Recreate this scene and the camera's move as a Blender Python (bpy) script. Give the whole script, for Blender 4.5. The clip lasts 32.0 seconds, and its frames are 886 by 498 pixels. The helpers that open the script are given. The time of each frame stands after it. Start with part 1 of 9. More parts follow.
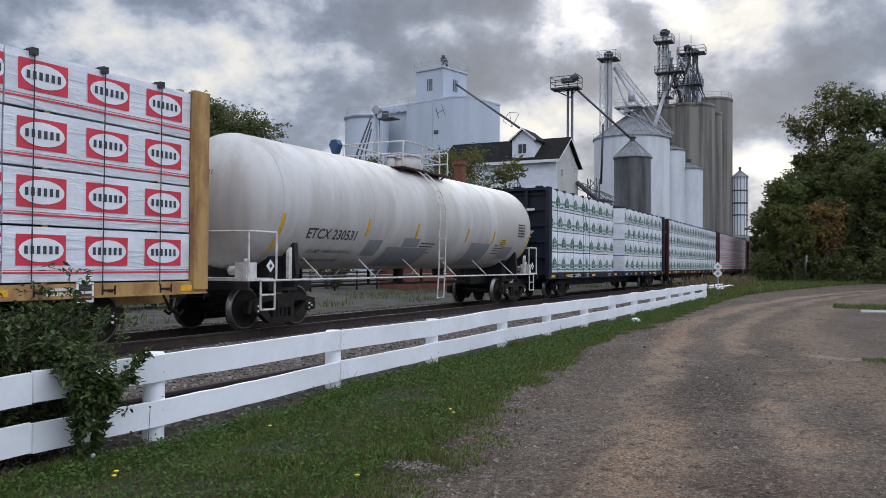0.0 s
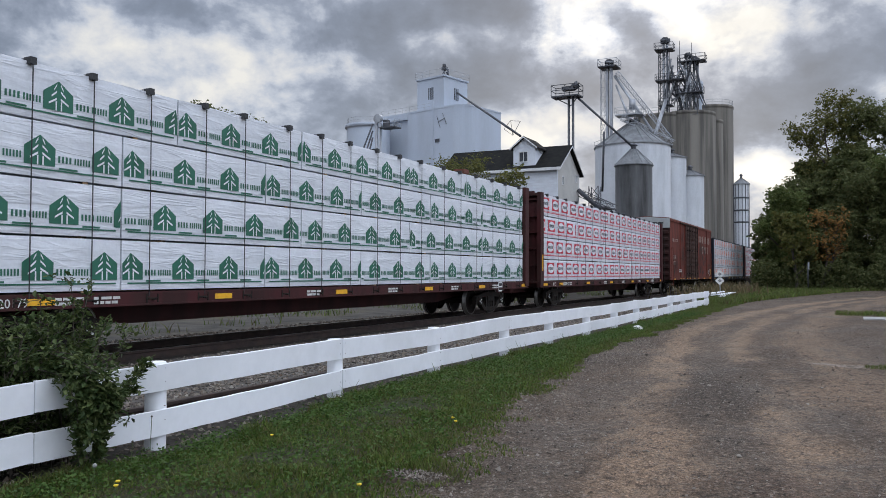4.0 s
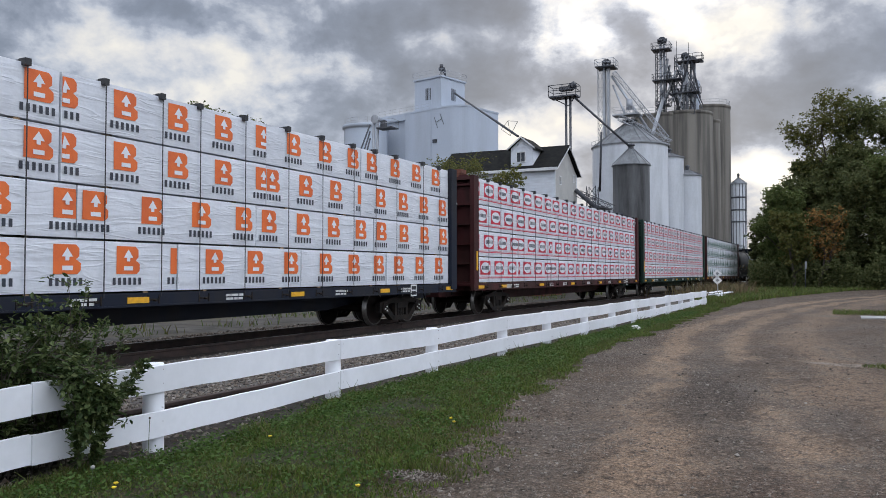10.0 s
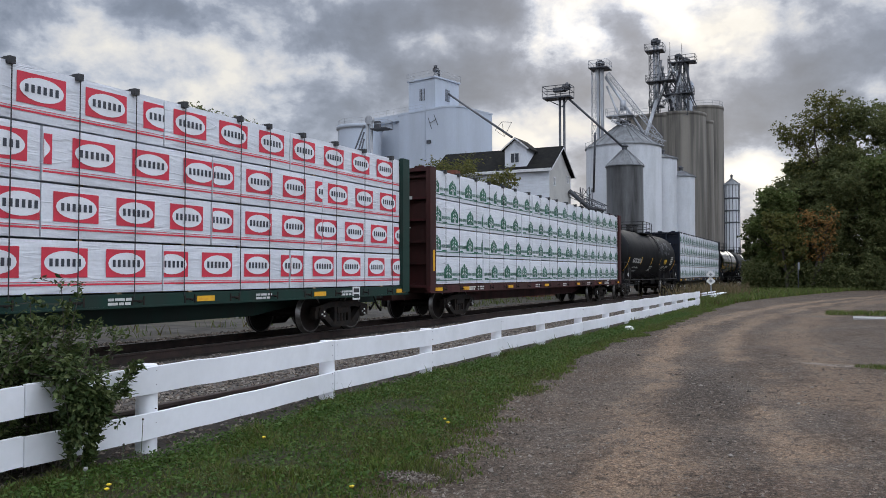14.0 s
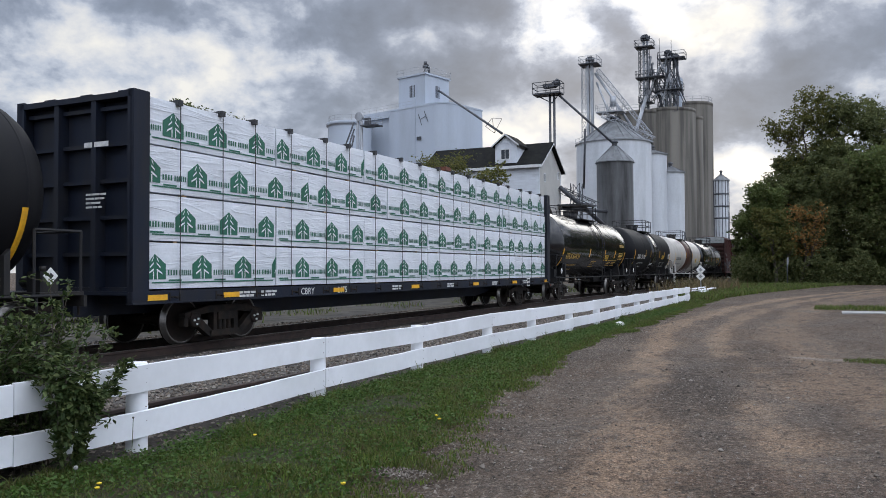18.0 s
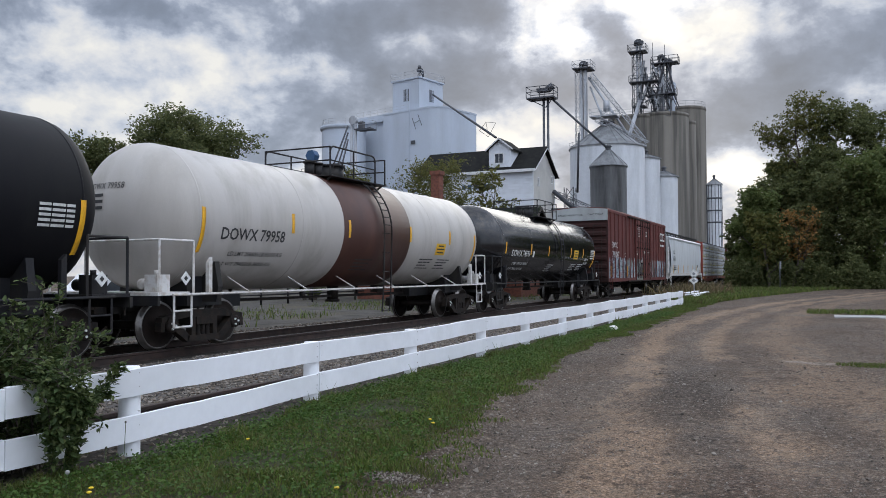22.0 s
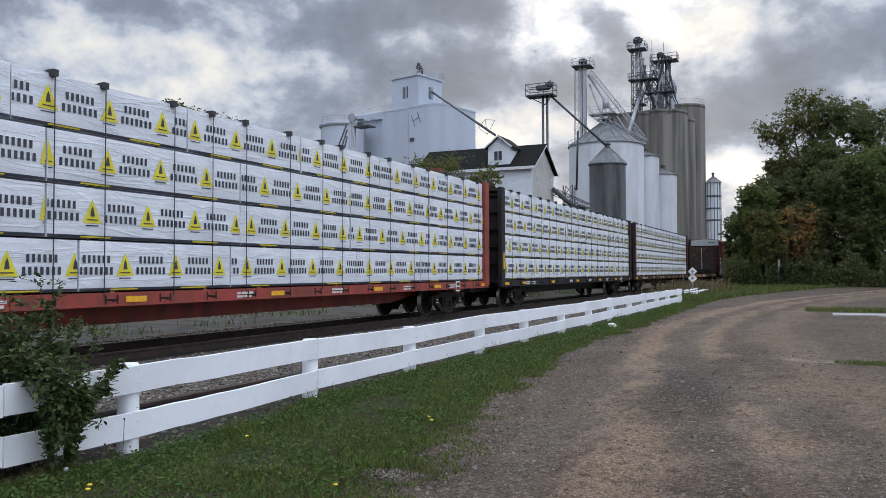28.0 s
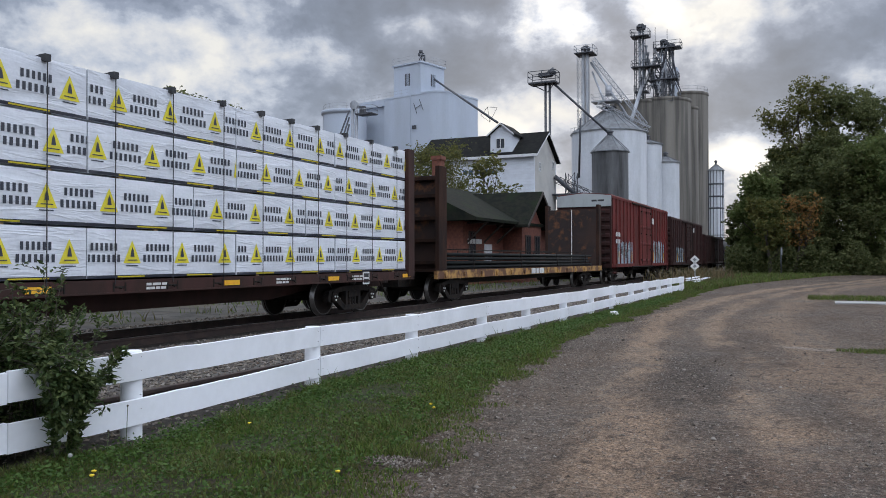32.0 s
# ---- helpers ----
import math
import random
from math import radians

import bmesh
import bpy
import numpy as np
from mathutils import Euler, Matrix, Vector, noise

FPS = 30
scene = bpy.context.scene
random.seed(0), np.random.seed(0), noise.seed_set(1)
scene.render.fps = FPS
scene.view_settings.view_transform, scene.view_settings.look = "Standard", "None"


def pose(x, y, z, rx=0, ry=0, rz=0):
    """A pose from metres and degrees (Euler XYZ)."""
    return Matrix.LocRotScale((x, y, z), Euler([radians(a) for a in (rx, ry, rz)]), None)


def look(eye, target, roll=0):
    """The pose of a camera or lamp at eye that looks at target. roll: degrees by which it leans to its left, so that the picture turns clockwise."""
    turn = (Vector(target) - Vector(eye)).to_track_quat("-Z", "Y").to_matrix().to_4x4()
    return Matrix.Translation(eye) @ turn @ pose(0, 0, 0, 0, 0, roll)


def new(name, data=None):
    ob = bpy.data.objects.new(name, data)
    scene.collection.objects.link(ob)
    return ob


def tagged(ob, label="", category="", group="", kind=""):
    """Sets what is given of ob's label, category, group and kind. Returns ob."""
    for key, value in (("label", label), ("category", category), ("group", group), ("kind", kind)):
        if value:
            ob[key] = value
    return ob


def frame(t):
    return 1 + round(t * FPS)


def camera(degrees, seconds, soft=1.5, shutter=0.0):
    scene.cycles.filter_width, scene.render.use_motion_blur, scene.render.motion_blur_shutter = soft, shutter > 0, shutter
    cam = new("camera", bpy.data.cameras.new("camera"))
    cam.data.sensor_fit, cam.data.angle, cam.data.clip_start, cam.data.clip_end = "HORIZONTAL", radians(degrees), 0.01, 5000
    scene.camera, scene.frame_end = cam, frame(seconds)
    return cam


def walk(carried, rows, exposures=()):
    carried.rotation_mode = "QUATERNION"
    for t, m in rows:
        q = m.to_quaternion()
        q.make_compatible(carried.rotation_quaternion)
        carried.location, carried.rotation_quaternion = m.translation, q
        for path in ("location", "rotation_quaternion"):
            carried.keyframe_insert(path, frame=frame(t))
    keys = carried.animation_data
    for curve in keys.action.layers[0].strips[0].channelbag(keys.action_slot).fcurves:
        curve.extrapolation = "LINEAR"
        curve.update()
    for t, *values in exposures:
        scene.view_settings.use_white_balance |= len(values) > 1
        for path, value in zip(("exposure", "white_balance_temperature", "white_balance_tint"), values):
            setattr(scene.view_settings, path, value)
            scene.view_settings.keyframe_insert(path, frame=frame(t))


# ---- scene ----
# ---------------- camera ----------------
cam = camera(57.64, 32.0, soft=0.9)
EYE_Z = 1.6
# seconds, degrees left of the track, degrees up, lean
AIM = [(0, 26.644, 1.099, 0.335), (0.5, 26.584, 1.079, 0.277), (1, 26.650, 1.018, 0.254), (1.5, 26.798, 0.961, 0.185),
       (2, 26.971, 1.076, 0.206), (2.5, 27.034, 1.319, 0.223), (3, 26.914, 1.487, 0.188), (3.5, 26.753, 1.593, 0.112)]
AIM += [(5.5, 26.834, 1.916, 0.200), (6, 26.843, 1.900, 0.148), (6.5, 26.833, 1.916, 0.092), (7, 26.825, 1.970, 0.147),
        (7.5, 26.903, 2.054, 0.236), (8, 26.912, 2.130, 0.219), (8.5, 26.912, 2.080, 0.163), (9, 26.837, 1.890, 0.015)]
AIM += [(9.5, 26.690, 1.761, 0.005), (10, 26.600, 1.720, -0.040), (10.5, 26.493, 1.812, -0.055), (11, 26.417, 1.866, -0.063),
        (11.5, 26.326, 1.809, -0.064), (12, 26.218, 1.705, -0.100), (12.5, 26.240, 1.605, -0.071), (13, 26.333, 1.574, 0.0)]
AIM += [(13.5, 26.283, 1.695, 0.001), (14, 26.173, 1.777, -0.058), (14.5, 26.015, 1.695, -0.129), (16.5, 25.716, 1.690, -0.226),
        (17, 25.650, 1.596, -0.277), (17.5, 25.562, 1.526, -0.309), (18, 25.514, 1.530, -0.303), (18.5, 25.503, 1.570, -0.283)]
AIM += [(19, 25.451, 1.684, -0.277), (19.5, 25.375, 1.808, -0.292), (20, 25.277, 1.843, -0.323), (20.5, 25.161, 1.818, -0.326),
        (21, 25.131, 1.813, -0.334), (21.5, 25.087, 1.808, -0.300), (22, 25.072, 1.803, -0.263), (22.5, 25.075, 1.755, -0.226)]
AIM += [(23, 25.068, 1.597, -0.236), (23.5, 25.085, 1.524, -0.263), (24, 25.195, 1.601, -0.238), (24.5, 25.200, 1.802, -0.274),
        (25, 25.128, 1.984, -0.262), (25.5, 25.059, 2.040, -0.244), (27.5, 24.964, 1.671, -0.237), (28, 24.996, 1.618, -0.179)]
AIM += [(28.5, 25.112, 1.558, -0.180), (29, 25.151, 1.432, -0.244), (29.5, 25.141, 1.268, -0.289), (30, 25.175, 1.096, -0.303),
        (30.5, 25.255, 0.992, -0.288), (31, 25.219, 0.880, -0.262), (31.5, 25.164, 0.735, -0.200), (32, 25.151, 0.751, -0.129)]
walk(cam, [(t, pose(0, 0, EYE_Z, 90 + up, 0, left) @ pose(0, 0, 0, 0, 0, lean)) for t, left, up, lean in AIM],
     exposures=[(0, -.26, 6250, 10), (3, -.26, 6250, 10), (6, -.20, 6350, 10), (7.4, -.24, 6350, 10), (8, -.15, 6350, 10), (9, -.08, 6400, 10), (11, -.30, 6400, 10), (14, -.26, 6400, 10), (17.5, -.16, 6300, 10), (20, -.2, 6250, 10), (23, -.18, 6250, 10), (25, .0, 6250, 10), (28, -.2, 6250, 10), (32, -.22, 6250, 10)])

# ---------------- light ----------------
SUN_LEFT, SUN_UP = 13.0, 17.5
FRONT_LIT = 2.3
ZENITH_LIT = 1.6
SKY_SHIFT = 0.6
world = bpy.data.worlds.new("sky")
scene.world = world
world.use_nodes = True
wt = world.node_tree
wt.nodes.clear()


def wnode(kind, **sets):
    n = wt.nodes.new(kind)
    for k, v in sets.items():
        n.inputs[k].default_value = v
    return n


def wmath(op, a, b=None, c=None):
    n = wt.nodes.new("ShaderNodeMath")
    n.operation = op
    for i, v in enumerate((a, b, c)):
        if v is None:
            continue
        if isinstance(v, (int, float)):
            n.inputs[i].default_value = v
        else:
            wt.links.new(v, n.inputs[i])
    return n.outputs[0]


def build_sky():
    L = wt.links.new
    sky = wt.nodes.new("ShaderNodeTexSky")
    sky.sky_type, sky.sun_disc = 'NISHITA', False
    sky.sun_elevation, sky.sun_rotation = radians(SUN_UP), radians(-SUN_LEFT)
    coord = wt.nodes.new("ShaderNodeTexCoord")
    sep = wt.nodes.new("ShaderNodeSeparateXYZ")
    L(coord.outputs["Generated"], sep.inputs[0])
    x, y, z = sep.outputs
    comb = wt.nodes.new("ShaderNodeCombineXYZ")
    L(x, comb.inputs[0])
    L(y, comb.inputs[1])
    L(wmath('ADD', wmath('MULTIPLY', z, 1.45), SKY_SHIFT), comb.inputs[2])
    big = wnode("ShaderNodeTexNoise", Scale=5.2, Detail=9.0, Roughness=0.52, Distortion=0.0)
    L(comb.outputs[0], big.inputs["Vector"])
    fine = wnode("ShaderNodeTexNoise", Scale=11.0, Detail=8.0, Roughness=0.55, Distortion=0.3)
    L(comb.outputs[0], fine.inputs["Vector"])
    mixn = wmath('ADD', wmath('MULTIPLY', big.outputs["Fac"], 0.66), wmath('MULTIPLY', fine.outputs["Fac"], 0.34))

    def lobe(left, up, power):
        """Nearness to a direction, 0 to 1."""
        a, b = radians(left), radians(up)
        s = (-math.sin(a) * math.cos(b), math.cos(a) * math.cos(b), math.sin(b))
        dot = wmath('ADD', wmath('ADD', wmath('MULTIPLY', x, s[0]), wmath('MULTIPLY', y, s[1])), wmath('MULTIPLY', z, s[2]))
        return dot if power is None else wmath('POWER', wmath('MAXIMUM', dot, 0.0), power)
    # bearing left of the track and height in degrees, with ragged borders
    shake = wnode("ShaderNodeTexNoise", Scale=8.0, Detail=7.0, Roughness=0.6)
    L(comb.outputs[0], shake.inputs["Vector"])
    shx = wt.nodes.new("ShaderNodeSeparateColor")
    L(shake.outputs["Color"], shx.inputs[0])
    az = wmath('MULTIPLY', wmath('ARCTAN2', wmath('MULTIPLY', x, -1.0), y), 180 / math.pi)
    az = wmath('ADD', az, wmath('MULTIPLY', wmath('SUBTRACT', shx.outputs[0], 0.5), 13.0))
    elv = wmath('MULTIPLY', wmath('ARCSINE', z), 180 / math.pi)
    elv = wmath('ADD', elv, wmath('MULTIPLY', wmath('SUBTRACT', shx.outputs[1], 0.5), 8.0))

    def bank(left, up, wide, tall, amount):
        """A cloud bank or a gap: 1 at its middle, fading outwards."""
        a = wmath('DIVIDE', wmath('SUBTRACT', az, left), wide)
        b = wmath('DIVIDE', wmath('SUBTRACT', elv, up), tall)
        q = wmath('ADD', wmath('MULTIPLY', a, a), wmath('MULTIPLY', b, b))
        return wmath('MULTIPLY', wmath('POWER', math.e, wmath('MULTIPLY', q, -1.0)), amount)

    def total(rows):
        out = 0.0
        for r in rows:
            out = wmath('ADD', bank(*r), out)
        return out
    # gaps where the sun stands behind thinner cloud, and heavy banks between them
    gaps = total(((18.0, 16.8, 2.4, 2.2, 1.2), (9.0, 19.4, 5.5, 2.3, 1.5), (9.5, 16.2, 1.8, 1.5, .7), (4.6, 7.0, 3.2, 1.5, 1.1), (31.0, 8.5, 7.0, 2.5, .45), (20.0, 8.0, 6.0, 2.5, .4), (46.0, 12.0, 14.0, 9.0, .24)))
    banks = total(((21.8, 14.8, 3.0, 2.4, .8), (0.0, 13.0, 5.5, 3.4, 1.05), (30.5, 17.0, 5.0, 2.6, .7), (15.0, 18.8, 1.9, 1.4, .9), (13.2, 13.0, 2.6, 1.2, .5), (26.0, 11.0, 4.0, 1.5, .5)))
    # edges towards the sun are lit
    sun_up = wt.nodes.new("ShaderNodeVectorMath")
    sun_up.operation = 'ADD'
    sun_up.inputs[1].default_value = (.012, .0, .05)
    L(comb.outputs[0], sun_up.inputs[0])
    puff = wnode("ShaderNodeTexNoise", Scale=9.0, Detail=9.0, Roughness=0.56, Distortion=0.2)
    L(comb.outputs[0], puff.inputs["Vector"])
    puff_up = wnode("ShaderNodeTexNoise", Scale=9.0, Detail=9.0, Roughness=0.56, Distortion=0.2)
    L(sun_up.outputs[0], puff_up.inputs["Vector"])
    lit = wmath('MULTIPLY', wmath('SUBTRACT', puff.outputs["Fac"], puff_up.outputs["Fac"]), 0.55)
    calm = wmath('ADD', wmath('MULTIPLY', mixn, 0.72), 0.135)
    dense = wmath('SUBTRACT', wmath('ADD', calm, wmath('MULTIPLY', banks, 0.085)), wmath('ADD', wmath('MULTIPLY', gaps, 0.17), lit))
    ramp = wt.nodes.new("ShaderNodeValToRGB")
    el = ramp.color_ramp.elements
    el[0].position, el[0].color = 0.33, (1.0, 0.96, 0.88, 1)
    el[1].position, el[1].color = 0.66, (0.215, 0.245, 0.305, 1)
    for p, c in ((0.41, (0.77, 0.775, 0.795, 1)), (0.455, (0.59, 0.63, 0.71, 1)), (0.50, (0.385, 0.43, 0.525, 1)), (0.56, (0.27, 0.31, 0.39, 1))):
        e = el.new(p)
        e.color = c
    L(dense, ramp.inputs[0])
    glow = wmath('ADD', wmath('MULTIPLY', lobe(SUN_LEFT, 36.0, 110.0), 0.5), wmath('MULTIPLY', gaps, 0.35))
    # the cloud cover is brightest over the open side
    front = wt.nodes.new("ShaderNodeMapRange")
    front.interpolation_type = 'SMOOTHSTEP'
    front.inputs[1].default_value, front.inputs[2].default_value = 0.62, -0.60
    front.inputs[3].default_value, front.inputs[4].default_value = 0.0, FRONT_LIT
    L(lobe(SUN_LEFT + 48, SUN_UP, None), front.inputs[0])
    # the covered sky is brightest overhead
    high = wt.nodes.new("ShaderNodeMapRange")
    high.interpolation_type = 'SMOOTHSTEP'
    for i, v in ((1, 0.0), (2, 0.75), (3, 0.35), (4, 1.3)):
        high.inputs[i].default_value = v
    L(z, high.inputs[0])
    zenith = wt.nodes.new("ShaderNodeMapRange")
    zenith.interpolation_type = 'SMOOTHSTEP'
    for i, v in ((1, 0.33), (2, 0.72), (3, 0.0), (4, ZENITH_LIT)):
        zenith.inputs[i].default_value = v
    L(z, zenith.inputs[0])
    gain = wmath('ADD', wmath('ADD', wmath('ADD', 1.0, glow), wmath('MULTIPLY', front.outputs[0], high.outputs[0])), zenith.outputs[0])
    cloud = wt.nodes.new("ShaderNodeVectorMath")
    cloud.operation = 'SCALE'
    L(ramp.outputs[0], cloud.inputs[0])
    L(gain, cloud.inputs["Scale"])
    sk = wnode("ShaderNodeBackground", Strength=0.08)
    L(sky.outputs[0], sk.inputs[0])
    cl = wnode("ShaderNodeBackground", Strength=1.0)
    L(cloud.outputs[0], cl.inputs[0])
    mix = wt.nodes.new("ShaderNodeMixShader")
    mix.inputs[0].default_value = 0.92
    L(sk.outputs[0], mix.inputs[1])
    L(cl.outputs[0], mix.inputs[2])
    out = wt.nodes.new("ShaderNodeOutputWorld")
    L(mix.outputs[0], out.inputs[0])


build_sky()
sun = new("sun", bpy.data.lights.new("sun", 'SUN'))
sun.data.energy, sun.data.angle, sun.data.color = 0.9, radians(36), (1.0, 0.95, 0.86)
sun.matrix_world = look((0, 0, 0), (math.sin(radians(SUN_LEFT)), -math.cos(radians(SUN_LEFT)), -math.tan(radians(SUN_UP))))

# ---------------- materials ----------------


def surf(name, base, other, scale=3.0, amount=0.5, rough=0.6, metal=0.0, bump=0.15, fine=60.0, streak=1.0, grain=0.05, sharp=0.2, third=None):
    """Painted, rusted or mineral surface: two colours in blotches (streak > 1: drawn out downwards), fine grain and relief."""
    m = bpy.data.materials.new(name)
    m.use_nodes = True
    nt = m.node_tree
    L = nt.links.new
    bs = nt.nodes["Principled BSDF"]
    co = nt.nodes.new("ShaderNodeTexCoord")
    mp = nt.nodes.new("ShaderNodeMapping")
    mp.inputs["Scale"].default_value = (1, 1, 1.0 / streak)
    L(co.outputs["Object"], mp.inputs[0])
    info = nt.nodes.new("ShaderNodeObjectInfo")
    addv = nt.nodes.new("ShaderNodeVectorMath")
    addv.operation = 'ADD'
    mulr = nt.nodes.new("ShaderNodeMath")
    mulr.operation = 'MULTIPLY'
    mulr.inputs[1].default_value = 40.0
    L(info.outputs["Random"], mulr.inputs[0])
    L(mp.outputs[0], addv.inputs[0])
    L(mulr.outputs[0], addv.inputs[1])
    n1 = nt.nodes.new("ShaderNodeTexNoise")
    n1.inputs["Scale"].default_value, n1.inputs["Detail"].default_value, n1.inputs["Roughness"].default_value = scale, 7, 0.62
    L(addv.outputs[0], n1.inputs["Vector"])
    n2 = nt.nodes.new("ShaderNodeTexNoise")
    n2.inputs["Scale"].default_value, n2.inputs["Detail"].default_value = fine, 4
    L(co.outputs["Object"], n2.inputs["Vector"])
    rp = nt.nodes.new("ShaderNodeMapRange")
    mid = 0.72 - 0.44 * amount
    rp.inputs[1].default_value, rp.inputs[2].default_value = mid - sharp / 2, mid + sharp / 2
    L(n1.outputs[0], rp.inputs[0])
    mx = nt.nodes.new("ShaderNodeMix")
    mx.data_type = 'RGBA'
    mx.inputs["A"].default_value, mx.inputs["B"].default_value = (*base, 1), (*other, 1)
    L(rp.outputs[0], mx.inputs["Factor"])
    col = mx.outputs["Result"]
    if third:
        n3 = nt.nodes.new("ShaderNodeTexNoise")
        n3.inputs["Scale"].default_value, n3.inputs["Detail"].default_value = scale * 0.31, 5
        L(addv.outputs[0], n3.inputs["Vector"])
        r3 = nt.nodes.new("ShaderNodeMapRange")
        r3.inputs[1].default_value, r3.inputs[2].default_value = 0.48, 0.66
        L(n3.outputs[0], r3.inputs[0])
        m3 = nt.nodes.new("ShaderNodeMix")
        m3.data_type = 'RGBA'
        m3.inputs["B"].default_value = (*third, 1)
        L(col, m3.inputs["A"])
        L(r3.outputs[0], m3.inputs["Factor"])
        col = m3.outputs["Result"]
    g = nt.nodes.new("ShaderNodeMapRange")
    g.inputs[1].default_value, g.inputs[2].default_value, g.inputs[3].default_value, g.inputs[4].default_value = 0.3, 0.7, 1 - grain, 1 + grain
    L(n2.outputs[0], g.inputs[0])
    sc = nt.nodes.new("ShaderNodeVectorMath")
    sc.operation = 'SCALE'
    L(col, sc.inputs[0])
    L(g.outputs[0], sc.inputs["Scale"])
    L(sc.outputs[0], bs.inputs["Base Color"])
    rr = nt.nodes.new("ShaderNodeMapRange")
    rr.inputs[3].default_value, rr.inputs[4].default_value = (max(rough - 0.1, 0.03), min(rough + 0.16, 1)) if rough > .2 else (rough * .8, rough * 1.25)
    L(n1.outputs[0], rr.inputs[0])
    L(rr.outputs[0], bs.inputs["Roughness"])
    bs.inputs["Metallic"].default_value = metal
    if bump:
        ad = nt.nodes.new("ShaderNodeMath")
        ad.operation = 'MULTIPLY_ADD'
        ad.inputs[1].default_value = 0.35
        L(n2.outputs[0], ad.inputs[0])
        L(n1.outputs[0], ad.inputs[2])
        bp = nt.nodes.new("ShaderNodeBump")
        bp.inputs["Strength"].default_value, bp.inputs["Distance"].default_value = bump, 0.03
        L(ad.outputs[0], bp.inputs["Height"])
        L(bp.outputs[0], bs.inputs["Normal"])
    return m


def wrap_material():
    """White woven plastic sheet, pulled tight in slanting creases."""
    m = surf("lumber_wrap", (0.69, 0.71, 0.745), (0.62, 0.64, 0.675), scale=1.3, amount=0.45, rough=0.5, bump=0.0, fine=25)
    nt = m.node_tree
    L = nt.links.new
    bs = nt.nodes["Principled BSDF"]
    co = nt.nodes.new("ShaderNodeTexCoord")
    info = nt.nodes.new("ShaderNodeObjectInfo")
    hs = []
    for turn, sx, sc_ in ((34, 0.13, 4.2), (-38, 0.20, 3.2), (82, 0.5, 2.4)):
        mp = nt.nodes.new("ShaderNodeMapping")
        mp.inputs["Rotation"].default_value = (radians(turn), 0, 0)
        mp.inputs["Scale"].default_value = (.25, sx, 1)
        ad = nt.nodes.new("ShaderNodeVectorMath")
        ad.operation = 'MULTIPLY_ADD'
        ad.inputs[1].default_value = (1, 1, 1)
        L(co.outputs["Object"], ad.inputs[0])
        ml = nt.nodes.new("ShaderNodeMath")
        ml.operation = 'MULTIPLY'
        ml.inputs[1].default_value = 17.0 + turn
        L(info.outputs["Random"], ml.inputs[0])
        L(ml.outputs[0], ad.inputs[2])
        L(ad.outputs[0], mp.inputs[0])
        n = nt.nodes.new("ShaderNodeTexNoise")
        n.inputs["Scale"].default_value, n.inputs["Detail"].default_value, n.inputs["Distortion"].default_value = sc_, 3, 0.4
        L(mp.outputs[0], n.inputs["Vector"])
        hs.append(n.outputs[0])
    a1 = nt.nodes.new("ShaderNodeMath")
    L(hs[0], a1.inputs[0])
    L(hs[1], a1.inputs[1])
    a2 = nt.nodes.new("ShaderNodeMath")
    L(a1.outputs[0], a2.inputs[0])
    L(hs[2], a2.inputs[1])
    bp = nt.nodes.new("ShaderNodeBump")
    bp.inputs["Strength"].default_value, bp.inputs["Distance"].default_value = 0.48, 0.05
    # sharp pulled folds on top of the soft ones
    folds = a2.outputs[0]
    for h, k in ((hs[0], .24), (hs[1], .08)):
        c0 = nt.nodes.new("ShaderNodeMath")
        c0.operation = 'SUBTRACT'
        c0.inputs[1].default_value = .5
        L(h, c0.inputs[0])
        c1 = nt.nodes.new("ShaderNodeMath")
        c1.operation = 'ABSOLUTE'
        L(c0.outputs[0], c1.inputs[0])
        c2 = nt.nodes.new("ShaderNodeMapRange")
        c2.inputs[1].default_value, c2.inputs[2].default_value, c2.inputs[3].default_value, c2.inputs[4].default_value = 0.0, .05, k, 0.0
        L(c1.outputs[0], c2.inputs[0])
        c3 = nt.nodes.new("ShaderNodeMath")
        L(folds, c3.inputs[0])
        L(c2.outputs[0], c3.inputs[1])
        folds = c3.outputs[0]
    L(folds, bp.inputs["Height"])
    L(bp.outputs[0], bs.inputs["Normal"])
    return m


WRAP = wrap_material()
RED_INK = surf("red_print", (0.62, 0.03, 0.06), (0.50, 0.03, 0.05), 2, 0.4, 0.5, bump=0.05)
WHITE_INK = surf("white_print", (0.76, 0.77, 0.80), (0.70, 0.70, 0.72), 2, 0.4, 0.5, bump=0.05)
DARK_INK = surf("dark_print", (0.03, 0.035, 0.05), (0.05, 0.05, 0.06), 2, 0.4, 0.5, bump=0.05)
GREEN_INK = surf("green_print", (0.02, 0.13, 0.08), (0.02, 0.10, 0.06), 2, 0.4, 0.5, bump=0.05)
ORANGE_INK = surf("orange_print", (0.78, 0.16, 0.03), (0.68, 0.13, 0.03), 2, 0.4, 0.5, bump=0.05)
YELLOW_INK = surf("yellow_print", (0.72, 0.62, 0.03), (0.64, 0.54, 0.03), 2, 0.4, 0.5, bump=0.05)
NOTICE = surf("yellow_notice_paint", (0.72, 0.43, 0.02), (0.62, 0.37, 0.02), 2, 0.4, 0.5, bump=0.05)
STRAP = surf("black_strap", (0.015, 0.015, 0.018), (0.03, 0.03, 0.03), 8, 0.4, 0.45, bump=0.0)
LUMBER = surf("raw_lumber", (0.42, 0.29, 0.16), (0.30, 0.19, 0.10), 9, 0.5, 0.75, bump=0.2)
MAROON = surf("maroon_paint", (0.06, 0.014, 0.015), (0.035, 0.013, 0.012), 1.8, 0.45, 0.6, streak=4, third=(0.045, 0.019, 0.016))
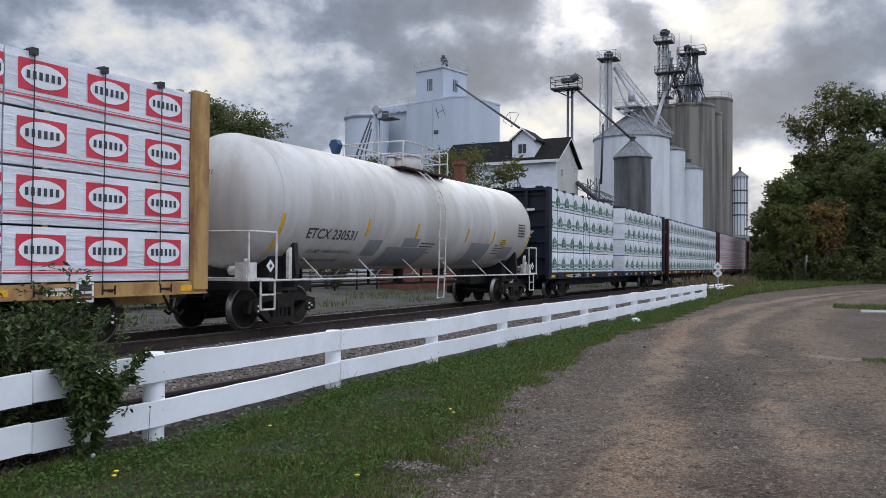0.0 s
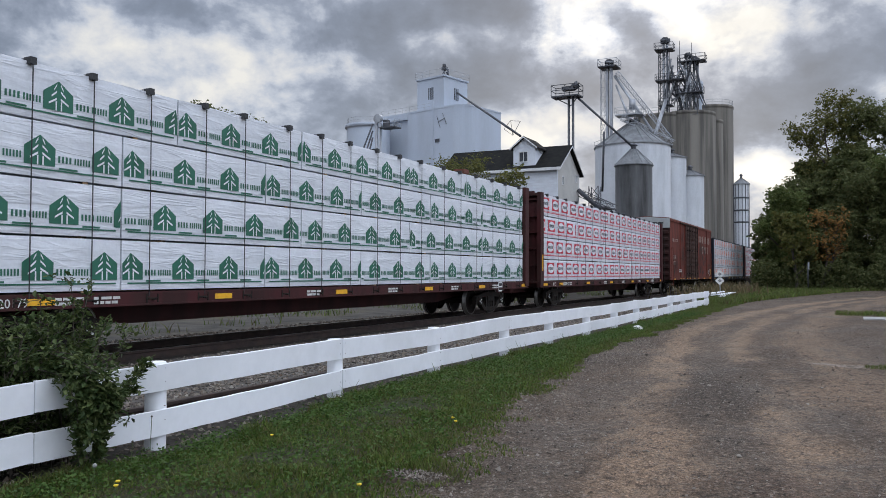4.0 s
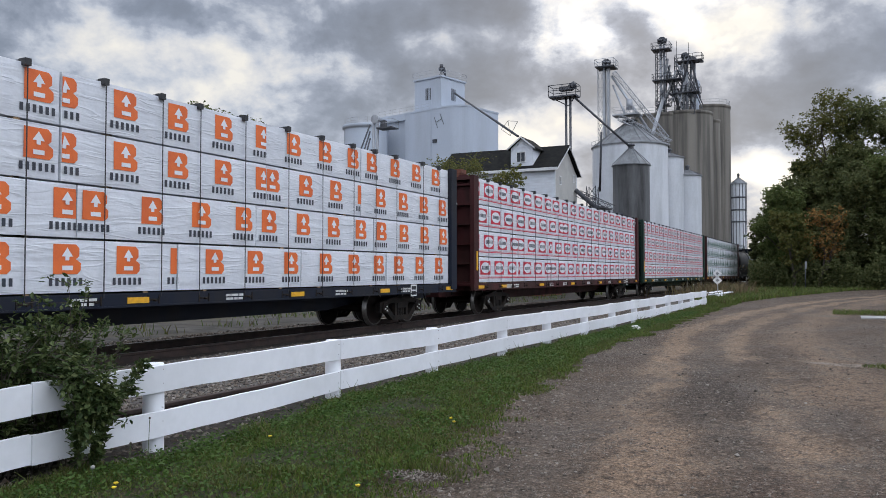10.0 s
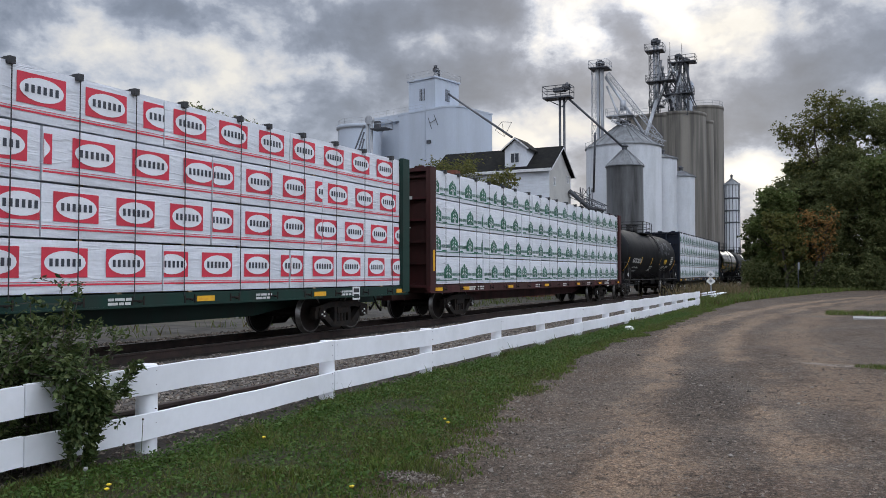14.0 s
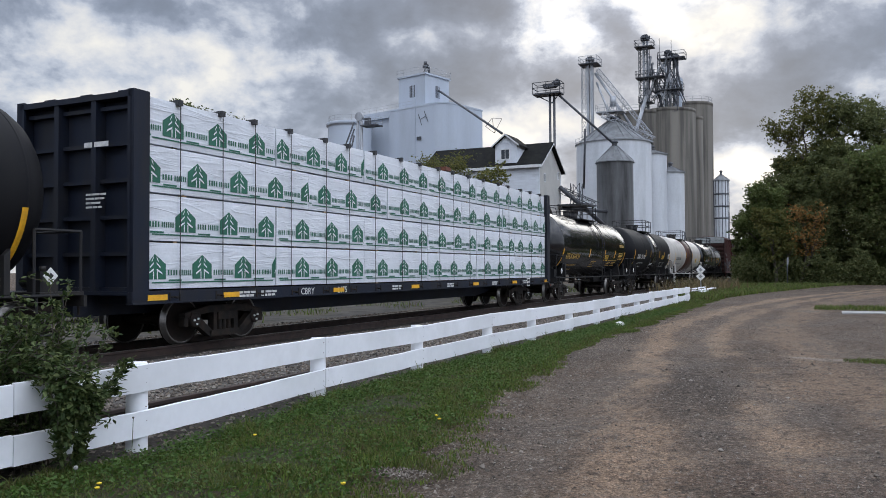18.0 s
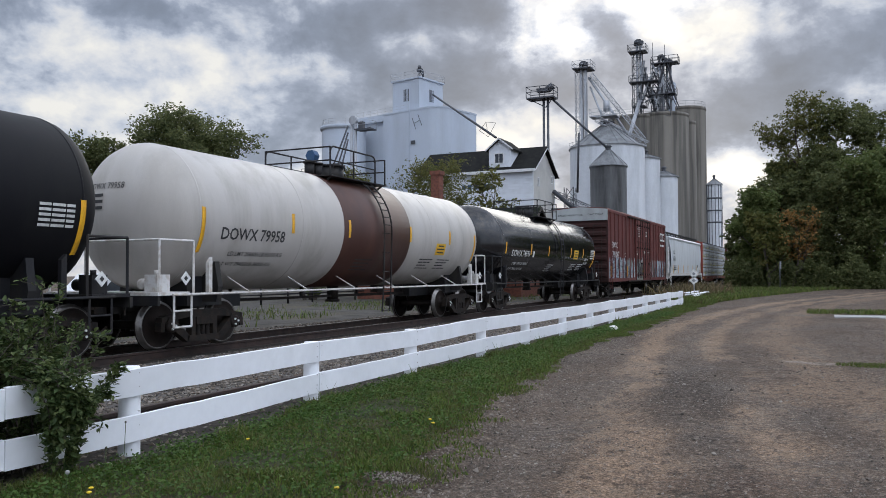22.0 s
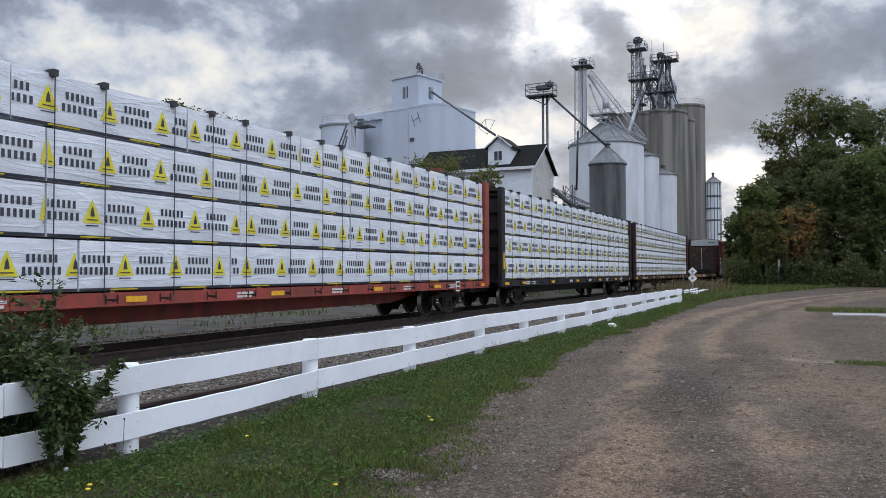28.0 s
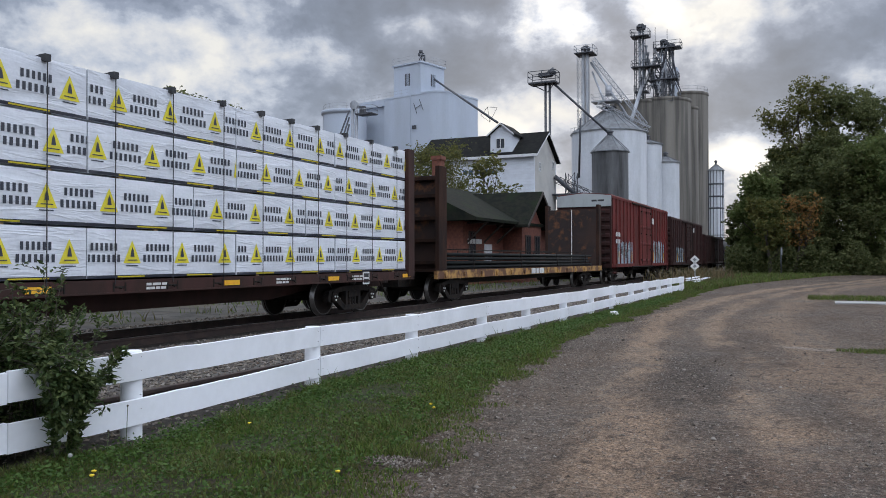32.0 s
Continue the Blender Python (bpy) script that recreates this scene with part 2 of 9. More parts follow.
NAVY = surf("dark_blue_paint", (0.010, 0.014, 0.026), (0.018, 0.019, 0.024), 1.8, 0.45, 0.55, streak=4)
BLACK = surf("black_car_paint", (0.014, 0.014, 0.016), (0.03, 0.027, 0.024), 2.0, 0.4, 0.5, streak=4)
GREEN = surf("dark_green_paint", (0.008, 0.034, 0.025), (0.014, 0.03, 0.023), 1.8, 0.45, 0.5, streak=4)
TANRUST = surf("ochre_paint", (0.42, 0.26, 0.09), (0.24, 0.11, 0.04), 3, 0.42, 0.65, streak=3)
CARRED = surf("red_frame_paint", (0.30, 0.045, 0.03), (0.16, 0.04, 0.025), 2.5, 0.45, 0.6, streak=3)
BROWN = surf("brown_car_paint", (0.050, 0.021, 0.017), (0.034, 0.018, 0.014), 2.5, 0.45, 0.65, streak=3)
GRIME = surf("running_gear_grime", (0.014, 0.0125, 0.0115), (0.030, 0.022, 0.017), 6, 0.45, 0.7, bump=0.3)
STEEL = surf("worn_wheel_steel", (0.018, 0.014, 0.012), (0.026, 0.019, 0.016), 7, 0.5, 0.65, metal=0.1)
for dark, gloss in ((GRIME, .18), (STEEL, .18), (NAVY, .22), (MAROON, .25), (GREEN, .25), (BLACK, .25), (BROWN, .25)):
    dark.node_tree.nodes["Principled BSDF"].inputs["Specular IOR Level"].default_value = gloss
REFLECT = surf("yellow_reflector", (0.80, 0.42, 0.015), (0.66, 0.33, 0.02), 9, 0.4, 0.4, bump=0.02)
PLACARD = surf("white_placard", (0.72, 0.72, 0.70), (0.6, 0.6, 0.58), 8, 0.4, 0.5, bump=0.02)
STENCIL = surf("white_stencil_paint", (0.62, 0.62, 0.60), (0.48, 0.48, 0.46), 9, 0.45, 0.6, bump=0.02)
DINGY = surf("dingy_white_paint", (0.36, 0.32, 0.28), (0.20, 0.14, 0.11), 3.0, 0.42, 0.7, bump=0.03, streak=3)
GOLD = surf("gold_stencil_paint", (0.55, 0.34, 0.06), (0.45, 0.27, 0.05), 9, 0.45, 0.6, bump=0.02)
BLACKSTENCIL = surf("black_stencil_paint", (0.02, 0.02, 0.022), (0.04, 0.04, 0.04), 9, 0.45, 0.6, bump=0.02)

# ---------------- building helpers ----------------


def box(bm, x0, x1, y0, y1, z0, z1, mi=0):
    v = [bm.verts.new((x, y, z)) for x in (x0, x1) for y in (y0, y1) for z in (z0, z1)]
    for f in ((0, 1, 3, 2), (4, 6, 7, 5), (0, 4, 5, 1), (2, 3, 7, 6), (0, 2, 6, 4), (1, 5, 7, 3)):
        bm.faces.new([v[i] for i in f]).material_index = mi


def rod(bm, p0, p1, r, n=6, mi=0, r1=None):
    p0, p1 = Vector(p0), Vector(p1)
    d = (p1 - p0).normalized()
    u = d.orthogonal().normalized()
    w = d.cross(u)
    r1 = r if r1 is None else r1
    ring = [[bm.verts.new(p + (u * math.cos(2 * math.pi * k / n) + w * math.sin(2 * math.pi * k / n)) * q) for k in range(n)]
            for p, q in ((p0, r), (p1, r1))]
    for k in range(n):
        f = bm.faces.new((ring[0][k], ring[0][(k + 1) % n], ring[1][(k + 1) % n], ring[1][k]))
        f.material_index, f.smooth = mi, n > 6
    bm.faces.new(ring[0][::-1]).material_index = mi
    bm.faces.new(ring[1]).material_index = mi


def pipe(bm, pts, r, n=6, mi=0):
    for a, b in zip(pts, pts[1:]):
        rod(bm, a, b, r, n, mi)


def prism(bm, pts, axis, a0, a1, mi=0):
    """A polygon in the plane across an axis, drawn out along it from a0 to a1."""
    def at(p, a):
        return {'x': (a, p[0], p[1]), 'y': (p[0], a, p[1]), 'z': (p[0], p[1], a)}[axis]
    lo, hi = ([bm.verts.new(at(p, a)) for p in pts] for a in (a0, a1))
    n = len(pts)
    for k in range(n):
        bm.faces.new((lo[k], lo[(k + 1) % n], hi[(k + 1) % n], hi[k])).material_index = mi
    bm.faces.new(lo[::-1]).material_index = mi
    bm.faces.new(hi).material_index = mi


def lathe(bm, prof, axis='z', n=32, mi=0, at=(0, 0, 0), smooth=True, a0=0.0, a1=2 * math.pi):
    """Rings (radius, height) round an axis."""
    full = abs(a1 - a0 - 2 * math.pi) < 1e-6
    cnt = n if full else n + 1
    rings = []
    for r, h in prof:
        row = []
        for k in range(cnt):
            a = a0 + (a1 - a0) * k / n
            c, s = r * math.cos(a), r * math.sin(a)
            p = (c, s, h) if axis == 'z' else (c, h, s) if axis == 'y' else (h, c, s)
            row.append(bm.verts.new((p[0] + at[0], p[1] + at[1], p[2] + at[2])))
        rings.append(row)
    for a, b in zip(rings, rings[1:]):
        for k in range(n):
            f = bm.faces.new((a[k], a[(k + 1) % cnt], b[(k + 1) % cnt], b[k]))
            f.material_index, f.smooth = mi, smooth


def mesh_of(bm, name, mats):
    bmesh.ops.recalc_face_normals(bm, faces=bm.faces)
    me = bpy.data.meshes.new(name)
    bm.to_mesh(me)
    bm.free()
    for m in (mats if isinstance(mats, (list, tuple)) else (mats,)):
        me.materials.append(m)
    return me


def part(name, bm, material, parent, label="", at=None):
    me = bm if isinstance(bm, bpy.types.Mesh) else mesh_of(bm, name, material)
    ob = new(name, me)
    ob.parent = parent
    if at:
        ob.location = at
    if label:
        ob["label"] = label
    return ob


def thing(name, label, category, at=(0, 0, 0), group="", kind=""):
    ob = new(name)
    ob.empty_display_size = 0.3
    ob.location = at
    return tagged(ob, label, category, group, kind)


def solid(name, bm, material, label, category, at=(0, 0, 0), group="", kind=""):
    ob = new(name, bm if isinstance(bm, bpy.types.Mesh) else mesh_of(bm, name, material))
    ob.location = at
    return tagged(ob, label, category, group, kind)


def words(text, size):
    """Flat letters in the built-in font: an array of points (u, v) and faces, left edge at 0."""
    cu = bpy.data.curves.new("letters", 'FONT')
    cu.body, cu.size, cu.resolution_u, cu.offset = text, size, 2, (.016 if size > .3 else .006) * size
    ob = bpy.data.objects.new("letters", cu)
    me = bpy.data.meshes.new_from_object(ob)
    pts = [(v.co.x, v.co.y) for v in me.vertices]
    faces = [tuple(p.vertices) for p in me.polygons]
    bpy.data.objects.remove(ob)
    bpy.data.curves.remove(cu)
    bpy.data.meshes.remove(me)
    return pts, faces


def fit_words(text, width):
    """Letters scaled to a width."""
    pts, faces = words(text, 1.0)
    lo = min(p[0] for p in pts)
    k = width / (max(p[0] for p in pts) - lo)
    return [((u - lo) * k, v * k) for u, v in pts], faces


def bars(widths, size, gap=0.25):
    """Writing too small to read: one plain bar a word."""
    pts, faces, u = [], [], 0.0
    for w in widths:
        k = len(pts)
        pts += [(u, 0), (u + w, 0), (u + w, size), (u, size)]
        faces.append((k, k + 1, k + 2, k + 3))
        u += w + size * gap * 2
    return pts, faces


def lettering(parent, flat, place, material, label="", name="lettering"):
    """Puts flat letters on a surface; place turns (u, v) into a point."""
    pts, faces = flat
    me = bpy.data.meshes.new(name)
    me.from_pydata([place(u, v) for u, v in pts], [], faces)
    me.materials.append(material)
    return part(name, me, material, parent, label)


def on_side(x, y, z):
    return lambda u, v: (x, y + u, z + v)


def on_end(x, y, z):
    return lambda u, v: (x + u, y, z + v)


def on_barrel(R, zc, y, z):
    a0 = math.asin(max(-0.99, min(0.99, (z - zc) / R)))
    return lambda u, v: ((R + 0.006) * math.cos(a0 + v / R), y + u, zc + (R + 0.006) * math.sin(a0 + v / R))


TREAD = surf("polished_tread", (0.22, 0.21, 0.20), (0.14, 0.13, 0.12), 6, 0.4, 0.3, metal=0.9, bump=0.03)

# ---------------- rail cars: shared pieces ----------------
TRACK_X, RAIL_Z = -12.1, 0.2
CARS = []          # car, distance of its middle along the track at the start
WHEELS = []
WHEEL_R = 0.457


def side_frame_mesh():
    bm = bmesh.new()
    for x0, x1 in ((0.97, 1.12),):
        for p in (((-1.14, .52), (-.5, .60), (.5, .60), (1.14, .52), (1.14, .62), (.5, .74), (-.5, .74), (-1.14, .62)),
                  ((-.46, .13), (.46, .13), (.46, .25), (-.46, .25)),
                  ((-1.06, .53), (-.46, .13), (-.40, .25), (-.80, .57)), ((1.06, .53), (.80, .57), (.40, .25), (.46, .13)),
                  ((-.36, .25), (-.25, .25), (-.25, .60), (-.36, .60)), ((.25, .25), (.36, .25), (.36, .60), (.25, .60)),
                  ((-1.16, .36), (-1.06, .36), (-1.06, .53), (-1.16, .53)), ((1.06, .36), (1.16, .36), (1.16, .53), (1.06, .53))):
            prism(bm, p, 'x', x0, x1)
        prism(bm, ((-1.02, .53), (-.74, .53), (-.78, .62), (-.98, .62)), 'x', x0 - .02, x1 + .03)
        prism(bm, ((.74, .53), (1.02, .53), (.98, .62), (.78, .62)), 'x', x0 - .02, x1 + .03)
        box(bm, x0 - .05, x1 + .02, -.24, .24, .45, .60)
    return mesh_of(bm, "side_frame", GRIME)


def spring_mesh():
    bm = bmesh.new()
    for y in (-.13, 0.0, .13):
        prof = []
        for i in range(13):
            prof.append((0.058 if i % 2 else 0.046, .25 + .2 * i / 12))
        lathe(bm, prof, 'z', 10, at=(1.06, y, 0))
    return mesh_of(bm, "spring", GRIME)


def wheelset_mesh():
    bm = bmesh.new()
    for s in (-1, 1):
        prof = [(0.0, .69), (.10, .70), (.12, .735), (.33, .745), (.40, .69), (.455, .685), (.485, .70), (.485, .67),
                (.457, .66), (.45, .80), (.41, .80), (.36, .77), (.14, .79), (.11, .83), (.085, .86), (.085, 1.0), (.125, 1.02), (.125, 1.15), (.09, 1.16), (0.0, 1.16)]
        lathe(bm, [(r, s * h) for r, h in prof], 'x', 28)
        for k in range(3):
            a = 2 * math.pi * k / 3
            rod(bm, (s * 1.15, .06 * math.cos(a), .06 * math.sin(a)), (s * 1.185, .06 * math.cos(a), .06 * math.sin(a)), .022, 6, 1)
        for f in bm.faces:
            q = f.calc_center_median()
            if .40 < math.hypot(q.y, q.z) < .48 and abs(q.x) > .655 and f.material_index == 0 and max(math.hypot(v.co.y, v.co.z) for v in f.verts) > .449 and min(math.hypot(v.co.y, v.co.z) for v in f.verts) > .405:
                f.material_index = 2
    rod(bm, (-.7, 0, 0), (.7, 0, 0), .085, 12)
    return mesh_of(bm, "wheelset", (STEEL, PLACARD, TREAD))


def bolster_mesh():
    bm = bmesh.new()
    prism(bm, ((-1.1, .46), (1.1, .46), (1.1, .58), (.4, .70), (-.4, .70), (-1.1, .58)), 'y', -.2, .2)
    for y in (-.5, .5):
        box(bm, -.8, .8, y - .05, y + .05, .38, .50)
    return mesh_of(bm, "truck", GRIME)


SIDE_FRAME, SPRING, WHEELSET, BOLSTER = side_frame_mesh(), spring_mesh(), wheelset_mesh(), bolster_mesh()
FLIP = Matrix.Rotation(math.pi, 4, 'Z')


def truck(car, y):
    t = part("truck", BOLSTER, None, car, "grimy cast steel truck", (0, y, 0))
    for s in (0, 1):
        for nm, me in (("side_frame", SIDE_FRAME), ("spring", SPRING)):
            o = part(nm, me, None, t)
            if s:
                o.matrix_parent_inverse = FLIP
    for dy in (-.89, .89):
        w = part("wheelset", WHEELSET, None, t)
        w.matrix_parent_inverse = Matrix.Translation((0, dy, WHEEL_R))
        WHEELS.append(w)
    return t


def coupler_mesh():
    bm = bmesh.new()
    box(bm, -.09, .09, 0, .62, .78, .92)
    prism(bm, ((-.16, .50), (.10, .50), (.18, .62), (.17, .78), (.05, .74), (.02, .66), (-.08, .70), (-.17, .86), (-.2, .70)), 'z', .70, 1.0)
    pipe(bm, [(.28, .0, .85), (.32, .2, .52), (.26, .5, .36), (.12, .75, .44)], .03)
    rod(bm, (-.2, .12, .98), (1.25, .12, .98), .018)
    rod(bm, (1.25, .12, .98), (1.25, .12, .72), .018)
    return mesh_of(bm, "coupler", GRIME)


COUPLER = coupler_mesh()


def couplers(car, half):
    part("coupler", COUPLER, None, car, at=(0, half - .1, 0))
    o = part("coupler", COUPLER, None, car)
    o.matrix_parent_inverse = Matrix.Translation((0, -half + .1, 0)) @ FLIP


def ladder(bm, x, y0, y1, z0, z1, n, out=0.08, along='y'):
    """Rungs and stiles; along y on a side, along x on an end."""
    def q(a, o, z):
        return (x + o, a, z) if along == 'y' else (a, x - o, z)
    for i in range(n):
        z = z0 + (z1 - z0) * i / (n - 1)
        pipe(bm, [q(y0, 0, z), q(y0, out, z), q(y1, out, z), q(y1, 0, z)], .014, 5)
    for a in (y0, y1):
        rod(bm, q(a, out, z0 - .1), q(a, out, z1 + .1), .016, 5)


def reflector_mesh(l, h):
    bm = bmesh.new()
    box(bm, 0, .012, -l / 2, l / 2, -h / 2, h / 2)
    return mesh_of(bm, "reflector", REFLECT)


REF_WIDE, REF_TALL = reflector_mesh(.46, .10), reflector_mesh(.10, .62)

# ---------------- wrapped lumber ----------------
PACK_H, PACK_W = 0.822, 1.26


def bulge(y, z, seed):
    e = noise.noise(Vector((y * 1.1 + seed * 7.3, z * 2.0, seed * 3.1))) * 0.011
    return e + noise.noise(Vector((y * 3.4, z * 4.2 + seed, seed))) * 0.003


def patch(bm, f, u0, u1, v0, v1, mi, off, nu=4, nv=2):
    g = [[bm.verts.new(f(u0 + (u1 - u0) * i / nu, v0 + (v1 - v0) * j / nv, off)) for i in range(nu + 1)] for j in range(nv + 1)]
    for j in range(nv):
        for i in range(nu):
            bm.faces.new((g[j][i], g[j][i + 1], g[j + 1][i + 1], g[j + 1][i])).material_index = mi


def disc(bm, f, cu, cv, ru, rv, mi, off, n=20):
    c = bm.verts.new(f(cu, cv, off))
    inner = [bm.verts.new(f(cu + .55 * ru * math.cos(2 * math.pi * k / n), cv + .55 * rv * math.sin(2 * math.pi * k / n), off)) for k in range(n)]
    outer = [bm.verts.new(f(cu + ru * math.cos(2 * math.pi * k / n), cv + rv * math.sin(2 * math.pi * k / n), off)) for k in range(n)]
    for k in range(n):
        bm.faces.new((c, inner[k], inner[(k + 1) % n])).material_index = mi
        bm.faces.new((inner[k], outer[k], outer[(k + 1) % n], inner[(k + 1) % n])).material_index = mi


def poly(bm, f, pts, mi, off):
    bm.faces.new([bm.verts.new(f(u, v, off)) for u, v in pts]).material_index = mi


def mark_bars(bm, f, u, v, count, w, h, mi, off):
    """A mark that stays unread: a row of plain upright bars."""
    for k in range(count):
        patch(bm, f, u + k * w, u + k * w + w * .56, v, v + h, mi, off, 1, 1)


# prints: 0 wrap, 1.. inks
def print_red(bm, f, u, lo, hi):
    if u + .36 > lo and u - .36 < hi:
        patch(bm, f, u - .415, u + .415, .25, .71, 1, .006, 6, 4)
        disc(bm, f, u, .48, .375, .182, 2, .011)
        mark_bars(bm, f, u - .29, .42, 6, .102, .12, 3, .016)


def print_green(bm, f, u, lo, hi):
    if u + .2 > lo and u - .2 < hi:
        poly(bm, f, ((u - .26, .17), (u + .26, .17), (u + .26, .44), (u, .62), (u - .26, .44)), 1, .006)
        for s in (-1, 1):
            for dv in (0, .11, .215):
                k = .17 - dv * .42
                poly(bm, f, [(u + s * p, q) for p, q in ((.035, .33 + dv), (k, .255 + dv), (k, .285 + dv), (.035, .365 + dv))], 2, .011)
            patch(bm, f, u + s * .045 - .012, u + s * .045 + .012, .17, .31, 2, .013, 1, 1)
    if u + .85 > lo and u + .35 < hi:
        mark_bars(bm, f, u + .31, .24, 4, .066, .10, 3, .006)
        mark_bars(bm, f, u + .60, .24, 6, .052, .10, 3, .006)
        patch(bm, f, u + .33, u + .66, .135, .165, 3, .006, 2, 1)


def print_orange(bm, f, u, lo, hi):
    if u + .28 > lo and u - .28 < hi:
        poly(bm, f, ((u - .24, .29), (u + .19, .29), (u + .25, .35), (u + .25, .46), (u + .16, .52), (u + .22, .57), (u + .22, .69), (u + .16, .75), (u - .24, .75)), 1, .006)
        poly(bm, f, ((u - .10, .56), (u + .10, .56), (u, .70)), 2, .011)
        patch(bm, f, u - .035, u + .035, .50, .56, 2, .011, 1, 1)
        patch(bm, f, u - .09, u + .10, .35, .42, 2, .011, 1, 1)
        mark_bars(bm, f, u - .31, .11, 6, .106, .12, 3, .006)


def print_yellow(bm, f, u, lo, hi):
    if u + .15 > lo and u - .15 < hi:
        poly(bm, f, ((u - .19, .25), (u + .19, .25), (u, .64)), 1, .006)
        poly(bm, f, ((u - .045, .36), (u + .045, .36), (u + .025, .47), (u, .53), (u - .025, .47)), 3, .011)
        patch(bm, f, u - .11, u + .11, .295, .312, 3, .011, 2, 1)
        patch(bm, f, u - .13, u + .13, .20, .218, 3, .006, 2, 1)
    if u + .85 > lo and u + .35 < hi:
        mark_bars(bm, f, u + .32, .46, 6, .098, .125, 3, .006)
        mark_bars(bm, f, u + .25, .27, 7, .103, .125, 3, .006)


PRINTS = {
    "red": (print_red, (WRAP, RED_INK, WHITE_INK, DARK_INK), 1.19, "white sheet-wrapped lumber package with red printed labels"),
    "green": (print_green, (WRAP, GREEN_INK, WHITE_INK, GREEN_INK), 1.19, "white sheet-wrapped lumber package with green printed marks"),
    "orange": (print_orange, (WRAP, ORANGE_INK, WHITE_INK, DARK_INK), 1.18, "white sheet-wrapped lumber package with orange printed marks"),
    "yellow": (print_yellow, (WRAP, YELLOW_INK, WHITE_INK, DARK_INK), 1.19, "white sheet-wrapped lumber package with yellow triangle marks"),
}
PACKS = {}


def pack_mesh(brand, length, variant):
    key = (brand, length, variant)
    if key in PACKS:
        return PACKS[key]
    draw, mats, pitch, _ = PRINTS[brand]
    seed = variant * 1.7 + length
    half = length / 2 - .015
    bm = bmesh.new()
    x1 = PACK_W

    def f(u, v, off):
        rim = min(half - abs(u), v, PACK_H - v)
        soft = -.014 * max(0.0, 1 - rim / .04) ** 2
        return (x1 + bulge(u, v, seed) + soft + off * 1.6, u, v)
    nu = max(8, round(length / .15))
    g = [[bm.verts.new(f(-half + 2 * half * i / nu, PACK_H * j / 7, 0)) for i in range(nu + 1)] for j in range(8)]
    for j in range(7):
        for i in range(nu):
            fc = bm.faces.new((g[j][i], g[j][i + 1], g[j + 1][i + 1], g[j + 1][i]))
            fc.smooth = True
    back = [bm.verts.new((0, y, z)) for y, z in ((-half, 0), (half, 0), (half, PACK_H), (-half, PACK_H))]
    for row, p, q in ((g[7], 2, 3), (g[0], 1, 0), ([r[0] for r in g], 3, 0), ([r[-1] for r in g], 2, 1)):
        bm.faces.new([bm.verts.new(v.co) for v in row] + [back[p], back[q]])
    bm.faces.new(back)
    def fcut(u, v, off):
        return f(min(max(u, -half + .004), half - .004), v, off)
    shift = (variant * 0.37 + length * .21) % 1.0 * pitch
    u = -half + shift - pitch
    while u < half + pitch:
        draw(bm, fcut, u, -half, half)
        u += pitch
    nl = max(8, round(length / .3))
    if brand == "red":
        patch(bm, f, -half, half, .125, .155, 1, .005, nl, 1)
        patch(bm, f, -half, half, .175, .185, 1, .005, nl, 1)
    elif brand == "yellow":
        patch(bm, f, -half, half, .0, .05, 3, .005, nl, 1)
        patch(bm, fcut, -half + .6, -half + 1.2, .012, .036, 1, .010, 2, 1)
        patch(bm, fcut, half - 1.4, half - .7, .012, .036, 1, .010, 2, 1)
    elif brand == "green":
        patch(bm, f, -half + .1, half - .1, .10, .125, 1, .005, nl, 1)
    for s in (-1, 1):
        for y in (-half * .62, half * .62):
            box(bm, .05, PACK_W - .03, y - .05, y + .05, -.034, 0, 4)
    PACKS[key] = mesh_of(bm, "lumber_package", (*mats, LUMBER))
    return PACKS[key]


def strap_mesh():
    bm = bmesh.new()
    box(bm, 1.455, 1.462, -.009, .009, 1.0, 4.52)
    box(bm, 1.32, 1.475, -.05, .05, 4.44, 4.545)
    box(bm, .2, 1.46, -.02, .02, 4.535, 4.545)
    return mesh_of(bm, "tie_down_strap", STRAP)


def winch_mesh():
    bm = bmesh.new()
    rod(bm, (1.40, -.11, .95), (1.40, .11, .95), .055, 10)
    box(bm, 1.34, 1.46, -.14, -.11, .88, 1.03)
    box(bm, 1.34, 1.46, .11, .14, .88, 1.03)
    rod(bm, (1.40, 0, .95), (1.53, 0, .93), .018, 6)
    return mesh_of(bm, "strap_winch", GRIME)


STRAP_MESH, WINCH_MESH = strap_mesh(), winch_mesh()
ROWS = {3.658: (3.658,) * 6, 4.88: (4.88, 3.658, 4.88, 3.658, 4.874), 4.27: (4.27, 4.57, 4.27, 4.57, 4.27), 5.0: (3.658, 4.88, 4.88, 4.88, 3.652)}


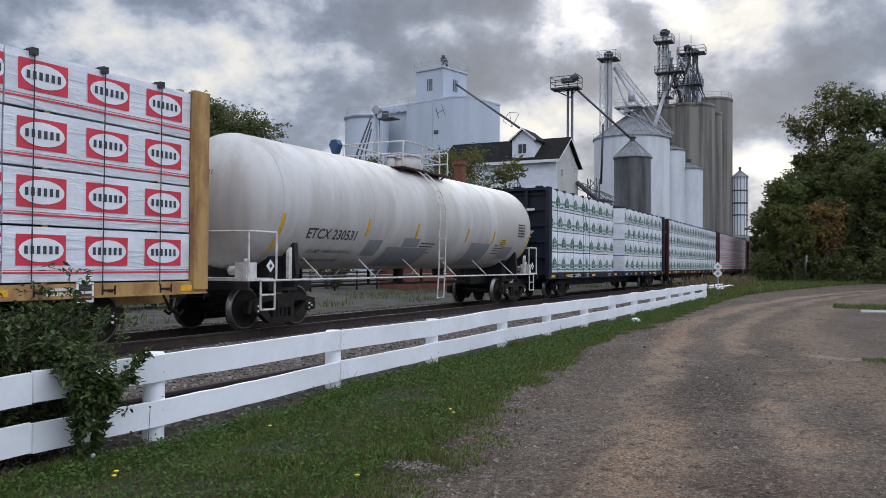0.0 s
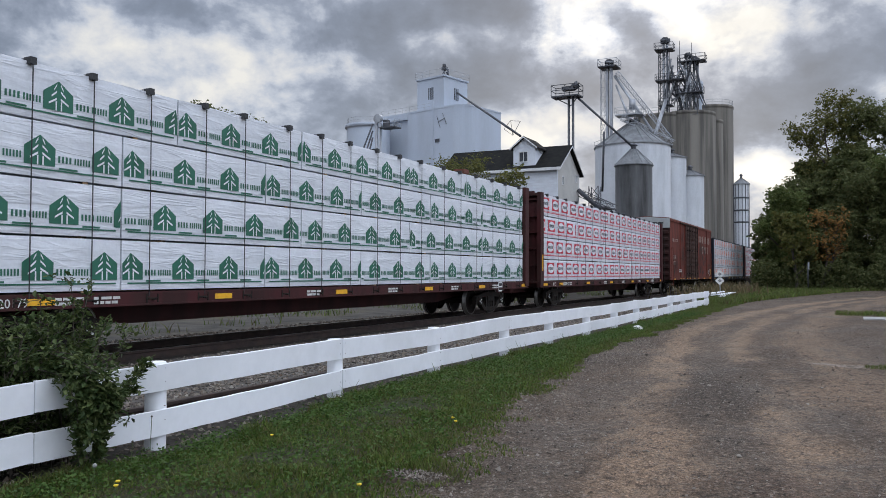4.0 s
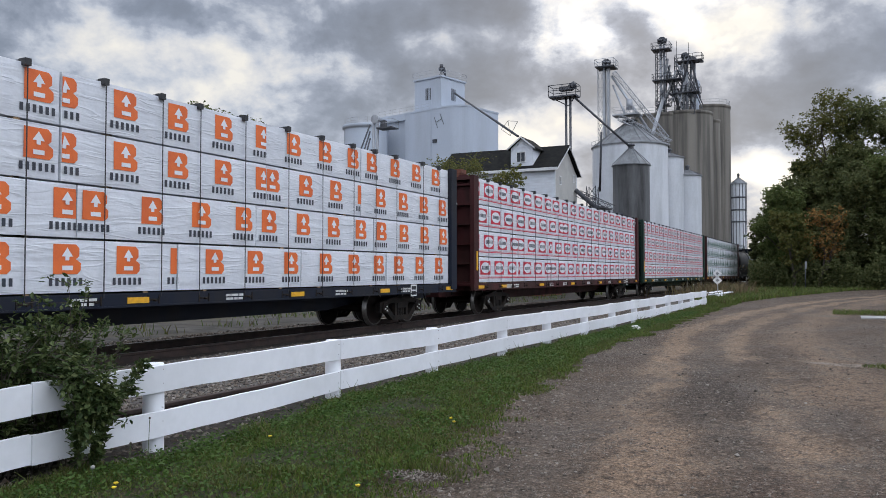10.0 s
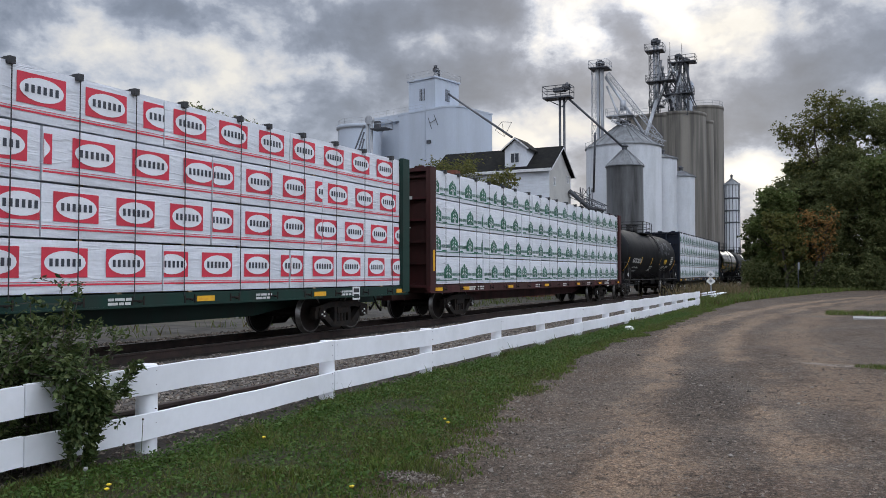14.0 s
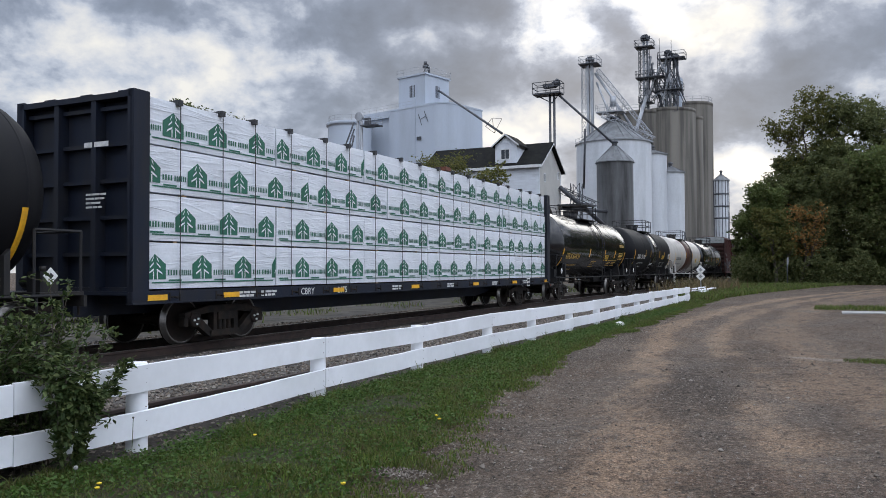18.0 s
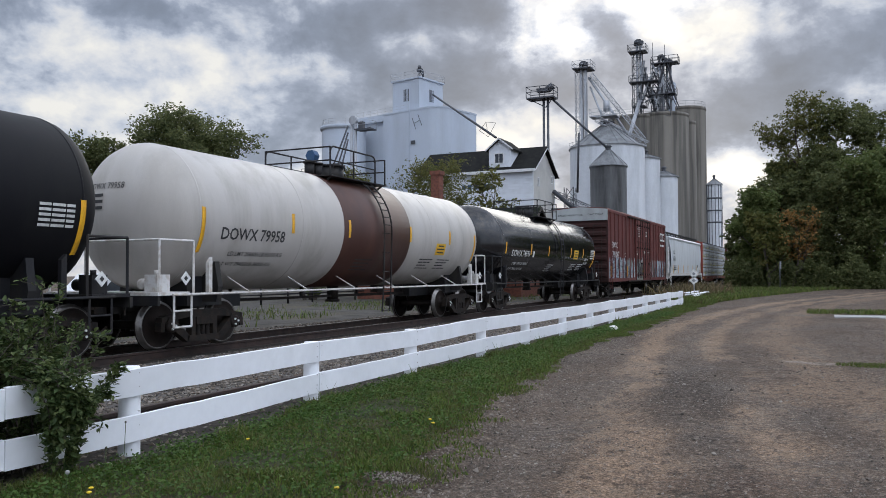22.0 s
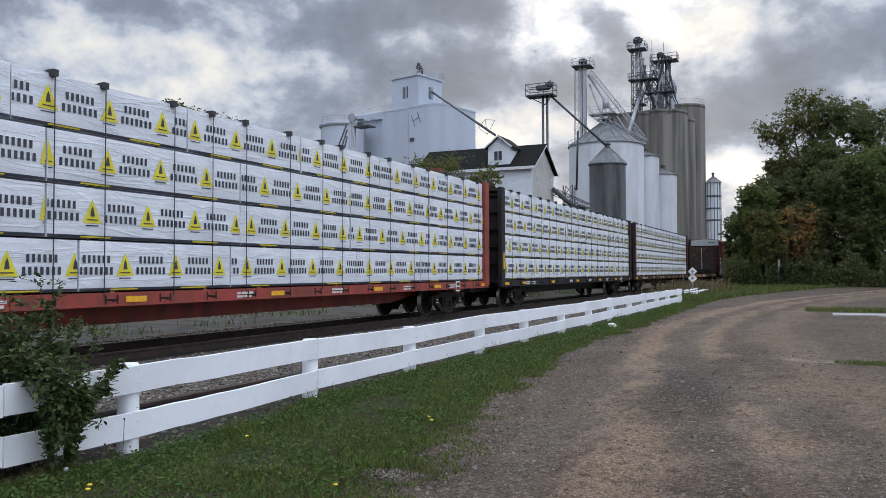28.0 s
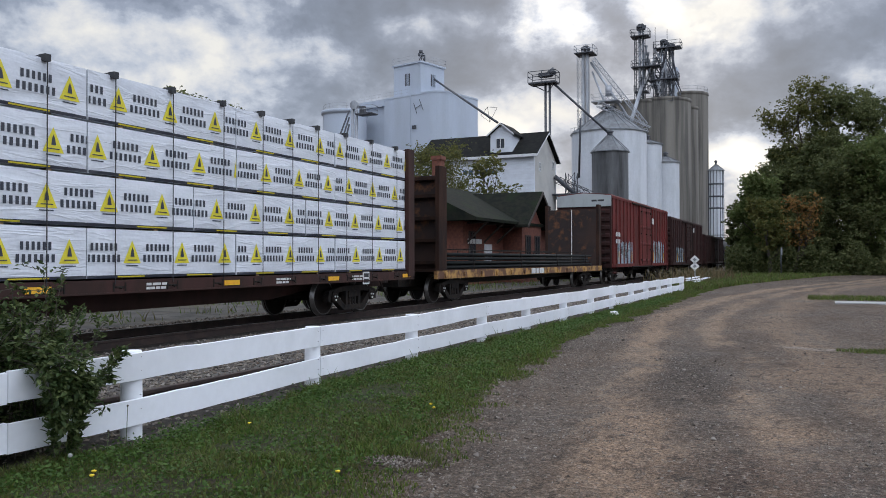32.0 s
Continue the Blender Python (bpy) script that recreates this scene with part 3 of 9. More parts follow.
def bulkhead_meshes(paint):
    """End wall of a lumber car: panel first, then the pieces fixed to it."""
    out = []

    def piece(name, *spans):
        bm = bmesh.new()
        for q in spans:
            box(bm, *q)
        out.append((name, mesh_of(bm, name, paint)))
    piece("bulkhead", (-1.36, 1.36, -.12, -.02, 1.02, 4.42))
    for s in (-1, 1):
        a, b = (1.38, 1.46) if s > 0 else (-1.50, -1.38)
        piece("corner_post", (a, b, -.36, 0, .92, 4.55), (s * 1.36 - .05, s * 1.36 + .05, -.36, -.31, .92, 4.55))
        piece("stiffener", (s * .47 - .06, s * .47 + .06, -.34, -.12, 1.0, 4.45))
    for z in (1.10, 1.72, 2.36, 3.0, 3.64, 4.28):
        piece("crossbar", (-1.34, 1.34, -.24, -.12, z - .035, z + .035))
    piece("cap_beam", (-1.42, 1.42, -.36, 0, 4.42, 4.52))
    for x in (-.95, 0.0, .95):
        bm = bmesh.new()
        prism(bm, ((x - .2, 4.52), (x + .2, 4.52), (x + .14, 4.62), (x - .14, 4.62)), 'y', -.10, -.04)
        out.append(("lug", mesh_of(bm, "lug", paint)))
    return out


BULKHEADS = {}


def centerbeam(C, paint, brand, tone, marks, plan, gap=None, post_yellow=False, wc="", group="lumber cars", end_text=""):
    """Centre-beam flatcar with wrapped lumber in four tiers on both sides. plan: package length a tier, lowest first."""
    car = thing("lumber_flatcar", f"{tone} centre-beam flatcar loaded with wrapped lumber on the track", "railcar", group=group)
    if paint.name not in BULKHEADS:
        BULKHEADS[paint.name] = bulkhead_meshes(paint)
    H = 10.975
    bm = bmesh.new()
    for s in (-1, 1):
        box(bm, s * 1.40 - .05, s * 1.40 + .05, -H - .38, H + .38, .86, 1.06)
        box(bm, s * 1.40 - .08, s * 1.40 + .08, -H - .38, H + .38, .84, .87)
    box(bm, -.3, .3, -H - .6, H + .6, .62, 1.0)
    prism(bm, ((-7.6, .62), (7.6, .62), (6.2, .46), (-6.2, .46)), 'x', -.28, .28)
    for i in range(19):
        y = -H + i * H / 9
        box(bm, -1.38, 1.38, y - .06, y + .06, .84, 1.0)
    part("underframe", bm, paint, car)
    bm = bmesh.new()
    box(bm, -1.44, 1.44, -H - .36, H + .36, 1.0, 1.07)
    part("deck", bm, paint, car)
    bm = bmesh.new()
    box(bm, -.2, .2, -H, H, 4.40, 4.50)
    box(bm, -.12, .12, -H, H, 4.20, 4.40)
    for i in range(17):
        y = -H + .4 + i * (2 * H - .8) / 16
        box(bm, -.11, .11, y - .06, y + .06, 1.07, 4.34)
        if i < 16:
            y2 = y + (2 * H - .8) / 16
            a, b = (y, y2) if i % 2 else (y2, y)
            rod(bm, (0, a, 3.0), (0, b, 4.3), .06, 6)
    part("center_beam", bm, paint, car)
    for s in (0, 1):
        o = part("bulkhead", BULKHEADS[paint.name][0][1], None, car)
        for nm, me in BULKHEADS[paint.name][1:]:
            part(nm, me, None, o)
        o.matrix_parent_inverse = (FLIP if s else Matrix()) @ Matrix.Translation((0, -H, 0))
    rng = random.Random(int(C))
    for tier in range(4):
        lens = list(ROWS[plan[tier]])
        if tier % 2 and plan[tier] != 3.658:
            lens = lens[::-1]
        if gap:
            lens = [4.88, 4.88, 0, 4.88, 4.88]
        y = -H
        for i, l in enumerate(lens):
            if l == 0:
                y = gap[1]
                continue
            for s in (0, 1):
                if gap and s:
                    continue
                me = pack_mesh(brand, l, rng.randrange(3))
                o = part("lumber_package", me, None, car, PRINTS[brand][3] if s == 0 else "white sheet-wrapped lumber package")
                dx = rng.uniform(-.012, .012)
                m = Matrix.Translation((.14 + dx, y + l / 2, 1.10 + .857 * tier))
                o.matrix_parent_inverse = (FLIP @ m) if s else m
            y += l
        if gap:
            # the far side is loaded without a gap there
            for i, l in enumerate((4.88, 4.88, 3.658, 3.658, 3.658)):
                o = part("lumber_package", pack_mesh(brand, l, i % 3), None, car, "white sheet-wrapped lumber package")
                y0 = H - sum((4.88, 4.88, 3.658, 3.658, 3.658)[:i]) - l / 2
                o.matrix_parent_inverse = FLIP @ Matrix.Translation((.14, y0, 1.10 + .857 * tier))
    n = 18
    for i in range(n):
        y = -H + .62 + i * (2 * H - 1.24) / (n - 1)
        part("strap_winch", WINCH_MESH, None, car, at=(0, y, 0))
        if gap and gap[0] - .1 < y < gap[1] + .1:
            continue
        part("tie_down_strap", STRAP_MESH, None, car, at=(rng.uniform(-.004, .004), y + rng.uniform(-.2, .2), 0))
    for y in (-H - .05, -H + 1.9, -5.2, -1.2, 3.2, 6.9, H - .3):
        part("reflector", REF_WIDE, None, car, at=(1.452, y + .25, .95))
    if post_yellow:
        for s in (-1, 1):
            part("reflector", REF_TALL, None, car, at=(1.462, s * (H + .15), 1.8))
    x = 1.456
    for text, y, size in marks:
        lettering(car, words(text, size * 1.18), on_side(x, y, .88), STENCIL)
    for y in (-8.6, -7.9, -2.3, 1.2, 4.9, 8.0):
        lettering(car, bars((.12, .2, .15), .045), on_side(x, y, .96), STENCIL)
        lettering(car, bars((.2, .1, .12), .045), on_side(x, y, .89), STENCIL)
    part("placard", mesh_placard(), None, car, "white data plate", (1.455, H - 2.3, .93))
    lettering(car, words(end_text, .16) if end_text else bars((.2, .35), .09), on_end(.25, -H - .345, 3.6), STENCIL)
    for k in range(4):
        lettering(car, bars(((.12, .2, .14), (.2, .1, .12), (.1, .24), (.16, .1, .1))[k], .035), on_end(.3, -H - .345, 2.75 - .075 * k), STENCIL)
    truck(car, -8.6)
    truck(car, 8.6)
    couplers(car, H + .5)
    CARS.append((car, C))
    return car


PLAC = []


def mesh_placard():
    if not PLAC:
        bm = bmesh.new()
        box(bm, 0, .01, -.16, .16, -.16, .16)
        box(bm, .01, .014, -.12, .12, .02, .12, 1)
        box(bm, .01, .014, -.12, .12, -.12, -.02, 1)
        PLAC.append(mesh_of(bm, "placard", (PLACARD, BLACKSTENCIL)))
    return PLAC[0]


def diamond_mesh():
    bm = bmesh.new()
    prism(bm, ((0, -.13), (.13, 0), (0, .13), (-.13, 0)), 'x', 0, .012)
    prism(bm, ((0, -.05), (.05, 0), (0, .05), (-.05, 0)), 'x', .012, .016, 1)
    return mesh_of(bm, "hazard_placard", (PLACARD, BLACKSTENCIL))


DIAMOND = diamond_mesh()

# ---------------- tank cars ----------------
TANK_WHITE = surf("white_tank_paint", (0.53, 0.515, 0.495), (0.40, 0.375, 0.345), 1.6, 0.42, 0.42, bump=0.04, streak=6, third=(0.43, 0.405, 0.375))
TANK_GREY = surf("pale_grey_tank_paint", (0.47, 0.445, 0.415), (0.36, 0.335, 0.30), 1.4, 0.4, 0.4, bump=0.04, streak=6, third=(0.40, 0.37, 0.335))
TANK_BLACK = surf("black_tank_paint", (0.004, 0.004, 0.005), (0.007, 0.007, 0.008), 1.2, 0.42, 0.17, bump=0.004, streak=3)
TANK_BLACK.node_tree.nodes["Principled BSDF"].inputs["IOR"].default_value = 1.6
TANK_DULL = surf("dull_black_tank_paint", (0.006, 0.006, 0.008), (0.010, 0.010, 0.011), 1.2, 0.45, 0.55, bump=0.04, streak=3)
TANK_DULL.node_tree.nodes["Principled BSDF"].inputs["Specular IOR Level"].default_value = .14
TANK_FLAKED = surf("flaked_primer", (0.10, 0.105, 0.115), (0.05, 0.052, 0.058), 5, 0.5, 0.6, bump=0.05)
TANK_BROWN = surf("brown_band_paint", (0.055, 0.022, 0.016), (0.075, 0.03, 0.02), 1.5, 0.4, 0.4, bump=0.04, streak=3)
TANK_PATCH = surf("grey_patch_paint", (0.22, 0.23, 0.24), (0.27, 0.27, 0.27), 3, 0.4, 0.5, bump=0.03)
RAILWHITE = surf("white_rail_paint", (0.6, 0.59, 0.57), (0.42, 0.37, 0.32), 6, 0.4, 0.5, bump=0.05)
RUSTY = surf("rust", (0.085, 0.038, 0.020), (0.045, 0.022, 0.015), 5, 0.5, 0.8, bump=0.3)


def blot(rng, ry, rz, n=13):
    """An uneven flat patch."""
    pts = []
    for k in range(n):
        a = 2 * math.pi * k / n
        q = rng.uniform(.55, 1.15)
        pts.append((ry * q * math.cos(a), rz * q * math.sin(a)))
    return pts, [tuple(range(n))]


def barrel(bm, R, zc, half, mi=0, head=.82, n=56, bands=()):
    prof = []
    for k in range(9):
        a = math.pi / 2 * k / 8
        prof.append((max(R * math.sin(a), .002), -half - head * math.cos(a)))
    ys = sorted({-half, half, *[b for b in bands]} | {-half + i * half / 4 for i in range(9)})
    for y in ys[1:-1]:
        prof.append((R, y))
    for k in range(9):
        a = math.pi / 2 * (8 - k) / 8
        prof.append((max(R * math.sin(a), .002), half + head * math.cos(a)))
    lathe(bm, prof, 'y', n, mi, (0, 0, zc))


def stripe(R, zc, y, a0, a1, width, material, car, name="reflector", label=""):
    bm = bmesh.new()
    lathe(bm, [(R + .006, y - width / 2), (R + .010, y - width / 2), (R + .010, y + width / 2), (R + .006, y + width / 2)], 'y', 8, 0, (0, 0, zc), True, a0, a1)
    return part(name, bm, material, car, label)


def tank_car(C, half, R, zc, paint, tone, number, number_material, number_at, stripes, rails, dome="wide", band=None, patches=(), sill=None, size=2.1, panel=(), loads=(), extra=(), group="tank cars", drop=10, dome_at=0.0, ladder_at=0.0, rail_at=0.0, tall=.30, flaking=(), sheen=None):
    car = thing("tank_car", f"{tone} railway tank car with a top platform", "railcar", group=group)
    sill = sill or BLACK
    bm = bmesh.new()
    barrel(bm, R, zc, half)
    part("tank", bm, paint, car)
    for y in (-half, -half * .5, 0.0, half * .5, half):
        bm = bmesh.new()
        lathe(bm, [(R, y - .02), (R + .004, y - .015), (R + .004, y + .015), (R, y + .02)], 'y', 56, 0, (0, 0, zc))
        part("weld_seam", bm, paint, car)
    if band:
        bm = bmesh.new()
        lathe(bm, [(R, band[0]), (R + .005, band[0]), (R + .005, band[1]), (R, band[1])], 'y', 56, 0, (0, 0, zc))
        part("painted_band", bm, TANK_BROWN, car, "dark brown band round the tank")
    if sheen:
        bm = bmesh.new()
        lathe(bm, [(R, sheen[0]), (R + .005, sheen[0]), (R + .005, sheen[1]), (R, sheen[1])], 'y', 56, 0, (0, 0, zc))
        part("repainted_band", bm, TANK_BLACK, car, "glossier repainted band")
    rng = random.Random(int(C))
    for y0, y1, z0, z1 in flaking:
        for k in range(14):
            flat = blot(rng, rng.uniform(.03, .16) * (y1 - y0), rng.uniform(.05, .22) * (z1 - z0), 15)
            lettering(car, flat, on_barrel(R - .002, zc, rng.uniform(y0, y1), rng.uniform(z0, z1)), TANK_FLAKED, "", "flaked_patch")
    end = half + 1.05
    for s in (-1, 1):
        bm = bmesh.new()
        box(bm, -.28, .28, min(s * (half - 2.6), s * end), max(s * (half - 2.6), s * end), .72, 1.02)
        prism(bm, ((-.34, .70), (.34, .70), (.34, 1.04), (-.34, 1.04)), 'y', min(s * end, s * (end - .4)), max(s * end, s * (end - .4)))
        part("stub_sill", bm, sill, car)
        y = s * (half - .75)
        bm = bmesh.new()
        prism(bm, ((-1.25, .88), (1.25, .88), (1.3, 1.18), (R * .82, zc - R * .60), (-R * .82, zc - R * .60), (-1.3, 1.18)), 'y', y - .07, y + .07)
        part("bolster", bm, sill, car)
        bm = bmesh.new()
        prism(bm, ((-.9, .8), (.9, .8), (R * .6, zc - R * .8), (-R * .6, zc - R * .8)), 'y', y - .5, y + .5)
        part("saddle", bm, sill, car)
        y0, y1 = sorted((s * (half + .25), s * end))
        bm = bmesh.new()
        box(bm, -1.42, 1.42, y0, y1, 1.04, 1.10)
        part("end_platform", bm, rails, car)
        bm = bmesh.new()
        box(bm, -1.45, 1.45, s * end - .03, s * end + .03, .86, 1.04)
        part("end_sill", bm, sill, car)
        bm = bmesh.new()
        box(bm, 1.0, 1.3, y0 + .1, y0 + .42, 1.10, 1.42)
        rod(bm, (1.15, y0 + .26, 1.42), (1.15, y0 + .26, 1.5), .05, 8)
        rod(bm, (.75, y0 + .26, 1.25), (1.0, y0 + .26, 1.25), .1, 10)
        part("brake_valve", bm, rails, car)
        for x in (-1, 1):
            bm = bmesh.new()
            yy = s * (half - .3)
            prism(bm, ((yy - .05, 1.08), (yy + .05, 1.08), (yy + .05, 1.75), (yy - .05, 1.65)), 'x', *sorted((x * 1.36, x * 1.44)))
            part("jacking_post", bm, rails, car)
    bm = bmesh.new()
    box(bm, -.06, .06, -half + 1.6, half - 1.6, .80, .86)
    for i in range(4):
        y = -half + 2.6 + i * (2 * half - 5.2) / 3
        box(bm, -.03, .03, y - .03, y + .03, .80, zc - R + .05)
    part("brake_pipe", bm, GRIME, car)
    bm = bmesh.new()
    for x in (-1, 1):
        pipe(bm, [(x * 1.44, -half - .7, 1.05), (x * 1.44, half + .7, 1.05)], .025, 6)
        for i in range(6):
            y = -half + 1.5 + i * (2 * half - 3.0) / 5
            rod(bm, (x * 1.44, y, 1.05), (x * R * .60, y - .05, zc - R * .81), .016, 5)
    part("side_rail", bm, rails, car, "long handrail along the tank")
    for s in (-1, 1):
        bm = bmesh.new()
        for x in (-1, 1):
            y0, y1 = s * (half + .15), s * (end - .05)
            pipe(bm, [(x * 1.42, y0, 1.05), (x * 1.42, y0, 2.05), (x * 1.40, y1, 2.05), (x * 1.40, y1, 1.05)], .024, 6)
            pipe(bm, [(x * 1.42, y0 + s * .05, 1.05), (x * 1.42, y0 + s * .05, .45), (x * 1.42, y0 + s * .5, .45), (x * 1.42, y0 + s * .5, 1.05)], .022, 6)
            rod(bm, (x * 1.42, y0 + s * .05, .75), (x * 1.42, y0 + s * .5, .75), .02, 6)
        pipe(bm, [(-1.4, s * (end - .05), 2.05), (1.4, s * (end - .05), 2.05)], .022, 6)
        part("end_handrail", bm, rails, car)
    # top fittings
    bm = bmesh.new()
    rod(bm, (0, dome_at, zc + R - .12), (0, dome_at, zc + R + tall), .42 if dome == "wide" else .36, 20)
    rod(bm, (0, dome_at, zc + R + tall), (0, dome_at, zc + R + tall + .06), .45 if dome == "wide" else .39, 20)
    for k in range(8):
        a = 2 * math.pi * k / 8
        r = .45 if dome == "wide" else .39
        rod(bm, (r * math.cos(a), dome_at + r * math.sin(a), zc + R + tall - .08), (r * math.cos(a), dome_at + r * math.sin(a), zc + R + tall + .09), .022, 6)
    for dy in (dome_at - .8, dome_at - 1.15):
        rod(bm, (.1, dy, zc + R - .08), (.1, dy, zc + R + .28), .13, 10)
        rod(bm, (.1, dy, zc + R + .28), (.1, dy, zc + R + .33), .17, 10)
    part("manway", bm, paint if dome == "wide" else sill, car, "round manway with its hatch")
    pl, pw, z0 = 1.25, 1.0, zc + R - .10
    topm = rails if paint in (TANK_WHITE,) else sill
    lo_, hi_ = rail_at - pl - .3, rail_at + pl
    for x in (-1, 1):
        bm = bmesh.new()
        box(bm, x * .72 - .28, x * .72 + .28, lo_, hi_ + .15, z0 - .03, z0)
        for y in (lo_ + .2, hi_):
            rod(bm, (x * .95, y, z0), (x * .55, y, z0 - .25), .03, 5)
        part("platform", bm, RUSTY if paint is TANK_WHITE else topm, car, "steel top walkway")
        # hoop with rounded corners, then a gap at the ladder and a short end bay
        bm = bmesh.new()
        mid, zt = hi_ - .55, z0 + .72
        pipe(bm, [(x * pw, lo_, z0), (x * pw, lo_, zt - .14), (x * pw, lo_ + .04, zt - .04), (x * pw, lo_ + .14, zt), (x * pw, mid - .14, zt), (x * pw, mid - .04, zt - .04), (x * pw, mid, zt - .14), (x * pw, mid, z0)], .024, 6)
        rod(bm, (x * pw, (lo_ + mid) / 2, z0), (x * pw, (lo_ + mid) / 2, zt), .022, 6)
        rod(bm, (x * pw, lo_, z0 + .36), (x * pw, mid, z0 + .36), .02, 6)
        part("railing", bm, topm, car)
    for y in (lo_, hi_):
        bm = bmesh.new()
        for dz in (.36, .70):
            rod(bm, (-pw, y, z0 + dz), (pw, y, z0 + dz), .02, 6)
        for x in (-pw, pw):
            rod(bm, (x, y, z0), (x, y, z0 + .71), .023, 6)
        part("end_railing", bm, topm, car)
    bm = bmesh.new()
    for dy in (-.2, .2):
        pts = []
        for k in range(9):
            a = math.radians(62 - 62 * k / 8)
            pts.append(((R + .14) * math.cos(a), dy + .35 + ladder_at, zc + (R + .14) * math.sin(a)))
        pts += [(R + .10, dy + .35 + ladder_at, 1.0), (R + .06, dy + .35 + ladder_at, .42)]
        pipe(bm, pts, .022, 5)
    for k in range(13):
        if k < 8:
            a = math.radians(58 - 7.4 * k)
            p = ((R + .14) * math.cos(a), zc + (R + .14) * math.sin(a))
        else:
            p = (R + .08, zc - .05 - (zc - .5) * (k - 8) / 4)
        rod(bm, (p[0], .15 + ladder_at, p[1]), (p[0], .55 + ladder_at, p[1]), .014, 5)
    part("ladder", bm, rails if paint in (TANK_WHITE,) else sill, car)
    bm = bmesh.new()
    rod(bm, (0, .1, zc - R + .1), (0, .1, zc - R - .35), .16, 12)
    rod(bm, (0, .1, zc - R - .35), (0, .1, zc - R - .42), .20, 12)
    box(bm, -.12, .12, half * .35, half * .35 + .35, zc - R - .22, zc - R + .05)
    rod(bm, (-.2, -half + 1.6, .85), (.1, half - 1.6, .80), .03, 5)
    part("bottom_outlet", bm, GRIME, car)
    for y in stripes:
        big = abs(abs(y) - half) < .25
        stripe(R, zc, y, math.radians((-22 if big else -2) - drop), math.radians((13 if big else 15) - drop), .10, REFLECT, car)
    y, z = number_at
    if number:
        lettering(car, fit_words(number, size), on_barrel(R, zc, y, z), number_material)
    for k in range(2):
        flat = words(loads[k], .145) if loads else bars((.25, .5, .2, .45), .085)
        lettering(car, flat, on_barrel(R, zc, y + .35 - .12 * k, z - .32 - .20 * k), number_material)
    for y, z in ((half * .42, zc - .72), (half * .60, zc - .72), (-half * .12, zc - .78)):
        for k in range(4):
            lettering(car, bars(((.2, .35, .3), (.3, .25, .2), (.4, .2), (.25, .3, .25))[k], .036), on_barrel(R, zc, y, z - .085 * k), number_material)
    for y0, y1, z0, z1, m, lab in panel:
        R2 = R + .003
        flat = ([(u * (y1 - y0), (z1 - z0) * v / 10) for v in range(11) for u in (0, 1)], [(2 * v, 2 * v + 1, 2 * v + 3, 2 * v + 2) for v in range(10)])
        if "data" in lab:
            for j in range(5):
                lettering(car, bars(((y1 - y0) * .30, (y1 - y0) * .34, (y1 - y0) * .22), (z1 - z0) * .11), on_barrel(R2, zc, y0, z0 + (z1 - z0) * (.02 + .2 * j)), m)
            continue
        pn = lettering(car, flat, on_barrel(R2, zc, y0, z0), m, lab, "painted_panel")
        if "notice" in lab:
            for j, wd in enumerate((.7, .8, .6)):
                lettering(pn, bars(((y1 - y0) * wd,), (z1 - z0) * .12), on_barrel(R2 + .004, zc, y0 + (y1 - y0) * (1 - wd) / 2, z0 + (z1 - z0) * (.16 + .27 * j)), BLACKSTENCIL)
    for t, w, y, z in extra:
        lettering(car, fit_words(t, w), on_barrel(R, zc, y, z), number_material)
    # writing on the end the train shows
    def on_head(u, v):
        xx, zz = -.75 + u, v
        rr = math.hypot(xx, zz)
        return (xx, -half - .82 * math.sqrt(max(0, 1 - (rr / R) ** 2)) - .012, zc + zz)
    lettering(car, words(number, .17) if number else bars((.2,), .06), lambda u, v: on_head(u, v + .5), number_material)
    for k in range(3):
        lettering(car, bars((.2, .3), .06), lambda u, v: on_head(u, v + .35 - .12 * k), number_material)
    for s in (-1, 1):
        part("hazard_placard", DIAMOND, None, car, at=(1.46, s * (half + .4), 1.35))
    ty = half - .75 + .25
    truck(car, -ty)
    truck(car, ty)
    couplers(car, end + .02)
    CARS.append((car, C))
    return car


# ---------------- boxcars ----------------
BOX_ORANGE = surf("faded_boxcar_red_paint", (0.155, 0.037, 0.025), (0.095, 0.029, 0.021), 1.4, 0.46, 0.75, bump=0.08, streak=3, third=(0.115, 0.036, 0.028))
BOX_BROWN = surf("boxcar_brown_paint", (0.130, 0.040, 0.035), (0.095, 0.034, 0.030), 1.4, 0.45, 0.6, bump=0.06, streak=4)
BOX_RED = surf("weathered_red_boxcar_paint", (0.14, 0.022, 0.019), (0.075, 0.02, 0.016), 1.6, 0.45, 0.65, bump=0.08, streak=4)
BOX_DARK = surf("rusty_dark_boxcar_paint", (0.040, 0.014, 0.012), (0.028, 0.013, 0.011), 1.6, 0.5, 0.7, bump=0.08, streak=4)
BOX_DOOR = surf("boxcar_door_paint", (0.062, 0.027, 0.020), (0.040, 0.020, 0.016), 1.4, 0.45, 0.7, bump=0.08, streak=3)
BAND_WHITE = surf("chipped_white_paint", (0.56, 0.56, 0.56), (0.24, 0.12, 0.09), 4, 0.22, 0.6, bump=0.1, streak=2, sharp=0.06)
SPRAY_BLUE = surf("pale_blue_spray_paint", (0.30, 0.37, 0.42), (0.22, 0.28, 0.33), 3, 0.4, 0.6, bump=0.02, streak=2)
SPRAY_PINK = surf("dull_pink_spray_paint", (0.28, 0.19, 0.19), (0.22, 0.16, 0.16), 4, 0.4, 0.6, bump=0.02)
SPRAY_WHITE = surf("white_spray_paint", (0.44, 0.48, 0.51), (0.33, 0.36, 0.39), 5, 0.4, 0.6, bump=0.02)
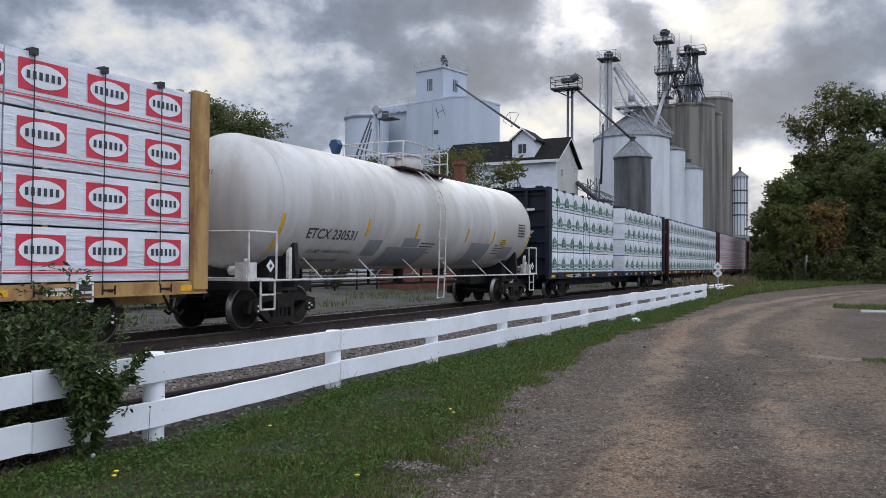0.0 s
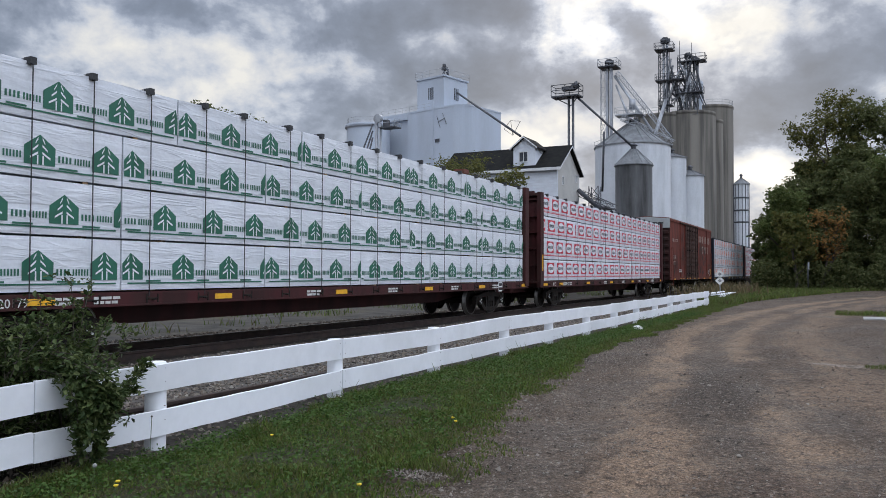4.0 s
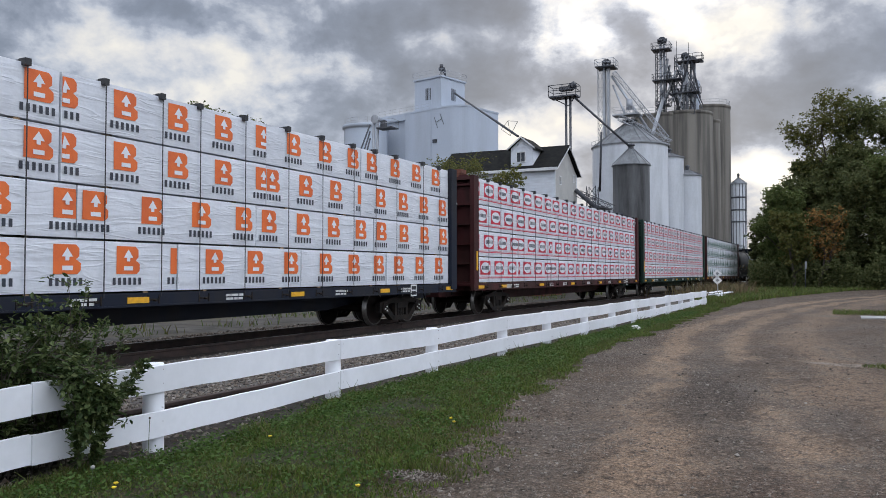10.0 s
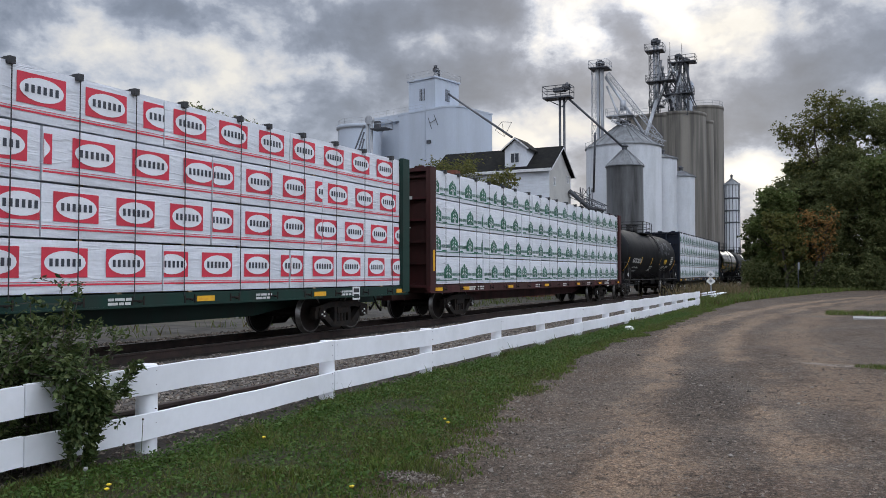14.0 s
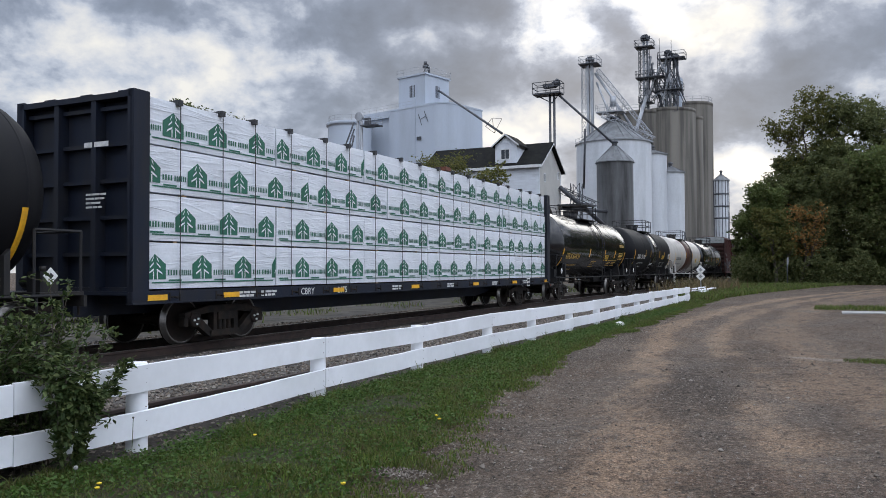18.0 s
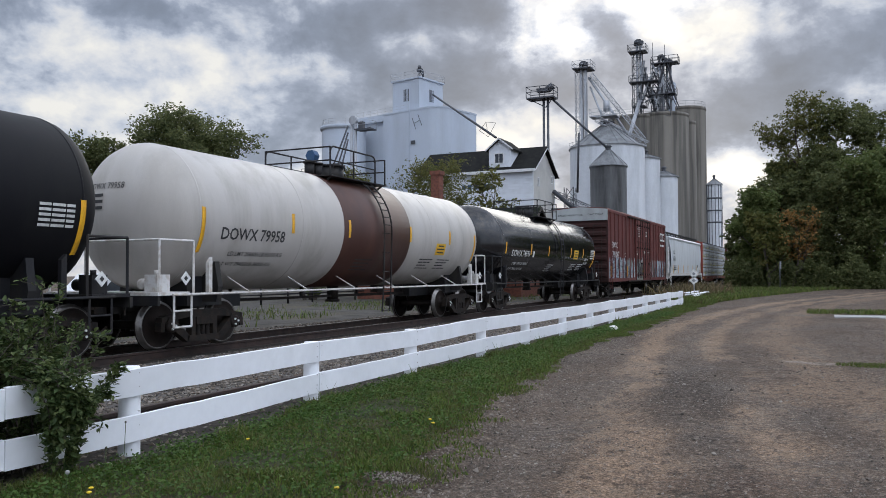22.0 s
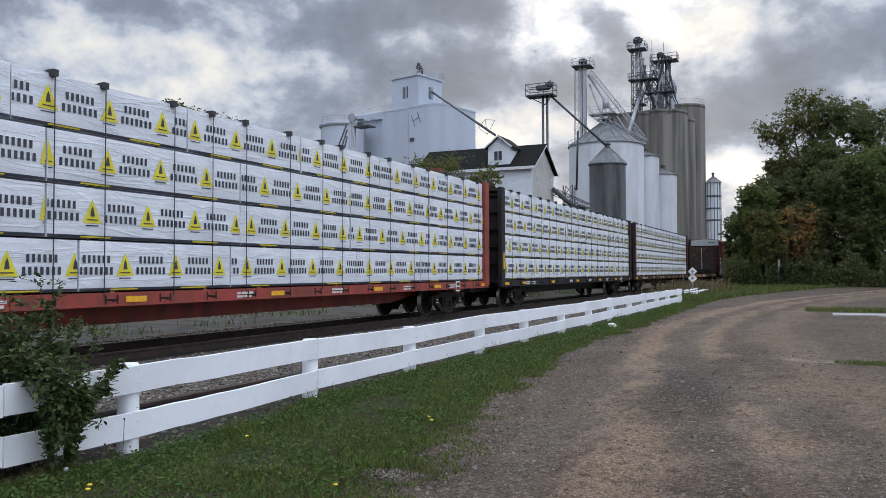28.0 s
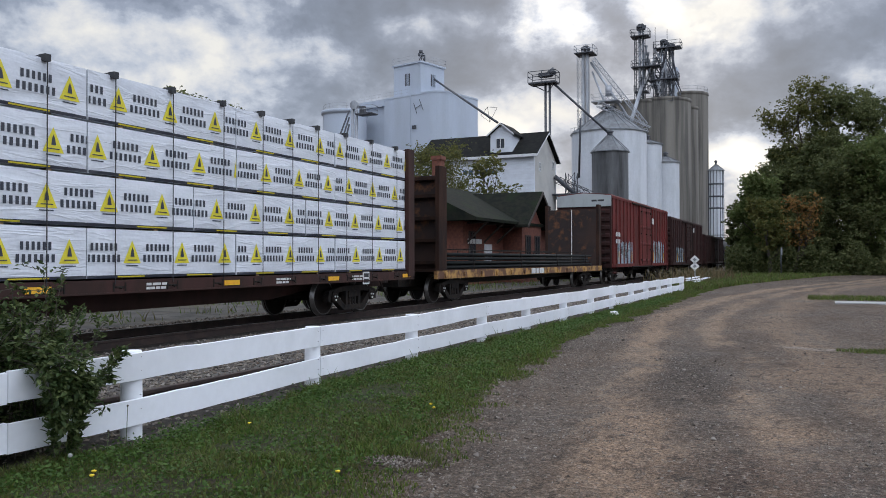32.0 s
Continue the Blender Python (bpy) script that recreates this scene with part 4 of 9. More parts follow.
SPRAY_OLIVE = surf("olive_spray_paint", (0.20, 0.20, 0.175), (0.13, 0.125, 0.11), 5, 0.4, 0.6, bump=0.02)
SPRAY_BLACK = surf("black_spray_paint", (0.02, 0.02, 0.024), (0.04, 0.04, 0.045), 5, 0.4, 0.6, bump=0.02)
for dull in (BOX_ORANGE, BOX_BROWN, BOX_RED, BOX_DARK, BOX_DOOR):
    dull.node_tree.nodes["Principled BSDF"].inputs["Specular IOR Level"].default_value = .25
END_BAND = surf("pale_grey_end_paint", (0.36, 0.385, 0.385), (0.29, 0.30, 0.295), 1.5, 0.4, 0.6, bump=0.04, streak=3)
RUST_PATCH = surf("rust_patch", (0.030, 0.014, 0.011), (0.06, 0.022, 0.016), 6, 0.5, 0.85, bump=0.25)


def boxcar(C, half, top, paint, tone, doors, door_paint, ribs, band, marks, low=1.02, ends="dark", group="boxcars", door_ribs=11, end_text=""):
    """doors: spans along the side."""
    car = thing("boxcar", f"{tone} railway boxcar on the track", "railcar", group=group)
    W = 1.53
    bm = bmesh.new()
    box(bm, W - .06, W, -half, half, low, top - .12)
    part("side_wall", bm, paint, car)
    bm = bmesh.new()
    box(bm, -W, -W + .06, -half, half, low, top - .12)
    part("side_wall", bm, paint, car)
    for x in (W, -W - .05):
        for nm, za, zb in (("side_sill", low - .06, low + .14), ("roof_rail", top - .24, top - .10)):
            bm = bmesh.new()
            box(bm, x, x + .05, -half, half, za, zb)
            part(nm, bm, paint, car)
    prev = [y for d in doors for y in d]
    rib = bmesh.new()
    prism(rib, ((W - .005, -.055), (W + .065, -.045), (W + .065, .045), (W - .005, .055)), 'z', low + .14, top - .24)
    rib_me = mesh_of(rib, "side_post", paint)
    for y in ribs:
        part("side_post", rib_me, None, car, at=(0, y, 0))
    for a, b in doors:
        bm = bmesh.new()
        box(bm, W + .03, W + .07, a, b, low + .05, top - .26)
        d = part("door", bm, door_paint, car, "ribbed sliding door")
        n = door_ribs
        rb = bmesh.new()
        prism(rb, ((W + .07, -.10), (W + .10, -.04), (W + .10, .04), (W + .07, .10)), 'y', a + .08, b - .08)
        rb = mesh_of(rb, "rib", door_paint)
        for i in range(n):
            part("rib", rb, None, d, at=(0, 0, low + .3 + (top - low - .8) * i / (n - 1)))
        for y in (a + .03, b - .03):
            bm = bmesh.new()
            box(bm, W + .07, W + .12, y - .04, y + .04, low, top - .24)
            part("stile", bm, door_paint, d)
        bm = bmesh.new()
        for y in (a + .45, (a + b) / 2 + .1, b - .35):
            rod(bm, (W + .14, y, low + .1), (W + .14, y, top - .3), .022, 6)
            for z in (low + .35, (low + top) / 2, top - .6):
                box(bm, W + .07, W + .165, y - .05, y + .05, z - .04, z + .04)
        box(bm, W + .10, W + .17, b - .75, b - .30, low + 1.0, low + 1.08)
        part("lock_bar", bm, GRIME, d)
    for z0, z1 in ((low - .10, low - .02), (top - .24, top - .17)):
        bm = bmesh.new()
        box(bm, W + .05, W + .12, min(prev) - 2.2, max(prev) + .2, z0, z1)
        part("door_track", bm, GRIME, car)
    bm = bmesh.new()
    prism(bm, ((-W - .04, top - .10), (W + .04, top - .10), (W - .02, top - .03), (0, top + .10), (-W + .02, top - .03)), 'y', -half - .05, half + .05)
    for i in range(15):
        y = -half + (i + .5) * 2 * half / 15
        prism(bm, ((-W - .03, top - .06), (-W + .02, top - .06), (0, top + .08), (W - .02, top - .06), (W + .03, top - .06), (0, top + .13)), 'y', y - .04, y + .04)
    part("roof", bm, paint if ends != "white" else BAND_WHITE, car)
    for s in (-1, 1):
        bm = bmesh.new()
        y0, y1 = sorted((s * half, s * (half - .06)))
        box(bm, -W, W, y0, y1, low - .06, top - .10)
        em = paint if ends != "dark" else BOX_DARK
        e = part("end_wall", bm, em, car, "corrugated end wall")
        n = 7
        cb = bmesh.new()
        prism(cb, ((s * half, -.16), (s * (half + .09), -.07), (s * (half + .09), .07), (s * half, .16)), 'x', -W + .06, W - .06)
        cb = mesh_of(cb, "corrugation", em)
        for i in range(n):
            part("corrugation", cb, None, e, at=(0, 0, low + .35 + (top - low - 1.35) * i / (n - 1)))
        for x in (-W + .02, W - .02):
            bm = bmesh.new()
            box(bm, x - .05, x + .05, min(s * half, s * (half + .07)), max(s * half, s * (half + .07)), low - .06, top - .1)
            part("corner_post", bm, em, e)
        if band:
            bm = bmesh.new()
            yy = sorted((s * (half + .006), s * (half + .10)))
            prism(bm, ((-W - .03, top - .70), (W + .03, top - .70), (W + .03, top - .09), (0, top + .06), (-W - .03, top - .09)), 'y', *yy)
            part("painted_band", bm, END_BAND, e, "pale grey band at the top")
    bm = bmesh.new()
    box(bm, -.35, .35, -half - .3, half + .3, .66, .98)
    for i in range(13):
        y = -half + .3 + i * (2 * half - .6) / 12
        box(bm, -W + .05, W - .05, y - .06, y + .06, .84, low)
    box(bm, -W + .02, W - .02, -half + .02, half - .02, low - .02, low + .03)
    box(bm, -.9, -.3, 1.2, 2.1, .5, .95)
    rod(bm, (.6, -.9, .62), (.6, .3, .62), .2, 10)
    rod(bm, (.5, -half + 2, .7), (.5, half - 2, .7), .025, 5)
    part("underframe", bm, GRIME, car)
    for y in (-half + .25, half - .7):
        bm = bmesh.new()
        ladder(bm, W, y, y + .45, low - .35, low + 2.0, 6, .09)
        part("ladder", bm, paint, car)
    bm = bmesh.new()
    ladder(bm, -half, .75, 1.2, low - .2, top - 1.0, 9, .10, 'x')
    pipe(bm, [(-1.45, -half - .02, low + .9), (-1.45, -half - .12, low + .9), (.6, -half - .12, low + .9), (.6, -half - .02, low + .9)], .016, 5)
    part("ladder", bm, GRIME, car)
    for k, (flat, y, z, m) in enumerate(marks):
        proud = .036 if any(a < y < b for a, b in doors) else 0
        off = .066 + proud + (.012 if m is BLACKSTENCIL else 0)
        if m in (DINGY, RUST_PATCH):
            off = .004 + (.010 if m is RUST_PATCH else 0)
        lettering(car, flat, on_side(W + off + .0002 * (k % 40), y, z), m)
    if band:
        lettering(car, words(end_text, .15) if end_text else bars((.3, .35), .10), on_end(.45, -half - .104, top - .42), BLACKSTENCIL)
    for k in range(4):
        lettering(car, bars(((.12, .2, .15), (.2, .1, .14), (.1, .22), (.16, .12, .1))[k], .032), on_end(-.3, -half - .095, top - 1.1 - .075 * k), STENCIL)
    truck(car, -half + 2.1)
    truck(car, half - 2.1)
    couplers(car, half + .45)
    CARS.append((car, C))
    return car


# ---------------- covered hopper ----------------
HOPPER_GREY = surf("pale_grey_hopper_paint", (0.60, 0.62, 0.63), (0.52, 0.53, 0.53), 1.0, 0.4, 0.45, bump=0.05, streak=4)


def hopper_car(C, half, label):
    car = thing("hopper_car", label, "railcar")
    top, W = 4.42, 1.56
    for s in (-1, 1):
        bm = bmesh.new()
        # bowed side sheet with the slant of the end sheets cut away
        cols, rows_ = 28, 8
        g = []
        for j in range(rows_ + 1):
            z = 1.35 + (top - .30 - 1.35) * j / rows_
            line = []
            cut = 1.15 - .9 * j / rows_
            for i in range(cols + 1):
                y = -half + cut + (2 * half - 2 * cut) * i / cols
                line.append(bm.verts.new((s * (W - .10 * (2 * j / rows_ - 1) ** 2), y, z)))
            g.append(line)
        for j in range(rows_):
            for i in range(cols):
                bm.faces.new((g[j][i], g[j][i + 1], g[j + 1][i + 1], g[j + 1][i])).smooth = True
        part("side_sheet", bm, HOPPER_GREY, car, "smooth bowed side sheet")
    bm = bmesh.new()
    prism(bm, ((-W + .08, top - .34), (W - .08, top - .34), (W - .02, top - .22), (W - .12, top - .10), (.6, top + .05), (-.6, top + .05), (-W + .12, top - .10), (-W + .02, top - .22)), 'y', -half + .2, half - .2)
    part("roof", bm, HOPPER_GREY, car)
    for k in range(4):
        bm = bmesh.new()
        y = -half + .9 + k * (2 * half - 1.8) / 4
        box(bm, -.35, .35, y + .08, y + (2 * half - 1.8) / 4 - .08, top + .05, top + .16)
        part("hatch_cover", bm, GRIME, car, "dark trough hatch cover")
    bm = bmesh.new()
    for s in (-1, 1):
        box(bm, s * .95 - .22, s * .95 + .22, -half + .2, half - .2, top + .02, top + .05)
        box(bm, s * 1.18 - .015, s * 1.18 + .015, -half + .2, half - .2, top + .10, top + .26)
        for i in range(15):
            y = -half + .3 + i * (2 * half - .6) / 14
            box(bm, s * 1.18 - .02, s * 1.18 + .02, y - .03, y + .03, top - .05, top + .27)
    part("running_board", bm, BLACK, car, "dark grating walkway along the roof")
    bm = bmesh.new()
    for s in (-1, 1):
        box(bm, s * 1.52 - .06, s * 1.52 + .06, -half, half, 1.20, 1.42)
    part("side_sill", bm, RAILWHITE, car)
    for s in (-1, 1):
        bm = bmesh.new()
        pts = ((s * (half - 1.15), 1.30), (s * (half - .22), top - .32), (s * (half - .28), top - .32), (s * (half - 1.23), 1.30))
        prism(bm, pts if s < 0 else pts[::-1], 'x', -W + .1, W - .1)
        e = part("end_sheet", bm, HOPPER_GREY, car, "slanting end sheet")
        bm = bmesh.new()
        box(bm, -1.55, 1.55, min(s * (half - .1), s * half), max(s * (half - .1), s * half), 1.0, 1.42)
        for x in (-1.45, -.6, .6, 1.45):
            rod(bm, (x, s * (half - .05), 1.4), (x * .95, s * (half - .5), 3.6), .05, 6)
            rod(bm, (x, s * (half - .05), 1.4), (x, s * (half - 1.1), 1.3), .05, 6)
        for x0 in (.95, -1.4):
            for i in range(9):
                z = 1.0 + i * .36
                rod(bm, (x0, s * (half + .03), z), (x0 + .45, s * (half + .03), z), .016, 5)
            for x in (x0, x0 + .45):
                rod(bm, (x, s * (half + .03), .8), (x, s * (half + .03), 4.3), .018, 5)
        for i in range(3):
            rod(bm, (1.58, s * (half - .55), .55 + .3 * i), (1.58, s * (half - .1), .55 + .3 * i), .016, 5)
        for y in (half - .55, half - .1):
            rod(bm, (1.58, s * y, .5), (1.58, s * y, 1.3), .018, 5)
        part("end_frame", bm, RAILWHITE, car)
    for k in range(3):
        bm = bmesh.new()
        y = (k - 1) * 4.0
        for a, b, c, d, z0, z1 in ((1.9, 1.35, .5, .45, 1.3, .55),):
            v = [bm.verts.new(p) for p in ((-b, y - a, z0), (b, y - a, z0), (b, y + a, z0), (-b, y + a, z0), (-d, y - c, z1), (d, y - c, z1), (d, y + c, z1), (-d, y + c, z1))]
            for f in ((0, 1, 5, 4), (1, 2, 6, 5), (2, 3, 7, 6), (3, 0, 4, 7), (4, 5, 6, 7)):
                bm.faces.new([v[i] for i in f])
        h = part("hopper_bay", bm, GRIME, car, "dark hopper bay")
        bm = bmesh.new()
        box(bm, -.8, .8, y - .55, y + .55, .42, .56)
        rod(bm, (-1.2, y, .5), (1.3, y, .5), .05, 8)
        part("outlet_gate", bm, GRIME, h)
    bm = bmesh.new()
    box(bm, -.3, .3, -half - .2, half + .2, .70, 1.0)
    part("center_sill", bm, GRIME, car)
    for i in range(7):
        y = -half + 1.5 + i * (2 * half - 3) / 6
        part("reflector", REF_TALL, None, car, at=(1.585, y, 1.75))
    lettering(car, fit_words("NCIX", .95), on_side(1.575, -half + 1.75, 2.95), BLACKSTENCIL)
    lettering(car, fit_words("6628", .95), on_side(1.58, -half + 1.75, 2.42), BLACKSTENCIL)
    for k in range(3):
        lettering(car, bars((.3, .5, .4), .07), on_side(1.575, -half + 1.9, 1.95 - .14 * k), BLACKSTENCIL)
        lettering(car, bars((.3, .4), .05), on_side(1.575, half - 3.6, 2.1 - .1 * k), BLACKSTENCIL)
    for y in (-half + .4, half - .4):
        part("hazard_placard", DIAMOND, None, car, at=(1.59, y, 1.05))
    truck(car, -half + 1.9)
    truck(car, half - 1.9)
    couplers(car, half + .3)
    CARS.append((car, C))


# ---------------- bulkhead flatcar ----------------
RUST_PLATE = surf("rusted_plate", (0.022, 0.013, 0.011), (0.15, 0.06, 0.022), 2.6, 0.24, 0.85, bump=0.3, third=(0.035, 0.018, 0.013))
FLAT_SIDE = surf("rusted_ochre_sill_paint", (0.40, 0.22, 0.06), (0.11, 0.05, 0.025), 2.2, 0.52, 0.75, bump=0.2, sharp=0.12)
PIPE_STEEL = surf("dark_steel_load", (0.010, 0.013, 0.014), (0.018, 0.018, 0.016), 4, 0.45, 0.7, bump=0.1)
PIPE_STEEL.node_tree.nodes["Principled BSDF"].inputs["Specular IOR Level"].default_value = .2


OLD_RUST = surf("old_dark_rust", (0.040, 0.019, 0.012), (0.020, 0.012, 0.010), 3, 0.5, 0.85, bump=0.25, streak=3)
OLD_RUST.node_tree.nodes["Principled BSDF"].inputs["Specular IOR Level"].default_value = .2


def bulkhead_flat(C, half):
    car = thing("bulkhead_flatcar", "rusty ochre bulkhead flatcar with a low load of steel bars", "railcar")
    bm = bmesh.new()
    for s in (-1, 1):
        box(bm, s * 1.40 - .06, s * 1.40 + .06, -half, half, .80, 1.06)
        for i in range(14):
            y = -half + .6 + i * (2 * half - 1.2) / 13
            box(bm, s * 1.46 - .02, s * 1.46 + .05, y - .09, y + .09, .84, 1.0)
    part("side_sill", bm, FLAT_SIDE, car)
    bm = bmesh.new()
    box(bm, -1.42, 1.42, -half, half, 1.03, 1.08)
    part("deck", bm, OLD_RUST, car)
    bm = bmesh.new()
    box(bm, -.3, .3, -half - .4, half + .4, .55, 1.0)
    part("center_sill", bm, GRIME, car)
    for s in (-1, 1):
        bm = bmesh.new()
        y0, y1 = sorted((s * (half - .55), s * (half - .65)))
        box(bm, -1.36, 1.36, y0, y1, 1.08, 4.05)
        b = part("bulkhead", bm, RUST_PLATE, car, "rusted steel bulkhead")
        for z in (1.3, 2.0, 2.7, 3.4, 3.95):
            bm = bmesh.new()
            yy = sorted((s * (half - .55), s * (half - .39)))
            box(bm, -1.32, 1.32, *yy, z - .05, z + .05)
            part("stiffener", bm, OLD_RUST, b)
        for x in (-1.40, 0.0, 1.40):
            bm = bmesh.new()
            w = .07 if x else .025
            box(bm, x - w, x + w, min(s * (half - .66), s * (half - .12)), max(s * (half - .66), s * (half - .12)), 1.06, 4.3 if x else 4.05)
            part("post", bm, OLD_RUST if x else RAILWHITE, b)
    rng = random.Random(5)
    for lay in range(4):
        for i in range(12):
            bm = bmesh.new()
            x = -1.2 + i * .218
            y0 = -half + .9 + rng.uniform(0, .3)
            rod(bm, (x, y0, 1.15 + lay * .14), (x, half - 1.1 - rng.uniform(0, 1.2), 1.15 + lay * .14), .055, 8)
            part("steel_bar", bm, PIPE_STEEL, car)
    for i in range(4):
        bm = bmesh.new()
        y = -half + 3 + i * (2 * half - 6) / 3
        pipe(bm, [(1.42, y, 1.06), (1.36, y, 1.75), (-1.36, y, 1.75), (-1.42, y, 1.06)], .02, 5)
        part("tie_down_strap", bm, GRIME, car)
    lettering(car, bars((.5, .3, .6), .22), on_side(1.515, -1.5, .83), STENCIL)
    truck(car, -half + 2.0)
    truck(car, half - 2.0)
    couplers(car, half + .45)
    CARS.append((car, C))


# ---------------- the train ----------------
def ring_shape(w, h, t, n=20):
    """A plain oval ring."""
    o = [(w / 2 + w / 2 * math.cos(2 * math.pi * k / n), h / 2 + h / 2 * math.sin(2 * math.pi * k / n)) for k in range(n)]
    i = [(w / 2 + (w / 2 - t) * math.cos(2 * math.pi * k / n), h / 2 + (h / 2 - t) * math.sin(2 * math.pi * k / n)) for k in range(n)]
    return o + i, [(k, (k + 1) % n, n + (k + 1) % n, n + k) for k in range(n)]


def hollow(w, h, t):
    """A plain open frame shape."""
    pts = [(0, 0), (w, 0), (w, h), (0, h), (t, t), (w - t, t), (w - t, h - t), (t, h - t)]
    return pts, [(0, 1, 5, 4), (1, 2, 6, 5), (2, 3, 7, 6), (3, 0, 4, 7)]


def train():
    A, B, Cc, D = 3.658, 4.88, 4.27, 5.0
    centerbeam(0.07, TANRUST, "red", "ochre", [], (A, A, A, A), post_yellow=True)
    tank_car(21.0, 7.34, 1.50, 2.76, TANK_WHITE, "white", "ETCX 230531", BLACKSTENCIL, (-6.3, 1.98),
             (-7.3, -3.88, -1.3, 1.98, 4.1, 7.3), RAILWHITE, size=2.0, drop=24, dome_at=.62, ladder_at=-.5, rail_at=.15, tall=.42, loads=("LD LMT 194400 LB 88200 KG", "LT WT 68600 LB 31100 KG"),
             panel=((-3.65, -2.96, 1.62, 2.14, TANK_PATCH, "grey paint patch"), (-2.6, -.3, 1.36, 2.2, TANK_PATCH, "grey paint patch"), (-1.9, -1.0, 1.88, 2.16, TANK_PATCH, "grey paint patch"), (2.45, 4.0, 1.40, 2.42, TANK_PATCH, "grey paint patch"),
                    (5.1, 6.1, 1.62, 2.15, TANK_PATCH, "grey paint patch"), (4.72, 5.32, 2.05, 2.3, NOTICE, "yellow notice"), (6.2, 6.9, 2.4, 2.9, DARK_INK, "dark data panel")))
    centerbeam(41.98, NAVY, "green", "dark blue", [("SMW", -7.5, .19), ("735", -6.1, .19), ("223600", 1.0, .16), ("62400", 1.0 + 1.1, .16)], (B, B, B, B), gap=(-1.2, 1.2))
    centerbeam(66.04, MAROON, "green", "maroon", [("120179", -9.6, .16)], (A, D, A, B), end_text="WRWK 120178")
    centerbeam(90.09, MAROON, "red", "maroon", [("WC", -9.9, .18), ("38922", -8.4, .18)], (A, B, Cc, Cc), post_yellow=True)
    rng = random.Random(11)
    sign = [(fit_words("CUSHION-CAR", 1.97), -8.07, 3.56, DINGY), (fit_words("SSW", .8), -7.65, 2.35, DINGY), (fit_words("62862", .92), -7.74, 1.98, DINGY)]
    sign += [(ring_shape(.50, .56, .12), y, 3.82, DINGY) for y in (2.55, 3.4, 6.62)] + [(bars((.26,), .56), y, 3.82, DINGY) for y in (4.35, 5.15, 5.9)] + [(bars((.15, .15), .56, .14), 7.5, 3.82, DINGY)]
    sign += [(hollow(.42, .56, .12), 4.2, 3.0, DINGY)] + [(bars((.26,), .56), y, 3.0, DINGY) for y in (5.1, 5.95, 6.8)]
    sign += [(bars((.50,), .29), 6.73, 1.38, STENCIL), (bars((.44,), .10), 6.76, 1.41, BLACKSTENCIL), (bars((.44,), .10), 6.76, 1.54, BLACKSTENCIL), (bars((.32,), .49), 8.09, 1.26, REFLECT), (bars((.24,), .03), 8.13, 1.34, BLACKSTENCIL), (bars((.20,), .03), 8.13, 1.46, BLACKSTENCIL), (bars((.24,), .03), 8.13, 1.58, BLACKSTENCIL)]
    sign += [(bars(((.1, .05, .12), (.08, .16), (.12, .1, .06))[k % 3], .034), 7.42, 1.72 - .1 * k, STENCIL) for k in range(6)]
    sign += [(bars((.25, .2, .3), .07), -5.9 + .0 * k, 1.6 - .12 * k, STENCIL) for k in range(2)]
    for k in range(230):
        y, z = rng.choice((rng.uniform(-7.8, -3.6), rng.uniform(2.3, 8.6))), rng.choice((rng.uniform(1.1, 2.6), rng.uniform(1.1, 2.6), rng.uniform(1.1, 4.6)))
        long = rng.random() < .12
        sign.append((blot(rng, rng.uniform(.02, .08), rng.uniform(.2, .4) if long else rng.uniform(.025, .10)), y, z, RUST_PATCH))
    for y, z, ry, rz in ((3.0, 3.1, .26, .36), (3.3, 3.5, .12, .4), (4.0, 3.2, .3, .42), (4.4, 2.7, .34, .3), (4.7, 3.5, .28, .22), (5.3, 3.1, .34, .3), (4.1, 3.9, .12, .2), (6.0, 2.6, .2, .16), (5.0, 2.2, .22, .36), (3.2, 1.7, .4, .3), (4.4, 1.5, .5, .22), (7.2, 2.0, .14, .42), (6.6, 1.7, .12, .5), (-4.3, 3.9, .12, .4), (-4.0, 2.8, .1, .5), (-6.5, 2.0, .2, .3), (-7.4, 1.5, .3, .2)):
        sign.append((blot(rng, ry, rz, 19), y, z, RUST_PATCH))
    b = boxcar(112.4, 8.9, 5.12, BOX_ORANGE, "faded orange-red", ((-3.4, -1.3), (-1.3, 1.65)), BOX_DOOR, (-5.3, -3.6, 1.9, 6.4), True, sign)
    for y in (-7.4, -5.2, -4.2, -2.9, -1.5, .3, 2.2, 4.9, 7.9):
        part("reflector", REF_WIDE, None, b, at=(1.585, y, 1.0))
    centerbeam(134.75, NAVY, "orange", "black", [("NOKL", -7.3, .17), ("737", -5.2, .17)], (A, Cc, B, B), end_text="NOKL 7371")
    centerbeam(158.80, MAROON, "red", "maroon", [("BCOL", -4.0, .16)], (A, A, Cc, A), post_yellow=True)
    centerbeam(182.84, GREEN, "red", "dark green", [("BCOL", -4.6, .18), ("730283", -2.7, .18)], (B, A, A, B), post_yellow=True)
    centerbeam(206.86, MAROON, "green", "maroon", [], (A, D, A, B), post_yellow=True)
    tank_car(227.3, 6.98, 1.48, 2.62, TANK_DULL, "dull black", "GATX 203553", STENCIL, (-5.87, 2.06), (-6.95, -3.67, -.75, 2.03, 6.95), BLACK, dome="narrow", size=2.17, drop=23, ladder_at=.45, rail_at=.1, tall=.45, flaking=((2.2, 2.7, 2.6, 3.8), (2.9, 5.4, 2.7, 3.7)),
             loads=("LD LMT 191200 LB 88250 KG", "LT WT 71800 LB 32550 KG"),
             panel=((3.3, 4.1, 2.05, 2.35, NOTICE, "yellow notice"), (5.4, 6.2, 2.0, 2.6, STENCIL, "white data panel")))
